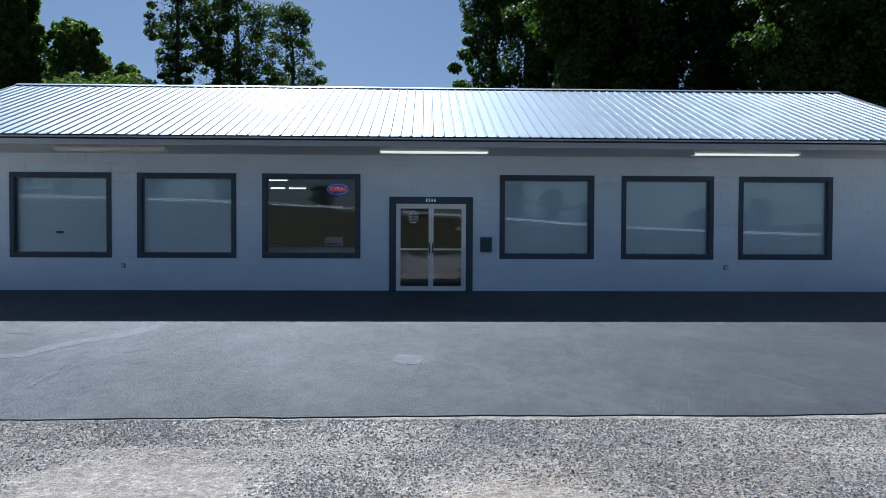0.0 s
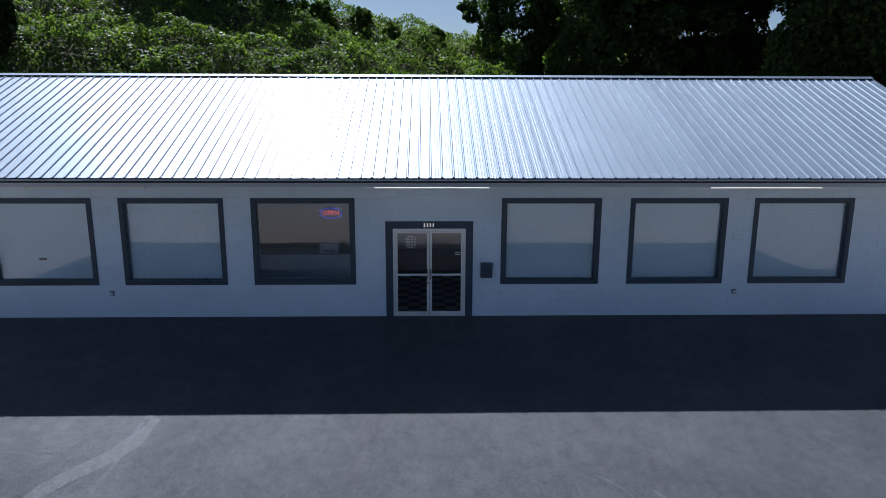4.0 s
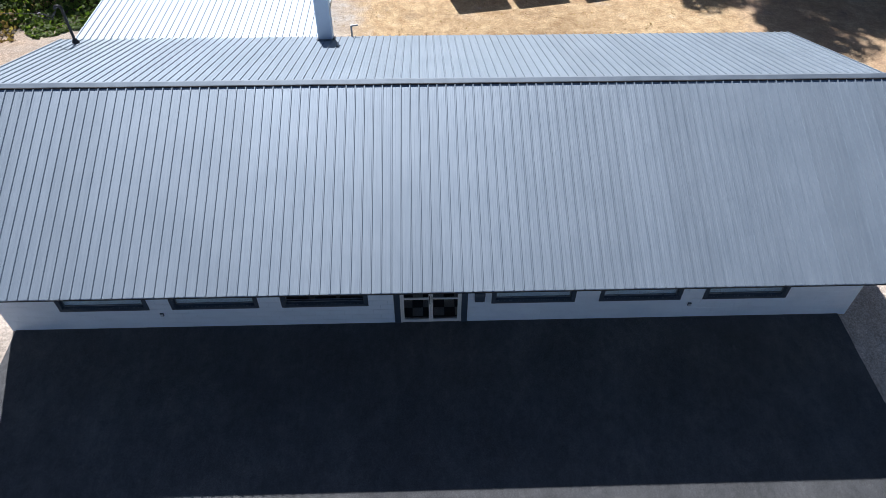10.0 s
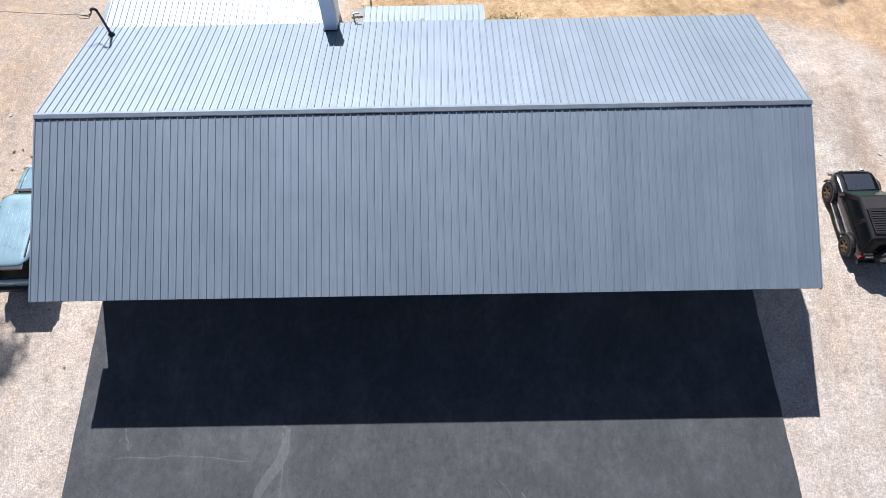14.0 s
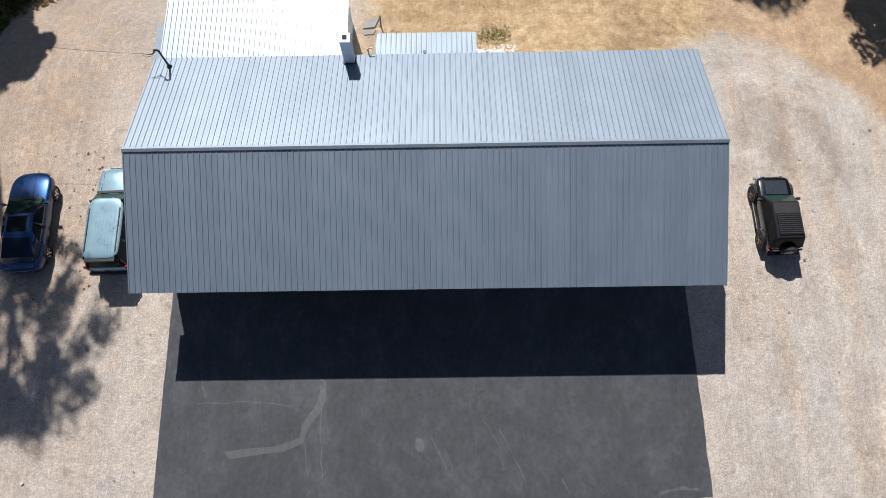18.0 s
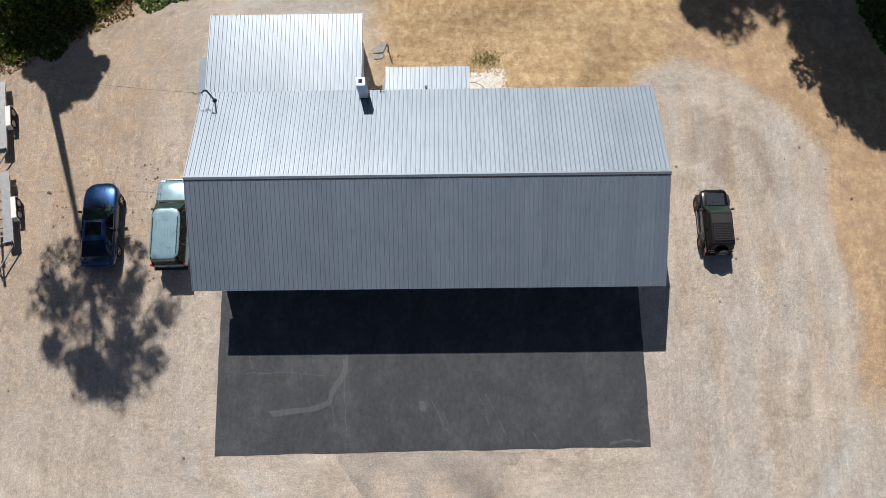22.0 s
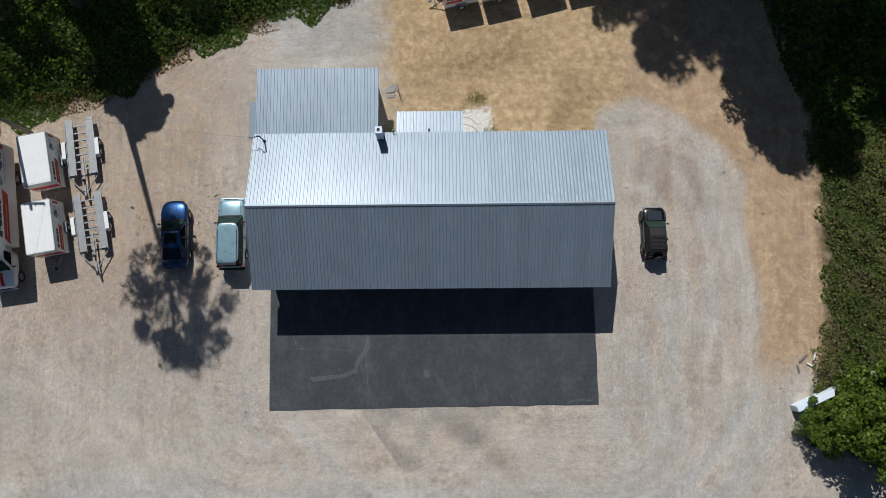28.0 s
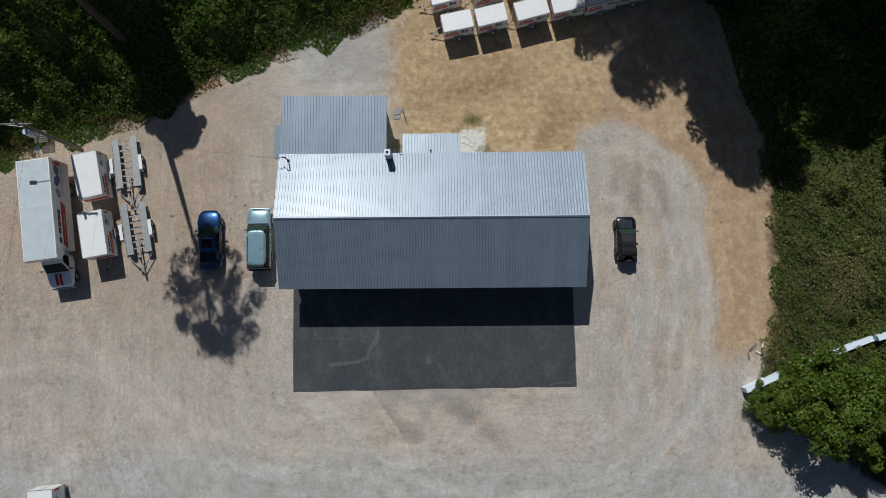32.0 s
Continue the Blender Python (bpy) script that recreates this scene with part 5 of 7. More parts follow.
def black_jeep():
    paint = car_paint("black_paint", (0.006, 0.006, 0.008), 0.0, 0.25)
    top = mat("soft_top", (0.013, 0.013, 0.015), 0.75, vary=0.2, scale=5, spec=0.2)
    c = tagged(empty("off_roader", pose(16.12, 2.25, 0.0, 0, 0, 0.5) @ Matrix.Diagonal((1.0, 1.0, 0.98, 1))), "small black off-roader with a soft top, roof rack and wide arches", "car")
    S = [(-1.78, 0.74, 0.5, 0.75, 1.02, 0.0), (-1.70, 0.79, 0.45, 0.75, 1.06, 0.0), (0.3, 0.79, 0.42, 0.75, 1.04, 0.01), (0.62, 0.79, 0.42, 0.75, 1.03, 0.03), (1.2, 0.79, 0.45, 0.75, 1.00, 0.06), (1.62, 0.77, 0.48, 0.72, 0.95, 0.05), (1.80, 0.68, 0.5, 0.7, 0.86, 0.03)]
    soften(part("body", loft([hull_section(*s) for s in S]), paint, c, smooth=True))
    cabin(c, top, 1.04, 1.68, (-1.74, 0.78), (-1.5, 0.20), 0.74, 0.60, ((0.05, 0.42), (0.5, 0.88)), M["tint"], 0.06)
    part("roof_panel", box(-0.55, 0.55, -0.34, 0.16, 1.672, 1.690, 0.008), mat("roof_grey", (0.035, 0.033, 0.034), 0.4, vary=0.1), c, "dark grey front roof panel")
    for x in (-0.5, 0.5):
        part("rack_rail", tube((x, -1.32, 1.76), (x, -0.35, 1.76), 0.022, n=6), M["black"], c)
        for y in (-1.25, -0.4):
            part("rack_foot", tube((x, y, 1.66), (x, y, 1.76), 0.016, n=6), M["black"], c)
    for i in range(11):
        y = -1.30 + 0.094 * i
        part("rack_slat", box(-0.5, 0.5, y - 0.022, y + 0.022, 1.755, 1.775, 0.006), M["black"], c)
    for s in (-1, 1):
        for y in (-1.12, 1.14):
            wheel(c, s * 0.76, y, 0.39, 0.25, mat("bronze_rim", (0.22, 0.15, 0.10), 0.4, 0.6), s)
            ring = [[(s * xx, y + rr * math.cos(q), 0.39 + rr * math.sin(q)) for xx, rr in ((0.76, 0.43), (0.885, 0.43), (0.885, 0.48), (0.76, 0.48))] for q in [math.pi * k / 10 for k in range(11)]]
            part("wheel_arch", loft(ring), M["black"], c)
        part("side_step", box(s * 0.82 - 0.07, s * 0.82 + 0.07, -0.65, 0.65, 0.40, 0.45, 0.02), M["chrome"], c, "bright metal side step")
        part("headlight", tube((s * 0.40, 1.78, 0.80), (s * 0.40, 1.85, 0.80), 0.09, n=14), M["lamp"], c)
        part("tail_light", box(s * 0.70 - 0.06, s * 0.70 + 0.06, -1.83, -1.76, 0.72, 0.92, 0.01), M["tail"], c)
        mirror(c, s * 0.92, 0.55, 1.08, M["black"])
    # the sky's reflection on the black hood, put into a lighter blue-grey panel
    part("hood_sheen_panel", box(-0.5, 0.5, 0.82, 1.5, 1.055, 1.066, 0.004), car_paint("sky_sheen_black", (0.045, 0.055, 0.068), 0.3, 0.3), c, "raised hood panel, coloured lighter for sky sheen")
    part("front_bumper", box(-0.72, 0.72, 1.78, 1.90, 0.5, 0.62, 0.03), M["steel"], c, "grey metal front bumper")
    part("rear_bumper", box(-0.72, 0.72, -1.95, -1.80, 0.48, 0.62, 0.03), M["black"], c)
    spare = empty("spare_wheel", pose(0.12, -1.86, 0.92, 0, 0, 90))
    spare.parent = c
    part("tyre", lathe([(-0.11, 0.22), (-0.11, 0.33), (-0.07, 0.37), (0.07, 0.37), (0.11, 0.33), (0.11, 0.22)]), M["rubber"], spare)
    part("rim", lathe([(-0.1, 0.23), (-0.09, 0.05), (-0.1, 0.001)]), M["steel"], spare)
    part("number_plate", box(-0.5, -0.2, -1.80, -1.785, 0.72, 0.83, 0.003), M["white"], c)


blue_coupe()
silver_suv()
black_jeep()


def graphics(parent, side_x, y0, y1, z0, z1, s, seed):
    """The printed side: a dark slanted wordmark as plain blocks, a red band with a slanted end and a thin yellow line, and a printed picture."""
    L, H = y1 - y0, z1 - z0
    rnd = random.Random(seed * 7 + 3)
    u = lambda f: (y0 + f * L) if s > 0 else (y1 - f * L)  # noqa: E731

    def patch(name, pts, material, lift=0.003):
        xa, xb = sorted((side_x, side_x + s * lift))
        return part(name, prism([(u(f), z0 + g * H) for f, g in pts], "x", xa, xb), material, parent)

    def bar(name, f0, f1, g0, g1, material, lift=0.003, slant=0.0):
        return patch(name, [(f0, g0), (f1, g0), (f1 + slant, g1), (f0 + slant, g1)], material, lift)

    bar("red_band", 0.0, 0.50, 0.34, 0.58, M["red"], slant=0.045)
    bar("yellow_line", 0.07, 0.40, 0.425, 0.455, M["yellow"], 0.005)
    for f, w, g0, g1 in ((0.05, 0.062, 0.655, 0.80), (0.118, 0.035, 0.705, 0.745), (0.158, 0.066, 0.655, 0.80), (0.232, 0.066, 0.655, 0.80), (0.306, 0.066, 0.655, 0.80), (0.380, 0.048, 0.655, 0.80)):
        bar("dark_block", f, f + w, g0, g1, M["ink"], slant=0.012)
    # the printed picture: overlapping patches of colour over two rows of fine print
    inks = (M["picture"], M["print_blue"], M["picture"], M["red"] if seed < 4 else M["print_green"], M["fascia"], M["ink"], M["print_green"])
    for k in range(7):
        c, g, r = 0.62 + 0.28 * rnd.random(), 0.60 + 0.2 * rnd.random(), 0.035 + 0.035 * rnd.random()
        patch("picture", [(c + r * (0.7 + 0.5 * rnd.random()) * math.cos(a), g + 2.4 * r * (0.7 + 0.5 * rnd.random()) * math.sin(a)) for a in [2 * math.pi * i / 9 for i in range(9)]], inks[(k + seed) % 7], 0.003 + 0.0012 * k)
    bar("print_line", 0.60, 0.92, 0.40, 0.455, M["fascia"], 0.004)
    bar("print_line", 0.64, 0.88, 0.345, 0.365, M["fascia"], 0.004)
    bar("red_end", 0.955, 1.0, 0.44, 0.84, M["red"], slant=-0.01)


def cargo_trailer(L, W, H, m, seed=0, clean=False):
    """A closed box trailer: rounded white box, metal corners, fenders, wheels, and a drawbar that points along +y."""
    t = tagged(empty("cargo_trailer", m), "white box trailer with a red band, parked on gravel", "trailer", "box trailers")
    z0, hl, hw = 0.34, L / 2, W / 2
    part("box", box(-hw, hw, -hl, hl, z0, H, 0.06), M["white"], t)
    for x in (-hw, hw):
        s = 1 if x > 0 else -1
        for y in (-hl, hl):
            part("corner_post", box(x - 0.03 if s > 0 else x - 0.008, x + 0.008 if s > 0 else x + 0.03, y - 0.008 if y < 0 else y - 0.03, y + 0.03 if y < 0 else y + 0.008, z0, H - 0.07), M["alu"], t)
        part("skirt", box(x - 0.012, x + 0.012, -hl + 0.06, hl - 0.06, z0 - 0.05, z0 + 0.07), M["steel"], t)
        fx0, fx1 = (x + 0.005, x + 0.22) if s > 0 else (x - 0.22, x - 0.005)
        part("fender", prism([(-0.48, 0.42), (-0.36, 0.72), (0.36, 0.72), (0.48, 0.42), (0.42, 0.42), (0.32, 0.67), (-0.32, 0.67), (-0.42, 0.42)], "x", fx0, fx1), M["steel"], t, "grey metal fender")
        wheel(t, x + s * 0.11, 0, 0.31, 0.17, M["tyre_white"], s, 8)
        graphics(t, x, -hl + 0.06, hl - 0.06, z0 + 0.05, H - 0.08, s, seed)
    for s in (-1, 1):
        part("roof_rail", box(s * hw - 0.025, s * hw + 0.025, -hl + 0.03, hl - 0.03, H - 0.07, H + 0.004, 0.01), M["steel"], t)
        part("roof_rail", box(-hw + 0.03, hw - 0.03, s * hl - 0.025, s * hl + 0.025, H - 0.07, H + 0.004, 0.01), M["steel"], t)
    part("front_band", box(-hw + 0.05, hw - 0.05, hl, hl + 0.004, z0 + 0.25 * (H - z0), z0 + 0.55 * (H - z0)), M["red"], t)
    part("roof_sheet", box(-hw + 0.04, hw - 0.04, -hl + 0.04, hl - 0.04, H, H + 0.008), M["white"], t)
    bar = bmesh.new()
    for x in (-hw * 0.6, hw * 0.6):
        add_tube(bar, (x, hl - 0.05, 0.36), (0, hl + 0.95, 0.42), 0.04, n=6)
    part("drawbar", bar, M["steel"], t)
    part("coupler", box(-0.06, 0.06, hl + 0.85, hl + 1.12, 0.38, 0.48, 0.02), M["black"], t)
    part("jack", tube((0.12, hl + 0.6, 0.02), (0.12, hl + 0.6, 0.75), 0.03, n=8), M["steel"], t)
    for s in (-1, 1):
        part("tail_light", box(s * (hw - 0.12) - 0.05, s * (hw - 0.12) + 0.05, -hl - 0.012, -hl, 0.42, 0.5), M["tail"], t)
    part("rear_door", box(-hw + 0.1, hw - 0.1, -hl - 0.010, -hl, z0 + 0.1, H - 0.12), M["white"], t)
    part("door_bar", tube((0, -hl - 0.02, z0 + 0.1), (0, -hl - 0.02, H - 0.12), 0.012, n=6), M["steel"], t)
    return t


YARD = [(2.30, 20.55, 0, 0), (5.15, 21.05, 0, 0), (8.55, 21.6, 1, 0), (11.6, 22.15, 1, 0), (14.4, 22.65, 2, 1), (17.25, 23.45, 2, 0),
        (1.3, 22.95, 0, 1), (4.85, 23.35, 0, 0), (7.75, 24.35, 2, 0), (11.0, 24.95, 2, 1), (14.2, 25.6, 0, 0),
        (6.75, 27.3, 3, 0), (9.85, 28.3, 3, 0), (12.8, 28.2, 0, 1), (16.3, 28.9, 3, 0), (17.4, 26.2, 0, 0)]
SIZES = [(2.55, 1.55, 1.95), (2.75, 1.6, 1.9), (2.65, 1.65, 2.25), (2.75, 1.65, 2.42)]
made = {}
for i, (x, y, k, flip) in enumerate(YARD):
    m = pose(x, y, float(height(x, y)), 0, 0, 90 + 13 + (i * 37 % 5 - 2) * 0.8)
    if k not in made:
        made[k] = cargo_trailer(*SIZES[k], m, k)
    else:
        copy_thing(made[k], m)
big = cargo_trailer(3.75, 2.05, 2.15, pose(-28.25, 7.75, 0, 0, 0, 191), 5)
copy_thing(big, pose(-27.65, 2.85, 0, 0, 0, 190))


def box_truck():
    cab_white = car_paint("truck_white", (0.8, 0.8, 0.79), 0.0)
    t = tagged(empty("box_truck", pose(-31.32, 4.36, 0, 0, 0, 187.3)), "white box truck with a red side band and red hood stripes", "truck")
    L0, L1, hw, z0, z1 = -4.4, 3.0, 1.32, 0.95, 3.7
    part("cargo_box", box(-hw, hw, L0, L1, z0, z1, 0.05), M["white"], t)
    part("roof_skin", box(-hw + 0.07, hw - 0.07, L0 + 0.07, L1 + 0.70, z1 + 0.001, z1 + 0.008), M["van_roof"], t, "faded white roof skin")
    part("roof_seam", box(-hw + 0.05, hw - 0.05, -0.62, -0.59, z1 + 0.008, z1 + 0.016), M["alu"], t)
    for s in (-1, 1):
        part("roof_rail", box(s * (hw - 0.035) - 0.035, s * (hw - 0.035) + 0.035, L0 + 0.03, L1 + 0.72, z1 + 0.001, z1 + 0.022, 0.01), M["alu"], t)
    for s in (-1, 1):
        for z in (z0, z1 - 0.08):
            part("edge_rail", box(s * hw - 0.012, s * hw + 0.012, L0 + 0.05, L1 - 0.05, z, z + 0.08), M["alu"], t)
        graphics(t, s * hw, L0 + 0.1, L1 - 0.1, z0 + 0.1, z1 - 0.1, s, 9)
    part("attic", prism([(L1, 2.45), (L1 + 0.25, 2.5), (L1 + 0.82, 3.0), (L1 + 0.82, z1 - 0.10), (L1 + 0.74, z1 - 0.004), (L1, z1)], "x", -hw + 0.02, hw - 0.02), M["white"], t)
    for x in (-0.42, 0.42):
        part("frame_rail", box(x - 0.05, x + 0.05, L0, 5.5, 0.62, 0.86), M["black"], t)
    S = [(3.02, 1.05, 0.5, 0.9, 1.4, 0.02), (4.0, 1.08, 0.5, 0.9, 1.4, 0.02), (4.5, 1.06, 0.5, 0.9, 1.36, 0.06), (5.25, 1.03, 0.55, 0.9, 1.27, 0.08), (5.7, 0.95, 0.6, 0.85, 1.14, 0.06), (5.88, 0.8, 0.62, 0.8, 0.98, 0.03)]
    soften(part("cab_body", loft([hull_section(*s) for s in S]), cab_white, t, smooth=True))
    up = empty("cab_top")
    up.parent = t
    cabin(up, cab_white, 1.38, 2.2, (3.02, 4.65), (3.02, 3.95), 1.02, 0.86, ((0.25, 0.85),), M["tint"], 0.08)
    for x in (-0.17, 0.17):
        part("hood_stripe", loft([[(x - 0.11, y, z), (x + 0.11, y, z), (x + 0.11, y, z - 0.02), (x - 0.11, y, z - 0.02)] for y, z in ((4.75, 1.425), (5.25, 1.362), (5.7, 1.212))]), M["red"], t, "red hood stripe")
    for s in (-1, 1):
        part("headlight", box(s * 0.68 - 0.14, s * 0.68 + 0.14, 5.7, 5.82, 0.86, 1.02, 0.03), M["lamp"], t)
        mirror(t, s * 1.3, 4.45, 1.5, M["black"])
        wheel(t, s * 0.90, 5.05, 0.42, 0.26, M["steel"], s, 8)
        for dx in (0.0, 0.27):
            wheel(t, s * (1.08 - dx), -2.2, 0.42, 0.24, M["steel"], s, 8)
        part("mud_guard", box(s * 1.02 - 0.2, s * 1.02 + 0.2, -2.78, -2.76, 0.15, 0.95), M["black"], t)
    part("bumper", box(-0.95, 0.95, 5.86, 6.0, 0.5, 0.72, 0.04), M["chrome"], t)
    part("grille", box(-0.45, 0.45, 5.84, 5.90, 0.74, 0.92, 0.02), M["black"], t)
    part("rear_door", box(-hw + 0.1, hw - 0.1, L0 - 0.012, L0, z0 + 0.1, z1 - 0.12), M["white"], t)


box_truck()


def auto_transport(m):
    """A flat car trailer: two grey runways on cross members, white fenders, twin wheels and a long drawbar along +y."""
    t = tagged(empty("car_trailer", m), "grey open car-hauling trailer with two runways and white fenders", "trailer", "car trailers")
    for x in (-0.72, 0.72):
        part("runway", box(x - 0.26, x + 0.26, -2.15, 2.0, 0.50, 0.56, 0.01), M["steel"], t, "weathered grey runway")
        part("runway_lip", box(x * 1.36 - 0.02, x * 1.36 + 0.02, -2.1, 1.95, 0.56, 0.62), M["steel"], t)
        part("ramp", box(x - 0.24, x + 0.24, -2.45, -2.16, 0.44, 0.50), M["steel"], t)
    for i in range(7):
        y = -1.9 + 0.55 * i
        part("cross_member", box(-0.46, 0.46, y - 0.05, y + 0.05, 0.42, 0.48), M["steel"], t)
    part("centre_beam", box(-0.06, 0.06, 0.6, 2.0, 0.44, 0.52), M["steel"], t)
    for s in (-1, 1):
        part("fender", prism([(-0.85, 0.45), (-0.72, 0.72), (0.52, 0.72), (0.68, 0.45), (0.6, 0.45), (0.48, 0.67), (-0.68, 0.67), (-0.78, 0.45)], "x", min(s * 1.02, s * 1.28), max(s * 1.02, s * 1.28)), M["white"], t, "white metal fender")
        for y in (-0.45, 0.25):
            wheel(t, s * 1.15, y, 0.31, 0.19, M["tyre_white"], s, 8)
        part("rail", tube((s * 0.95, 2.0, 0.5), (0, 3.4, 0.46), 0.045, n=6), M["steel"], t)
        part("wheel_stop", box(s * 0.72 - 0.24, s * 0.72 + 0.24, 1.82, 1.9, 0.56, 0.74, 0.01), M["steel"], t)
        part("tail_light", box(s * 0.85 - 0.07, s * 0.85 + 0.07, -2.2, -2.16, 0.42, 0.49), M["tail"], t)
    part("drawbar", box(-0.05, 0.05, 1.9, 3.5, 0.42, 0.52), M["steel"], t)
    part("coupler", box(-0.07, 0.07, 3.45, 3.75, 0.42, 0.54, 0.02), M["black"], t)
    part("winch_post", box(-0.1, 0.1, 2.25, 2.4, 0.5, 0.85, 0.02), M["black"], t)
    part("jack", tube((0.14, 3.1, 0.02), (0.14, 3.1, 0.85), 0.03, n=8), M["black"], t)
    return t


haul = auto_transport(pose(-25.75, 8.8, 0, 0, 0, 188.5) @ Matrix.Diagonal((1.07, 1.0, 1.0, 1)))
copy_thing(haul, pose(-24.75, 3.2, 0, 0, 0, 190.5))
copy_thing(big, pose(-31.2, -19.5, -0.42, 0, 0, 184))


def leaf_mesh(name, points, normals, sizes, material, seed, parent=None, pointy=True):
    """Many small bent leaves: each a fan of two folded triangles round its midrib."""
    rnd = np.random.RandomState(seed)
    n = len(points)
    nr = normals / np.maximum(np.linalg.norm(normals, axis=1, keepdims=True), 1e-6)
    nr = nr + rnd.randn(n, 3) * 0.45
    nr /= np.linalg.norm(nr, axis=1, keepdims=True)
    a = np.cross(nr, rnd.randn(n, 3))
    a /= np.maximum(np.linalg.norm(a, axis=1, keepdims=True), 1e-6)
    b = np.cross(nr, a)
    s = sizes[:, None]
    v = np.stack([points - a * s * 0.55, points + b * s * 0.45 - nr * s * 0.12, points + a * s * 0.6 - nr * s * 0.1, points - b * s * 0.45 - nr * s * 0.12], 1).reshape(-1, 3)
    me = bpy.data.meshes.new(name)
    me.vertices.add(4 * n)
    me.vertices.foreach_set("co", v.astype(np.float32).ravel())
    q = np.arange(n)[:, None] * 4
    tri = np.concatenate([q + np.array([0, 1, 2]), q + np.array([0, 2, 3])], 1).reshape(-1)
    me.loops.add(6 * n)
    me.loops.foreach_set("vertex_index", tri.astype(np.int32))
    me.polygons.add(2 * n)
    me.polygons.foreach_set("loop_start", (np.arange(2 * n) * 3).astype(np.int32))
    me.update(calc_edges=True)
    ob = put(new(name, me), material)
    if parent:
        ob.parent = parent
    return ob


def mounds(x, y):
    return np.maximum(0, bumps(x, y, 0.42, 2.0)) * 1.0 + np.maximum(0, bumps(x, y, 1.05, 6.0)) * 0.55 + np.maximum(0, bumps(x, y, 2.3, 9.0)) * 0.25


def vine_leaves(name, n, x0, x1, depth, seed, material, size, keep):
    rnd = np.random.RandomState(seed)
    x = rnd.uniform(x0, x1, n)
    y = wood_edge(x) + rnd.beta(1.0, 1.5, n) * depth - 0.8 + 0.7 * np.sin(x * 0.9) + 0.35 * np.sin(x * 2.3)
    ok = keep(x, y)
    x, y = x[ok], y[ok]
    fringe = smoothstep(-0.8, 3.5, y - wood_edge(x))
    lay = rnd.uniform(0, 1, len(x)) ** 2
    f = lambda p, q: height(p, q) + fringe * (0.25 + mounds(p, q))  # noqa: E731
    e = 0.12
    gx, gy = (f(x + e, y) - f(x - e, y)) / (2 * e), (f(x, y + e) - f(x, y - e)) / (2 * e)
    p = np.stack([x, y, f(x, y) - 0.45 * lay * fringe + rnd.uniform(0, 0.12, len(x))], 1)
    return leaf_mesh(name, p, np.stack([-gx, -gy, np.full(len(x), 0.9)], 1), rnd.uniform(*size, len(x)), material, seed)


open_yard = lambda x, y: ~((x > -1.5) & (x < 22.5) & (y < 25.4 + 0.33 * x))  # noqa: E731
tagged(vine_leaves("vine_cover", 300000, -62, 24, 44, 3, M["leaf_kudzu"], (0.11, 0.27), open_yard), "dense green vines over the bank behind the yard", "vines", kind="stuff")
tagged(vine_leaves("vine_thicket", 45000, 24, 54, 30, 4, M["leaf_kudzu"], (0.2, 0.4), lambda x, y: x > 24.0), "shaded green vines under the trees beside the yard", "vines", kind="stuff")


def side_growth():
    """The low growth beyond the right-hand edge of the yard, leafy with dry weeds between."""
    rnd = np.random.RandomState(21)
    for name, n, material, size, lab, cut in (("side_vines", 60000, M["leaf_kudzu"], (0.09, 0.24), "low green vines beside the gravel yard", 0.5), ("side_weeds", 110000, M["weeds"], (0.06, 0.2), "dry weeds beside the gravel yard", -0.5)):
        x, y = rnd.uniform(27.2, 52, n), rnd.uniform(-26, 26, n)
        lim = np.interp(y, [-26, -17, -14, -12.3, -9, -6, 0, 5, 12, 26], [41.0, 37.0, 31.5, 26.4, 25.4, 27.8, 28.7, 28.6, 27.5, 26.0]) + 0.4 * np.sin(y * 1.3) + 0.25 * np.sin(y * 3.1)
        ok = (x > lim) & ((y < 9.8) | (np.abs(x - 33 - 0.12 * (y - 6)) < 1.8 + np.sin(y))) & (bumps(x, y, 0.5, 7.0) * (1 if cut > 0 else -1) > cut - 0.9)
        x, y, d = x[ok], y[ok], (x - lim)[ok]
        z = height(x, y) + smoothstep(-0.2, 2.2, d) * (0.1 + 0.9 * np.maximum(0, bumps(x, y, 0.6, 3.0)) + 0.4 * np.maximum(0, bumps(x, y, 1.9, 5.0))) + rnd.uniform(0, 0.15, len(x))
        tagged(leaf_mesh(name, np.stack([x, y, z], 1), np.tile([0, 0, 1.0], (len(x), 1)), rnd.uniform(*size, len(x)), material, 22), lab, "undergrowth", kind="stuff")


side_growth()


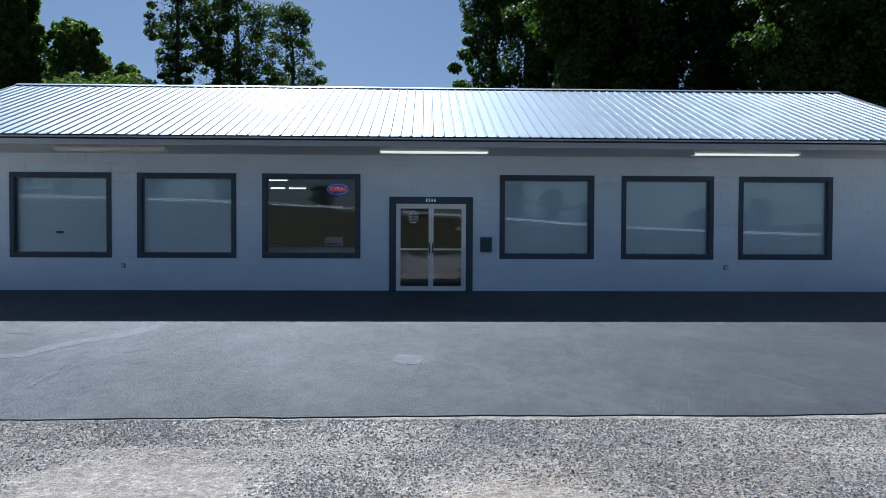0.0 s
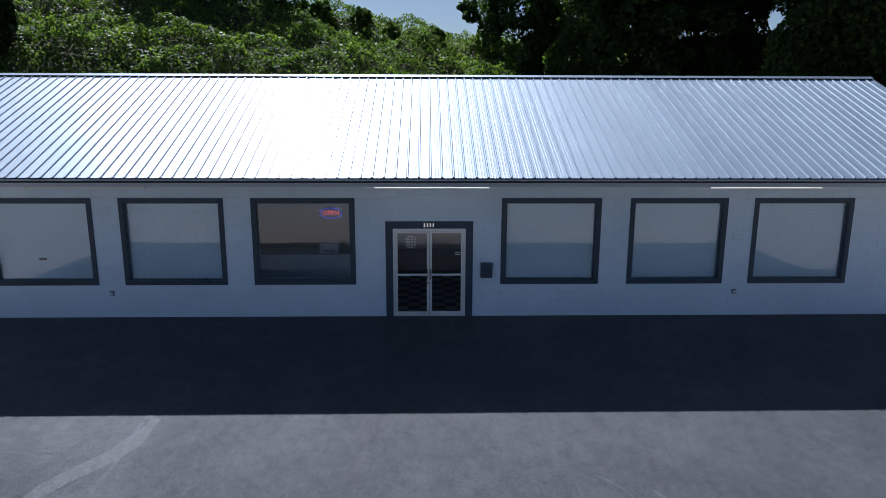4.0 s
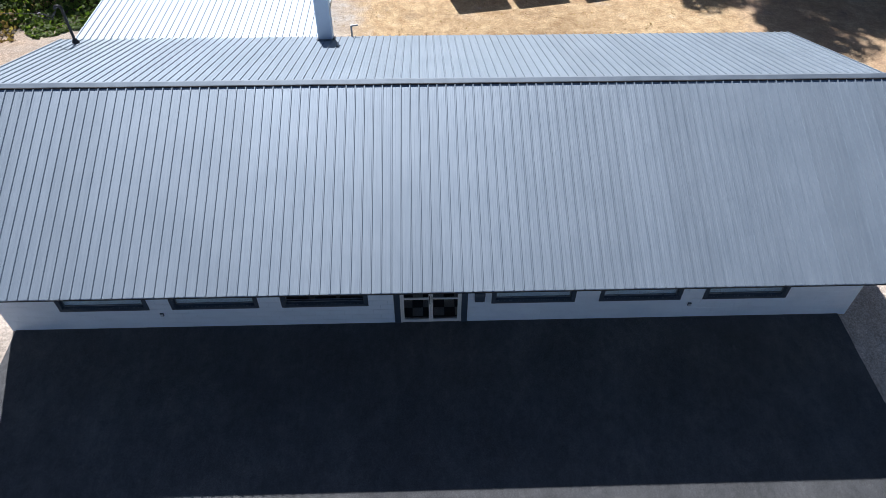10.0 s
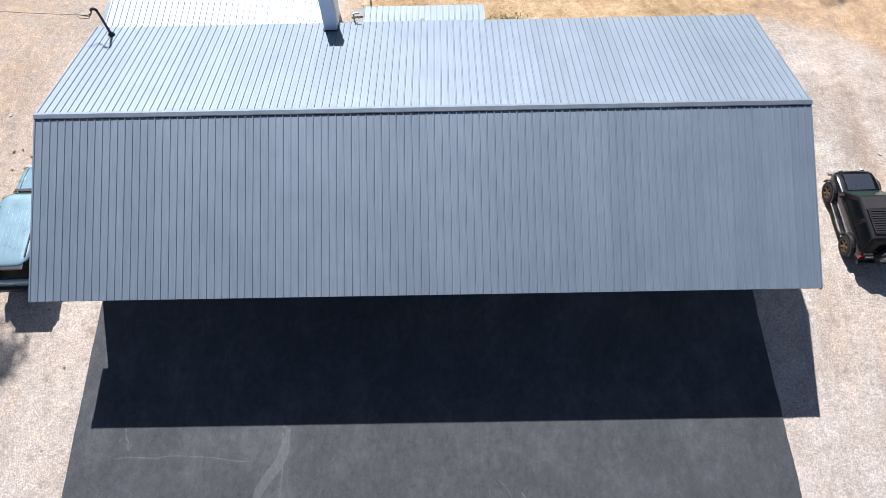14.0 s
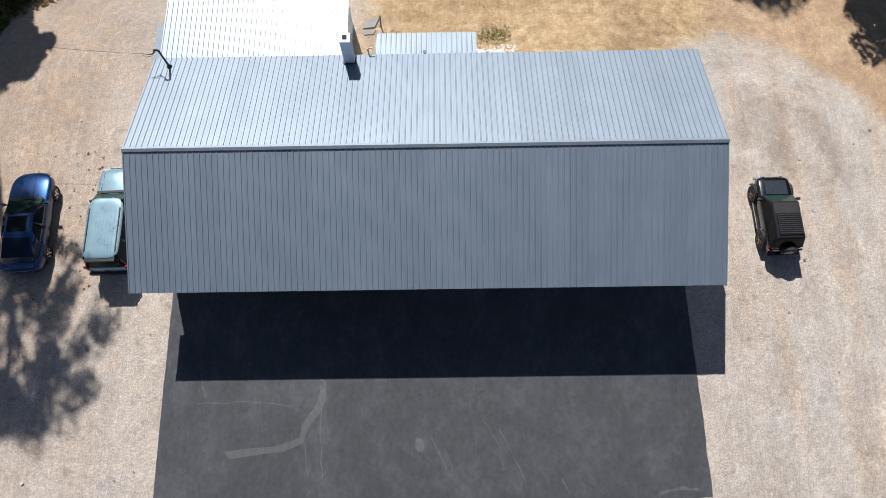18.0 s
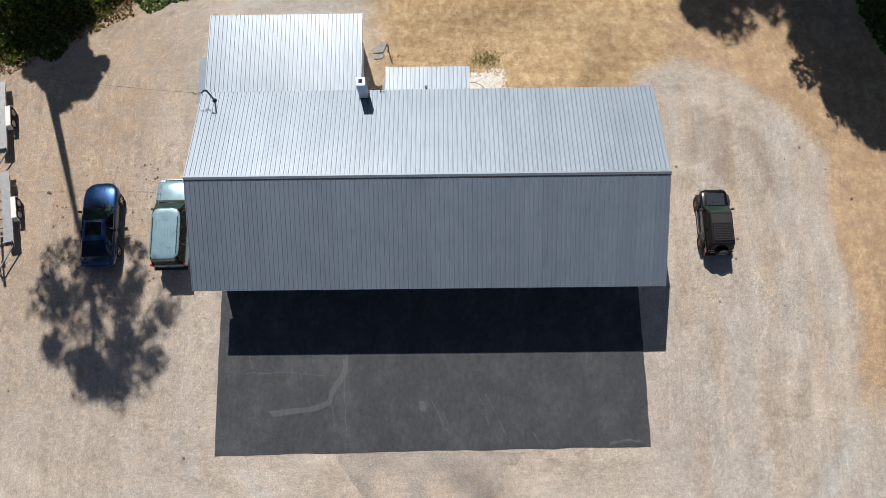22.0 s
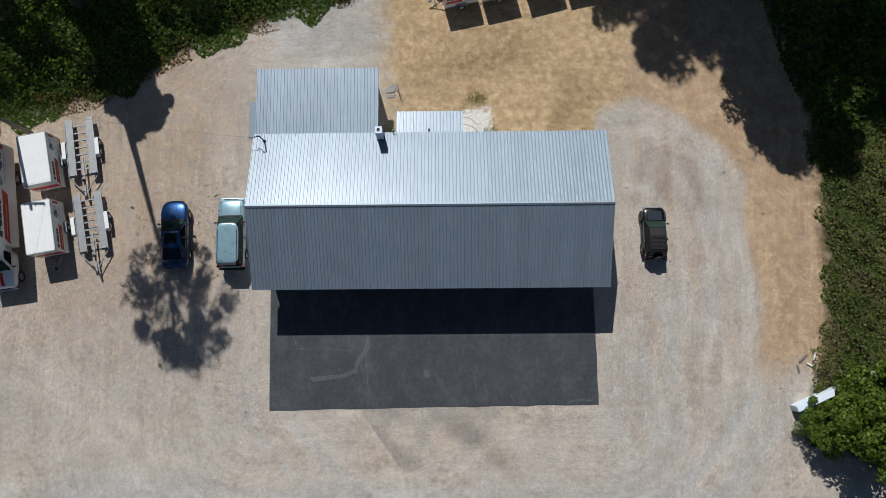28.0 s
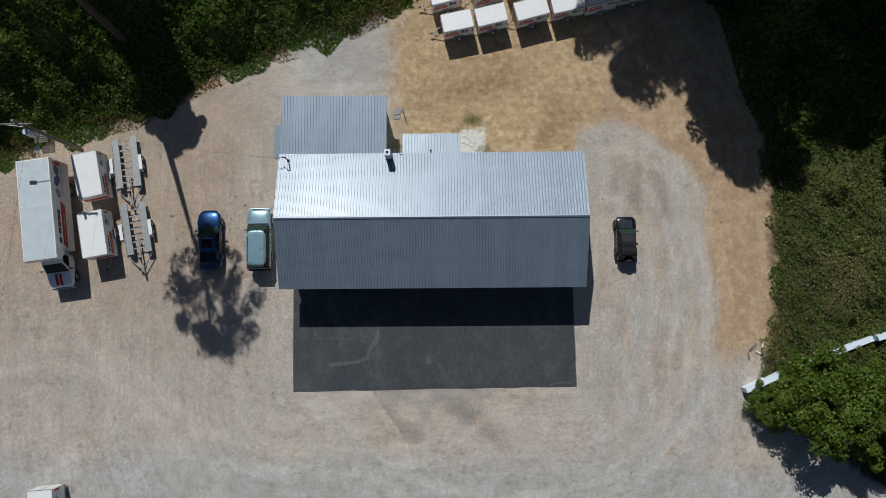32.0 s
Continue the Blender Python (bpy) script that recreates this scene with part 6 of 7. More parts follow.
def dry_brush():
    rnd = np.random.RandomState(31)
    n = 6500
    x = rnd.uniform(-37, 2, n)
    y = wood_edge(x) - 0.5 + rnd.uniform(-0.7, 1.4, n)
    keep = bumps(x, y, 0.6, 1.5) > -0.1
    x, y = x[keep], y[keep]
    z = height(x, y) + rnd.uniform(0, 0.9, len(x)) * smoothstep(-1, 1, y - wood_edge(x) + 0.6) * np.where(x > -8, 1.0, 0.4)
    tagged(leaf_mesh("dry_brush", np.stack([x, y, z], 1), rnd.randn(len(x), 3) * [1, 1, 0.3], rnd.uniform(0.07, 0.2, len(x)), M["straw"], 32), "tan dry brush along the foot of the bank", "brush", kind="stuff")
    n = 2600
    x, y = rnd.uniform(-6, 13.5, n), rnd.uniform(9.5, 21, n)
    keep = (bumps(x, y, 0.8, 4.4) > -0.2) & ~((x < -3.0) & (y < 14.2)) & ~((x < 2.9) & (y < 11))
    x, y = x[keep], y[keep]
    tagged(leaf_mesh("grass_tufts", np.stack([x, y, height(x, y) + 0.03], 1), np.tile([0, 0, 1.0], (len(x), 1)), rnd.uniform(0.03, 0.085, len(x)), M["straw"], 33), "thin dry grass tufts behind the shop", "grass", kind="stuff")


dry_brush()


def litter():
    rnd = np.random.RandomState(51)
    n = 170
    x, y = rnd.uniform(-22, -12.4, n), rnd.normal(2.5, 2.6, n)
    ok = ~((np.abs(x + 18.5) < 1.2) & (np.abs(y - 2.4) < 2.6)) & ~((np.abs(x + 14.3) < 1.2) & (np.abs(y - 2.4) < 2.8))
    x, y = x[ok], y[ok]
    tagged(leaf_mesh("fallen_leaves", np.stack([x, y, height(x, y) + 0.03], 1), np.tile([0, 0, 1.0], (len(x), 1)), rnd.uniform(0.06, 0.17, len(x)), M["straw"], 52), "dry fallen leaves on the gravel by the parked cars", "leaves", kind="stuff")
    c = np.array([(3.3, 12.5), (3.8, 12.7), (4.5, 10.0), (-2.9, 10.2), (11.8, 9.3), (6.5, 9.3)])
    k = rnd.randint(0, len(c), 1700)
    x, y = c[k, 0] + rnd.randn(1700) * 0.42, c[k, 1] + rnd.randn(1700) * 0.26
    ok = (y > 9.0) | (x < -12.6)
    x, y = x[ok], y[ok]
    tagged(leaf_mesh("weed_tufts", np.stack([x, y, height(x, y) + 0.02 + rnd.uniform(0, 0.1, len(x))], 1), np.tile([0, 0, 1.0], (len(x), 1)), rnd.uniform(0.03, 0.075, len(x)), M["weeds"], 53), "small green weeds in the bare ground", "weeds", kind="stuff")


litter()


# ---- trees ----
def make_tree(name, label, m, tall, crown0, radius, leaves, seed, vines=0.0, leaf=(0.28, 0.5), droop=0.0, material=None, trunk_r=0.3, clumps=46):
    """A tapered, slightly bent trunk, limbs to each clump, and a crown of leaf clumps with gaps; vines hang from crown to ground."""
    rnd = np.random.RandomState(seed)
    t = tagged(empty(name, m), label, "tree")
    material = material or M["leaf_tree"]
    knots = [Vector((0.35 * math.sin(0.5 * i + seed) * i / 6, 0.3 * math.cos(0.8 * i + seed) * i / 6, -0.4 + (tall * 0.93 + 0.4) * i / 7)) for i in range(8)]
    bm = bmesh.new()
    for i in range(7):
        add_tube(bm, knots[i], knots[i + 1], trunk_r * (1 - 0.125 * i), trunk_r * (1 - 0.125 * (i + 1)), n=9, caps=False)
    part("trunk", bm, M["bark"], t)

    def on_trunk(z):
        f = max(0.0, min(6.999, (z + 0.4) / (tall * 0.93 + 0.4) * 7))
        return knots[int(f)].lerp(knots[int(f) + 1], f - int(f))

    cen, rad = [], []
    for k in range(clumps):
        u = rnd.rand()
        z = crown0 + (tall - crown0) * u
        prof = math.sin(math.pi * min(1.0, 0.16 + 0.80 * u)) ** 0.7
        a, r = rnd.uniform(0, 2 * math.pi), radius * prof * math.sqrt(rnd.uniform(0.05, 1.0))
        cen.append((r * math.cos(a), r * math.sin(a), z))
        rad.append(rnd.uniform(0.14, 0.30) * radius)
    cen, rad = np.array(cen), np.array(rad)
    for k in range(0, clumps, 3):
        c = Vector(cen[k])
        root = on_trunk(max(crown0 * 0.7, c.z - 0.55 * math.hypot(c.x, c.y) - 0.3))
        mid = root.lerp(c, 0.5) + Vector((0, 0, 0.25))
        limb = add_tube(bmesh.new(), root, mid, trunk_r * 0.28, trunk_r * 0.16, n=6, caps=False)
        part("limb", add_tube(limb, mid, c, trunk_r * 0.16, 0.02, n=6, caps=False), M["bark"], t)
    pick = rnd.randint(0, clumps, leaves)
    d = rnd.randn(leaves, 3)
    d /= np.linalg.norm(d, axis=1, keepdims=True)
    p = cen[pick] + d * (rad[pick] * rnd.uniform(0.35, 1.0, leaves) ** 0.6)[:, None] * [1, 1, 0.72]
    nrm = d + [0, 0, 0.7]
    if vines:
        k = int(leaves * vines)
        z = rnd.uniform(0.2, tall * 0.9, k)
        a = rnd.uniform(0, 2 * math.pi, k)
        r = radius * (0.34 + 0.30 * np.sin(a * 3 + seed) * np.sin(z * 0.6 + seed)) * (0.55 + 0.75 * np.sin(np.pi * np.clip(z / tall, 0, 1)) ** 0.5) + rnd.uniform(-0.25, 0.25, k)
        p = np.concatenate([p, np.stack([r * np.cos(a), r * np.sin(a), z], 1)])
        nrm = np.concatenate([nrm, np.stack([np.cos(a), np.sin(a), np.full(k, 0.5)], 1)])
    leaf_mesh("crown", p, nrm, rnd.uniform(*leaf, len(p)), material, seed + 1, t)
    return t


def at(x, y, rz=0.0, s=1.0):
    return pose(x, y, float(height(x, y)) - 0.1, 0, 0, rz) @ Matrix.Diagonal((s, s, s, 1))


def grove():
    dark = "tall dark broadleaf tree hung with vines"
    a = make_tree("tree", dark, at(6.9, 57.0), 24, 3.0, 4.3, 12000, 1, 1.1, leaf=(0.2, 0.4))
    b = make_tree("tree", dark, at(12.6, 38.5), 23.5, 13.5, 4.8, 13000, 2, 1.0, leaf=(0.2, 0.4), clumps=60)
    c = make_tree("tree", dark, at(17.6, 38.0), 25.5, 4.0, 5.2, 14000, 3, 0.8, leaf=(0.2, 0.42), clumps=60)
    far = make_tree("tree", dark, at(39, 33), 24.5, 4.0, 4.9, 2800, 5, 0.7, leaf=(0.5, 0.95), clumps=34)
    spots = [(a, 22.5, 37.5, 40, 1.05), (b, 28, 36, 120, 1.0), (c, 33.5, 35.0, 200, 1.0), (far, 44.5, 30, 10, 1.0), (c, 37.5, 27.5, 300, 0.82), (b, 41.5, 21.5, 200, 0.92), (a, 38.0, 16.5, 140, 0.85),
             (a, 10.4, 48, 75, 1.0), (c, 14.5, 44, 150, 1.0), (far, 14.0, 56, 10, 1.1), (far, 22.0, 54, 190, 1.1), (far, 20, 45, 250, 1.1), (far, 26.5, 44, 330, 1.0), (far, 33, 43, 30, 1.05), (far, 40.0, 42, 0, 1.1), (far, 47, 38, 90, 1.0), (far, 50, 24, 60, 1.0), (far, 47.5, 13.5, 250, 0.95), (far, 45.0, 6.0, 20, 0.9), (far, 51, -2, 100, 0.9),
             (b, 22.4, 24.4, 75, 0.9), (a, 25.0, 23.6, 210, 0.92), (a, 39.0, 10.0, 300, 0.8), (b, 41.0, 12.0, 20, 0.9), (c, 43.0, 3.0, 70, 0.8)]
    for src, x, y, rz, s in spots:
        k = copy_thing(src, at(x, y, rz, 1.0))
        s *= 0.9 if y < 40 else 1.0
        k.scale = (s, s, s)
    # the left-hand wood
    v = make_tree("tree", "tall tree wrapped in vines above the bank", at(-25.1, 24.8), 9.0, 1.0, 2.6, 8000, 7, 1.6, droop=1.0)
    lone = make_tree("tree", "tall slim tree with a high open crown", at(-25.2, 18.9) @ pose(0, 0, 0, 0, 2.5, 0), 26.0, 18.0, 3.7, 7800, 8, 0.0, clumps=80, trunk_r=0.36, leaf=(0.14, 0.3))
    for src, x, y, rz, s in ((v, -38.5, 38, 60, 1.0), (v, -46, 38, 160, 1.05), (v, -54, 37, 220, 1.1), (far, -60, 42, 50, 0.9)):
        k = copy_thing(src, at(x, y, rz))
        k.scale = (s, s, s)
    # trees along the crest, against the sky
    p = make_tree("tree", "slender broadleaf tree on the crest of the bank", at(-24.5, 51), 15.5, 1.4, 3.0, 12000, 12, 0.3, clumps=70, leaf=(0.13, 0.27))
    q = make_tree("tree", "spreading broadleaf tree on the crest of the bank", at(-18.6, 51), 12.8, 1.0, 4.3, 13000, 13, 0.25, clumps=66, leaf=(0.13, 0.27))
    low = make_tree("tree", "low leafy tree on the crest of the bank", at(-32.6, 47), 5.0, 0.5, 2.6, 3000, 14, 0.4, clumps=30, material=M["leaf_kudzu"])
    for src, x, y, rz, s in ((q, -13.4, 51.5, 90, 0.85), (p, -21.2, 53.5, 140, 0.85), (low, -27.5, 47, 40, 0.55), (low, -30.2, 47.5, 120, 0.6), (low, -36.5, 45, 120, 1.2), (low, -9.5, 50, 200, 0.5), (low, -3.0, 50, 80, 0.45), (low, -6.0, 51, 10, 0.4), (low, 0.5, 49, 310, 0.5)):
        k = copy_thing(src, at(x, y, rz))
        k.scale = (s, s, s)
    # the near tree with broad bright leaves at the corner of the yard
    bush = make_tree("tree", "low broad tree with bright green lobed leaves beside the yard", at(30.9, -10.9), 6.2, 1.2, 4.3, 17000, 17, 0.12, leaf=(0.12, 0.27), material=M["leaf_bush"], clumps=54)
    k = copy_thing(bush, at(38.0, -12.6, 130))
    k.scale = (1.1, 1.1, 1.0)
    for x, y, rz, s in ((37.0, -10.2, 60, 0.7), (27.6, -11.4, 200, 0.5), (29.6, -8.6, 20, 0.36), (34.6, -12.0, 300, 0.9)):
        k = copy_thing(bush, at(x, y, rz))
        k.scale = (s, s, s)
    # the wooded rise across the road
    for i in range(26):
        x = -110 + i * 8.6 + 2.5 * math.sin(i * 2.3)
        k = copy_thing(far, at(x, -84 - 7 * math.sin(i * 1.7), i * 47.0))
        k.scale = (0.5, 0.5, 0.2 + 0.05 * math.sin(i))


grove()


# ---- poles, wires, road ----
def wire(name, a, b, sag, r, parent):
    bm = bmesh.new()
    a, b = Vector(a), Vector(b)
    pts = [a.lerp(b, i / 12) - Vector((0, 0, sag * 4 * (i / 12) * (1 - i / 12))) for i in range(13)]
    for p, q in zip(pts, pts[1:]):
        add_tube(bm, p, q, r, n=5, caps=False)
    return part(name, bm, M["black"], parent)


def utility_pole():
    u = tagged(empty("utility_pole"), "weathered wooden utility pole with a grey transformer", "utility pole")
    x, y = -29.9, 10.3
    part("pole", tube((x, y, -0.3), (x, y, 9.4), 0.16, 0.11, n=12), M["wood"], u)
    part("crossarm", box(x - 1.1, x + 1.1, y - 0.16, y - 0.06, 8.75, 8.88, 0.01), M["wood"], u)
    part("transformer", tube((x + 0.0, y - 0.42, 6.9), (x + 0.0, y - 0.42, 7.75), 0.24, n=16), M["fascia"], u, "pale grey transformer can")
    part("transformer_lid", tube((x, y - 0.42, 7.75), (x, y - 0.42, 7.82), 0.26, 0.2, n=16), M["fascia"], u)
    part("lamp_arm", tube((x, y, 7.4), (x - 2.6, y + 0.2, 8.0), 0.03, n=8), M["steel"], u)
    part("lamp_head", box(x - 3.1, x - 2.5, y + 0.08, y + 0.32, 7.95, 8.1, 0.05), M["steel"], u)
    part("lamp_arm", tube((x, y, 6.2), (x + 0.2, y - 1.3, 6.6), 0.03, n=8), M["steel"], u)
    part("lamp_head", tube((x + 0.2, y - 1.3, 6.62), (x + 0.25, y - 1.75, 6.55), 0.16, 0.09, n=12), M["fascia"], u)
    for dx in (-1.0, -0.4, 0.4, 1.0):
        part("insulator", tube((x + dx, y - 0.11, 8.88), (x + dx, y - 0.11, 9.02), 0.04, 0.03, n=8), M["fascia"], u)
    s = tagged(empty("service_drop"), "black power cable from the pole to the roof mast", "cable")
    wire("cable", (x + 0.1, y, 7.3), (-11.98, 8.3, 5.15), 0.8, 0.007, s)
    w2 = tagged(empty("power_lines"), "thin overhead power lines along the road", "cable")
    for dx in (-1.0, 1.0):
        wire("line", (x + dx, y - 0.11, 9.02), (x + 3.4 * dx - 9, -48, 10.5), 0.7, 0.007, w2)


utility_pole()


def pallet():
    p = tagged(empty("pallet", pose(-33.0, 11.3, float(height(-33.0, 11.3)) + 0.62, 3, 0, 8)), "weathered wooden pallet lying in the growth", "pallet")
    for i in range(6):
        part("slat", box(-0.55, 0.55, -0.5 + 0.18 * i, -0.4 + 0.18 * i, 0.1, 0.12), M["wood"], p)
    for xx in (-0.5, 0, 0.5):
        part("bearer", box(xx - 0.04, xx + 0.04, -0.5, 0.5, 0.0, 0.1), M["wood"], p)


pallet()


def white_wall():
    """The low white wall that runs off into the growth at the corner of the yard."""
    w = tagged(empty("low_wall"), "low white painted wall half buried in leaves at the yard corner", "wall")
    pts = [(25.6, -10.3), (29.0, -8.85), (32.4, -7.4), (35.9, -6.1), (39.4, -4.9)]
    for (x0, y0), (x1, y1) in zip(pts, pts[1:]):
        d, a = math.hypot(x1 - x0, y1 - y0), math.atan2(y1 - y0, x1 - x0)
        z = float(height(x0, y0))
        ob = part("wall_section", box(0, d, -0.22, 0.22, -0.4, 0.95, 0.03), M["block"], w)
        ob.matrix_basis = Matrix.Translation((x0, y0, z)) @ Matrix.Rotation(a, 4, "Z")
    for i, (x, y, rz, l) in enumerate(((26.6, -6.8, 40, 0.8), (27.1, -7.3, -30, 0.6), (26.2, -7.5, 100, 0.5), (27.4, -6.6, 75, 0.7))):
        b = tagged(empty("scrap_board", pose(x, y, float(height(x, y)) + 0.08, 0, 4, rz)), "broken pale board lying in the dirt", "board", "scrap boards")
        part("board", box(-l / 2, l / 2, -0.06, 0.06, 0, 0.03, 0.005), M["white"] if i % 2 else M["wood"], b)


white_wall()


def rubble_and_stones():
    """Loose stones: a white lime heap behind the lean-to, and gravel before the apron."""
    rnd = np.random.RandomState(41)
    cube = np.array([(-1, -1, -1), (1, -1, -1), (1, 1, -1), (-1, 1, -1), (-1, -1, 1), (1, -1, 1), (1, 1, 1), (-1, 1, 1)], float) * 0.5
    fs = np.array([(4, 5, 6, 7), (0, 1, 5, 4), (1, 2, 6, 5), (2, 3, 7, 6), (3, 0, 4, 7)])

    def stones(name, x, y, size, material, label):
        n = len(x)
        v = cube[None] * size[:, None, None] * rnd.uniform(0.6, 1.3, (n, 8, 3)) * [1, 1, 0.5]
        a = rnd.uniform(0, 6.3, n)
        c, s = np.cos(a)[:, None], np.sin(a)[:, None]
        v = np.stack([v[..., 0] * c - v[..., 1] * s, v[..., 0] * s + v[..., 1] * c, v[..., 2]], -1)
        v = v + np.stack([x, y, height(x, y) + size * 0.1 + 0.004], -1)[:, None]
        f = (fs[None] + 8 * np.arange(n)[:, None, None]).reshape(-1, 4)
        tagged(from_np(name, v.reshape(-1, 3), f, material), label, "stones", kind="stuff")

    grey = blank("loose_gravel", 0.9, 0.0, 0.3)
    geo = grey[1].nodes.new("ShaderNodeNewGeometry")
    grey[1].links.new(ramp(grey[1], geo.outputs["Random Per Island"], [(0.0, (0.13, 0.12, 0.115)), (0.5, (0.30, 0.285, 0.27)), (0.88, (0.48, 0.46, 0.43)), (1.0, (0.68, 0.67, 0.64))]), grey[2].inputs["Base Color"])
    n = 250000
    x, y = rnd.uniform(-7.5, 7.5, n), -10.2 - 4.4 * rnd.uniform(0, 1, n) ** 1.15
    patchy = 0.5 + 0.28 * bumps(x, y, 1.7, 3.0) + 0.2 * bumps(x, y, 4.6, 6.0)
    inner = (np.abs(x) < 0.72 * (y + 17.0) + 0.3) & (rnd.rand(n) < np.clip(patchy, 0.42, 1.0))
    x, y = x[inner], y[inner]
    n = len(x)
    size = rnd.uniform(0.007, 0.019, n) * (1 + 0.9 * (rnd.rand(n) > 0.985))
    # each stone a skewed five-cornered chip
    base = np.array([(-0.5, -0.5, 0), (0.5, -0.5, 0), (0.5, 0.5, 0), (-0.5, 0.5, 0), (0, 0, 0.42)])
    v = base[None] * size[:, None, None] * rnd.uniform(0.55, 1.35, (n, 5, 3)) + np.concatenate([np.zeros((n, 4, 3)), rnd.uniform(-0.3, 0.3, (n, 1, 3)) * [1, 1, 0]], 1) * size[:, None, None]
    turn = rnd.uniform(0, 6.3, n)
    c, q = np.cos(turn)[:, None], np.sin(turn)[:, None]
    v = np.stack([v[..., 0] * c - v[..., 1] * q, v[..., 0] * q + v[..., 1] * c, v[..., 2]], -1) + np.stack([x, y, height(x, y) + 0.004], -1)[:, None]
    f = (np.array([(0, 1, 4), (1, 2, 4), (2, 3, 4), (3, 0, 4)])[None] + 5 * np.arange(n)[:, None, None]).reshape(-1, 3)
    tagged(from_np("gravel_stones", v.reshape(-1, 3), f, grey[0]), "loose grey and tan gravel before the asphalt", "stones", kind="stuff")
    lime = mat("lime", (0.68, 0.65, 0.59), 0.9, vary=0.3, scale=5, fine=24)
    # ragged spill: a core and many small overlapping flakes that thin out at its rim
    bm = bmesh.new()
    n = 1900
    fx, fy = rnd.uniform(2.4, 4.75, n), rnd.uniform(9.7, 12.0, n)
    edge = np.minimum(4.62 - fx, 11.72 + 0.22 * bumps(fx, fy, 3.0, 2.0) + 0.12 * (fx - 3.6) - fy)
    for i in np.nonzero(edge > rnd.uniform(-0.25, 0.3, n))[0]:
        r = rnd.uniform(0.03, 0.11) * (1.0 if edge[i] > 0.15 else 0.6)
        turn = rnd.uniform(0, 6.3)
        corners = []
        for j in range(9):
            d = r * rnd.uniform(0.6, 1.25)
            px, py = fx[i] + d * math.cos(turn + j * 0.698), fy[i] + 0.8 * d * math.sin(turn + j * 0.698)
            corners.append(bm.verts.new((px, py, float(height(px, py)) + 0.008 + 0.000008 * i)))
        bm.faces.new(corners)
    patch = part("lime_patch", bm, lime)
    tagged(patch, "spilled white lime on the dry ground behind the lean-to", "lime", kind="stuff")
    n = 260
    x, y = rnd.uniform(2.65, 4.6, n), rnd.uniform(9.8, 11.7, n)
    ok = rnd.rand(n) < 0.9
    stones("lime_rubble", x[ok], y[ok], rnd.uniform(0.02, 0.06, ok.sum()), lime, "heap of white rubble behind the lean-to")
    n = 150
    x, y = rnd.uniform(-30, 27, n), rnd.uniform(-20, 9, n)
    ok = ~((x > -12.5) & (x < 12.8) & (y > -16.8))
    stones("scattered_stones", x[ok], y[ok], rnd.uniform(0.05, 0.14, ok.sum()), grey[0], "single stones scattered over the yard")


rubble_and_stones()


def hoses():
    for bend, rise in ((0.42, 11.0), (0.18, 10.55)):
        h = tagged(empty("garden_hose"), "thin dark hose lying over the white lime", "hose")
        pts = [(2.3 + 1.35 * k / 9, rise + bend * math.sin(math.pi * k / 9) * 0.5 - 0.55 * (k / 9) ** 2) for k in range(10)]
        bm = bmesh.new()
        for (xa, ya), (xb, yb) in zip(pts, pts[1:]):
            add_tube(bm, (xa, ya, float(height(xa, ya)) + 0.024), (xb, yb, float(height(xb, yb)) + 0.024), 0.016, 0.016, 6)
        part("hose", bm, M["black"], h)


hoses()


def broken_slab():
    """A cracked concrete slab and a short post in the grass beside the annex."""
    b = tagged(empty("broken_slab"), "cracked grey concrete slab lying in the dry grass", "slab")
    part("slab", prism([(-3.25, 13.1), (-2.65, 13.15), (-2.4, 13.75), (-2.85, 13.65), (-3.3, 13.4)], "z", 0.0, 0.07), M["concrete"], b)
    part("slab_chip", prism([(-3.2, 12.7), (-2.7, 12.75), (-2.6, 13.0), (-3.15, 12.98)], "z", 0.0, 0.05), M["concrete"], b)
    p = tagged(empty("fence_post"), "short grey post standing in the dry grass", "post")
    part("post", tube((-2.32, 13.2, -0.1), (-2.3, 13.22, 0.9), 0.04, 0.035, n=8), M["wood"], p)


broken_slab()




def ribbon(name, section, material, parent, x0=-160.0, x1=160.0, step=4.0):
    """A cross-section of (y, height over the road) drawn along x, following the fall of the road."""
    xs = np.arange(x0, x1 + 0.01, step)
    return part(name, loft([[(x, y, float(road_z(x)) + z) for y, z in section] for x in xs]), material, parent)


def road_behind():
    road = tagged(empty("road"), "grey two-lane road with a guardrail before the shop", "road", kind="structure")
    ribbon("surface", [(-41, -0.25), (-31, -0.25), (-31, 0), (-41, 0)], M["road"], road)
    for y in (-31.6, -40.4):
        ribbon("edge_line", [(y - 0.07, 0), (y + 0.07, 0), (y + 0.07, 0.005), (y - 0.07, 0.005)], M["white"], road)
    ribbon("centre_line", [(-36.1, 0), (-35.9, 0), (-35.9, 0.005), (-36.1, 0.005)], M["yellow"], road)
    g = tagged(empty("guardrail"), "galvanised steel guardrail along the far side of the road", "guardrail")
    ribbon("beam", [(y, 0.45 + z) for y, z in ((-43.0, 0.05), (-42.92, 0.09), (-42.98, 0.16), (-42.92, 0.23), (-43.0, 0.30), (-43.03, 0.30), (-42.96, 0.23), (-43.02, 0.16), (-42.96, 0.09), (-43.03, 0.05))], M["alu"], g, -70, 70)
    for i in range(36):
        x = -70 + 4 * i
        z = float(road_z(x))
        part("post", box(x - 0.07, x + 0.07, -43.2, -43.04, z - 0.5, z + 0.75), M["steel"], g)


road_behind()


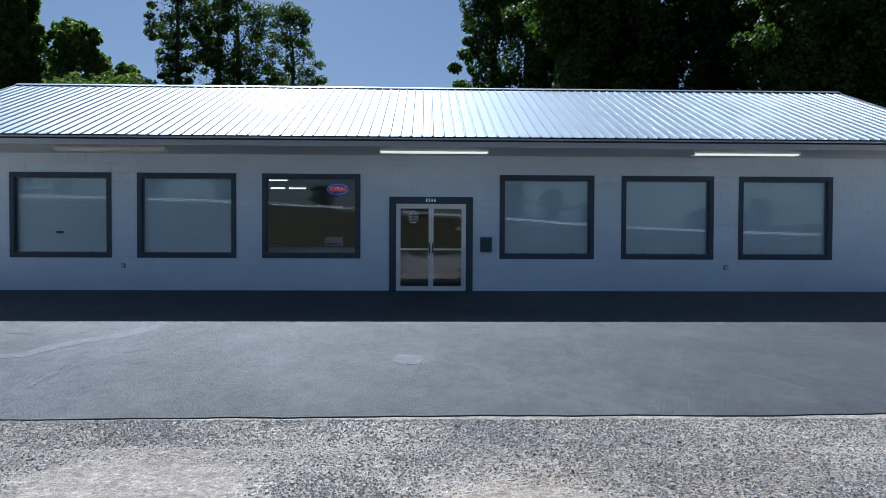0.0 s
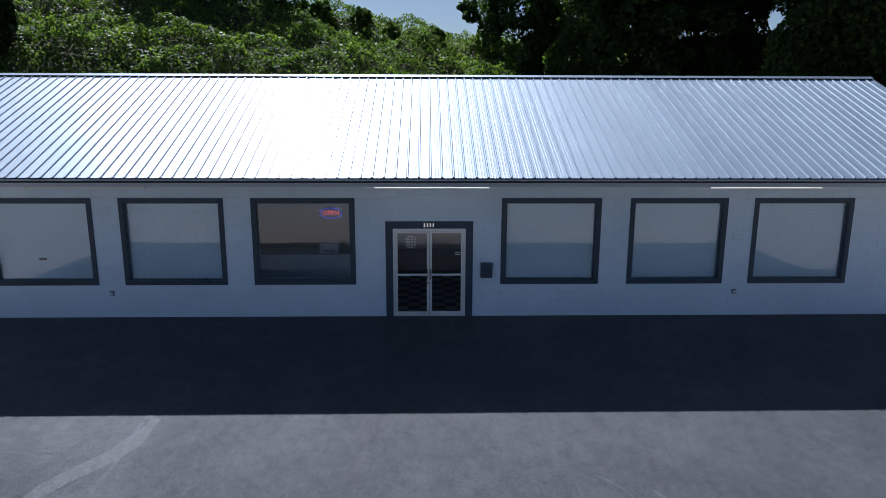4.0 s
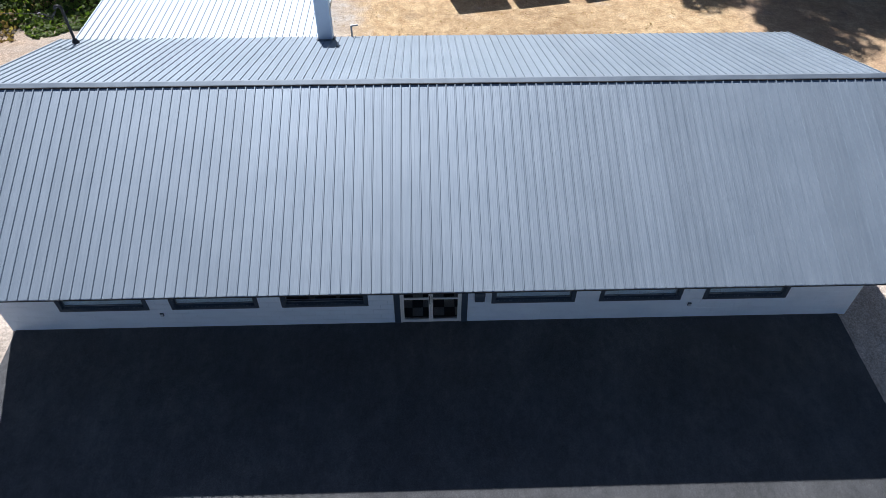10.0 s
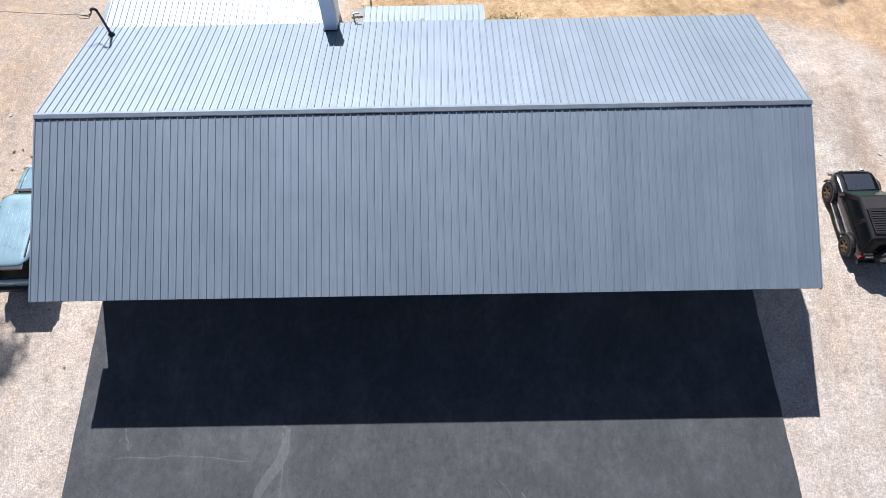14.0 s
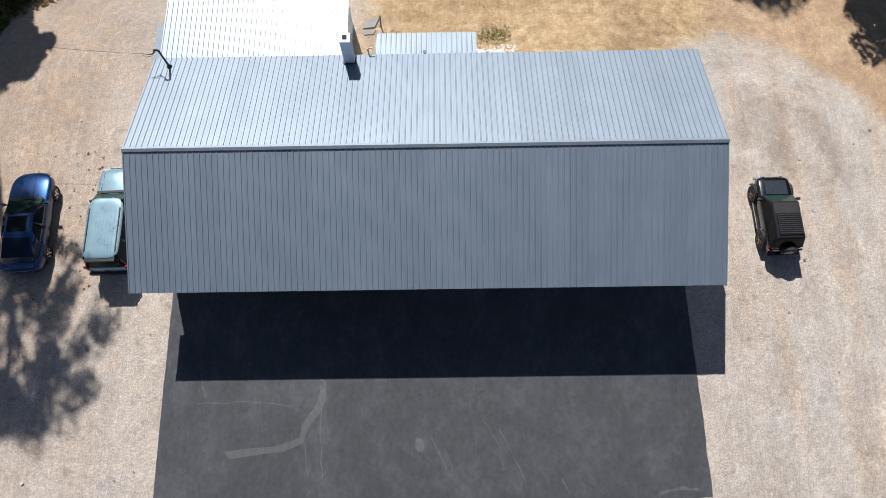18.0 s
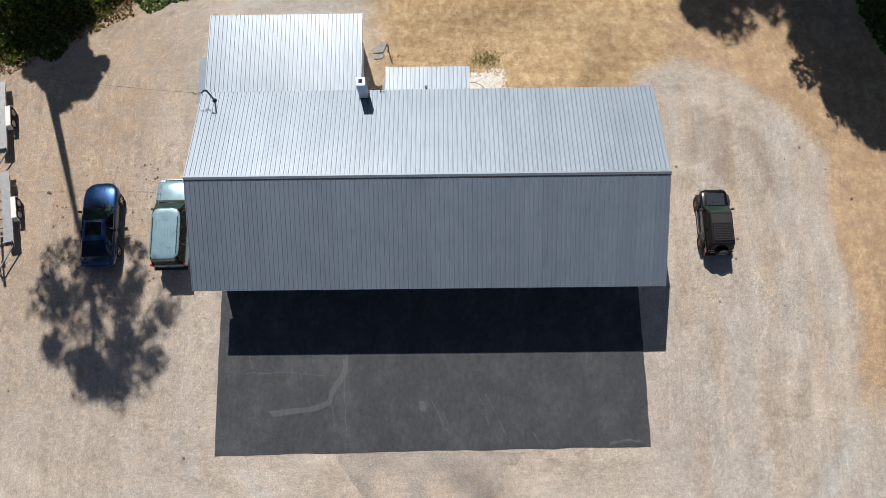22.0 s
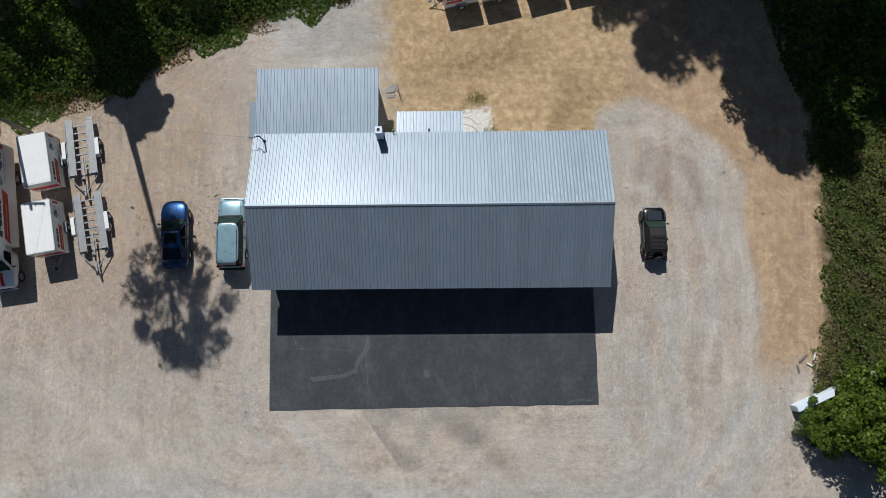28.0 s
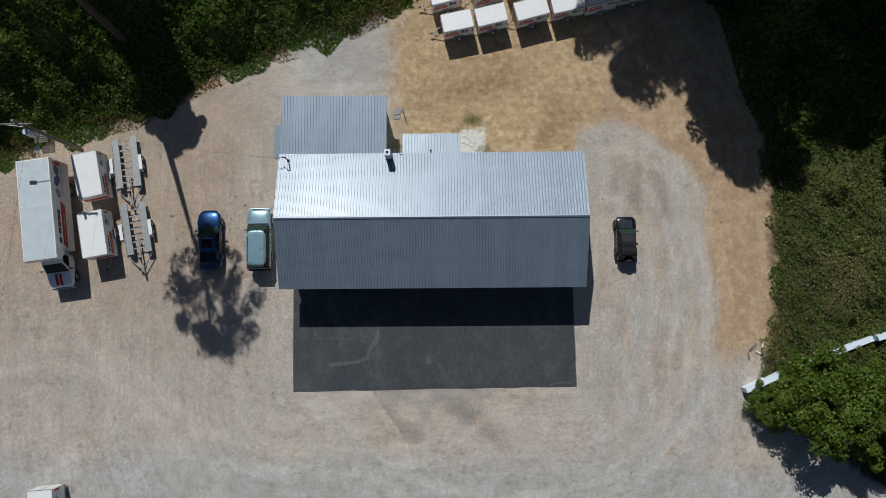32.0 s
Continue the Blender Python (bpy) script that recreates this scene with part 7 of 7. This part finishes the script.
# ---- painted blocks of the front wall ----
def block_courses():
    """Running bond of painted blocks, a little proud of their joints: those nearest the door singly, the rest in one mesh."""
    L, H, J = 0.406, 0.203, 0.008
    shut = [(a - 0.001, b + 0.001, WZ[0], WZ[1]) for a, b in WIN] + [(DOOR[0], DOOR[1], -1, DOOR[2])]
    meshes, rest_v, rest_f, count = {}, [], [], 0

    def slab(x0, x1, z0, z1, d):
        v = [(x0, -0.0005, z0), (x1, -0.0005, z0), (x1, -0.0005, z1), (x0, -0.0005, z1)]
        k = 0.004
        return v + [(x0 + k, -d, z0 + k), (x1 - k, -d, z0 + k), (x1 - k, -d, z1 - k), (x0 + k, -d, z1 - k)], [(4, 5, 6, 7), (0, 1, 5, 4), (1, 2, 6, 5), (2, 3, 7, 6), (3, 0, 4, 7)]

    for r in range(16):
        z0, z1 = 0.01 + r * H, 0.01 + (r + 1) * H - J
        x = X0 + 0.002 - (L / 2 if r % 2 else 0)
        while x < X1 - 0.05:
            a, b = max(x, X0 + 0.002), min(x + L - J, X1 - 0.002)
            x += L
            spans = [(a, b)]
            for s0, s1, t0, t1 in shut:
                if z1 > t0 + 0.03 and z0 < t1 - 0.03:
                    spans = [p for u, w in spans for p in ((u, min(w, s0)), (max(u, s1), w)) if p[1] - p[0] > 0.03]
            for u, w in spans:
                if abs((u + w) / 2) < 6.3 and count < 300 and z0 > 0.2:
                    key = round(w - u, 2)
                    if key not in meshes:
                        v, f = slab(0, w - u, 0, z1 - z0, 0.006)
                        meshes[key] = bpy.data.meshes.new("block")
                        meshes[key].from_pydata(v, [], f)
                        meshes[key].materials.append(M["block"])
                    ob = new("block", meshes[key])
                    ob.parent, ob.location = front_wall, (u, 0, z0)
                    count += 1
                else:
                    v, f = slab(u, w, z0, z1, 0.006)
                    n = len(rest_v)
                    rest_v.extend(v)
                    rest_f.extend([tuple(i + n for i in q) for q in f])
    tagged(from_np("block_course", rest_v, rest_f, M["block"], front_wall), "painted block courses", kind="stuff")


block_courses()
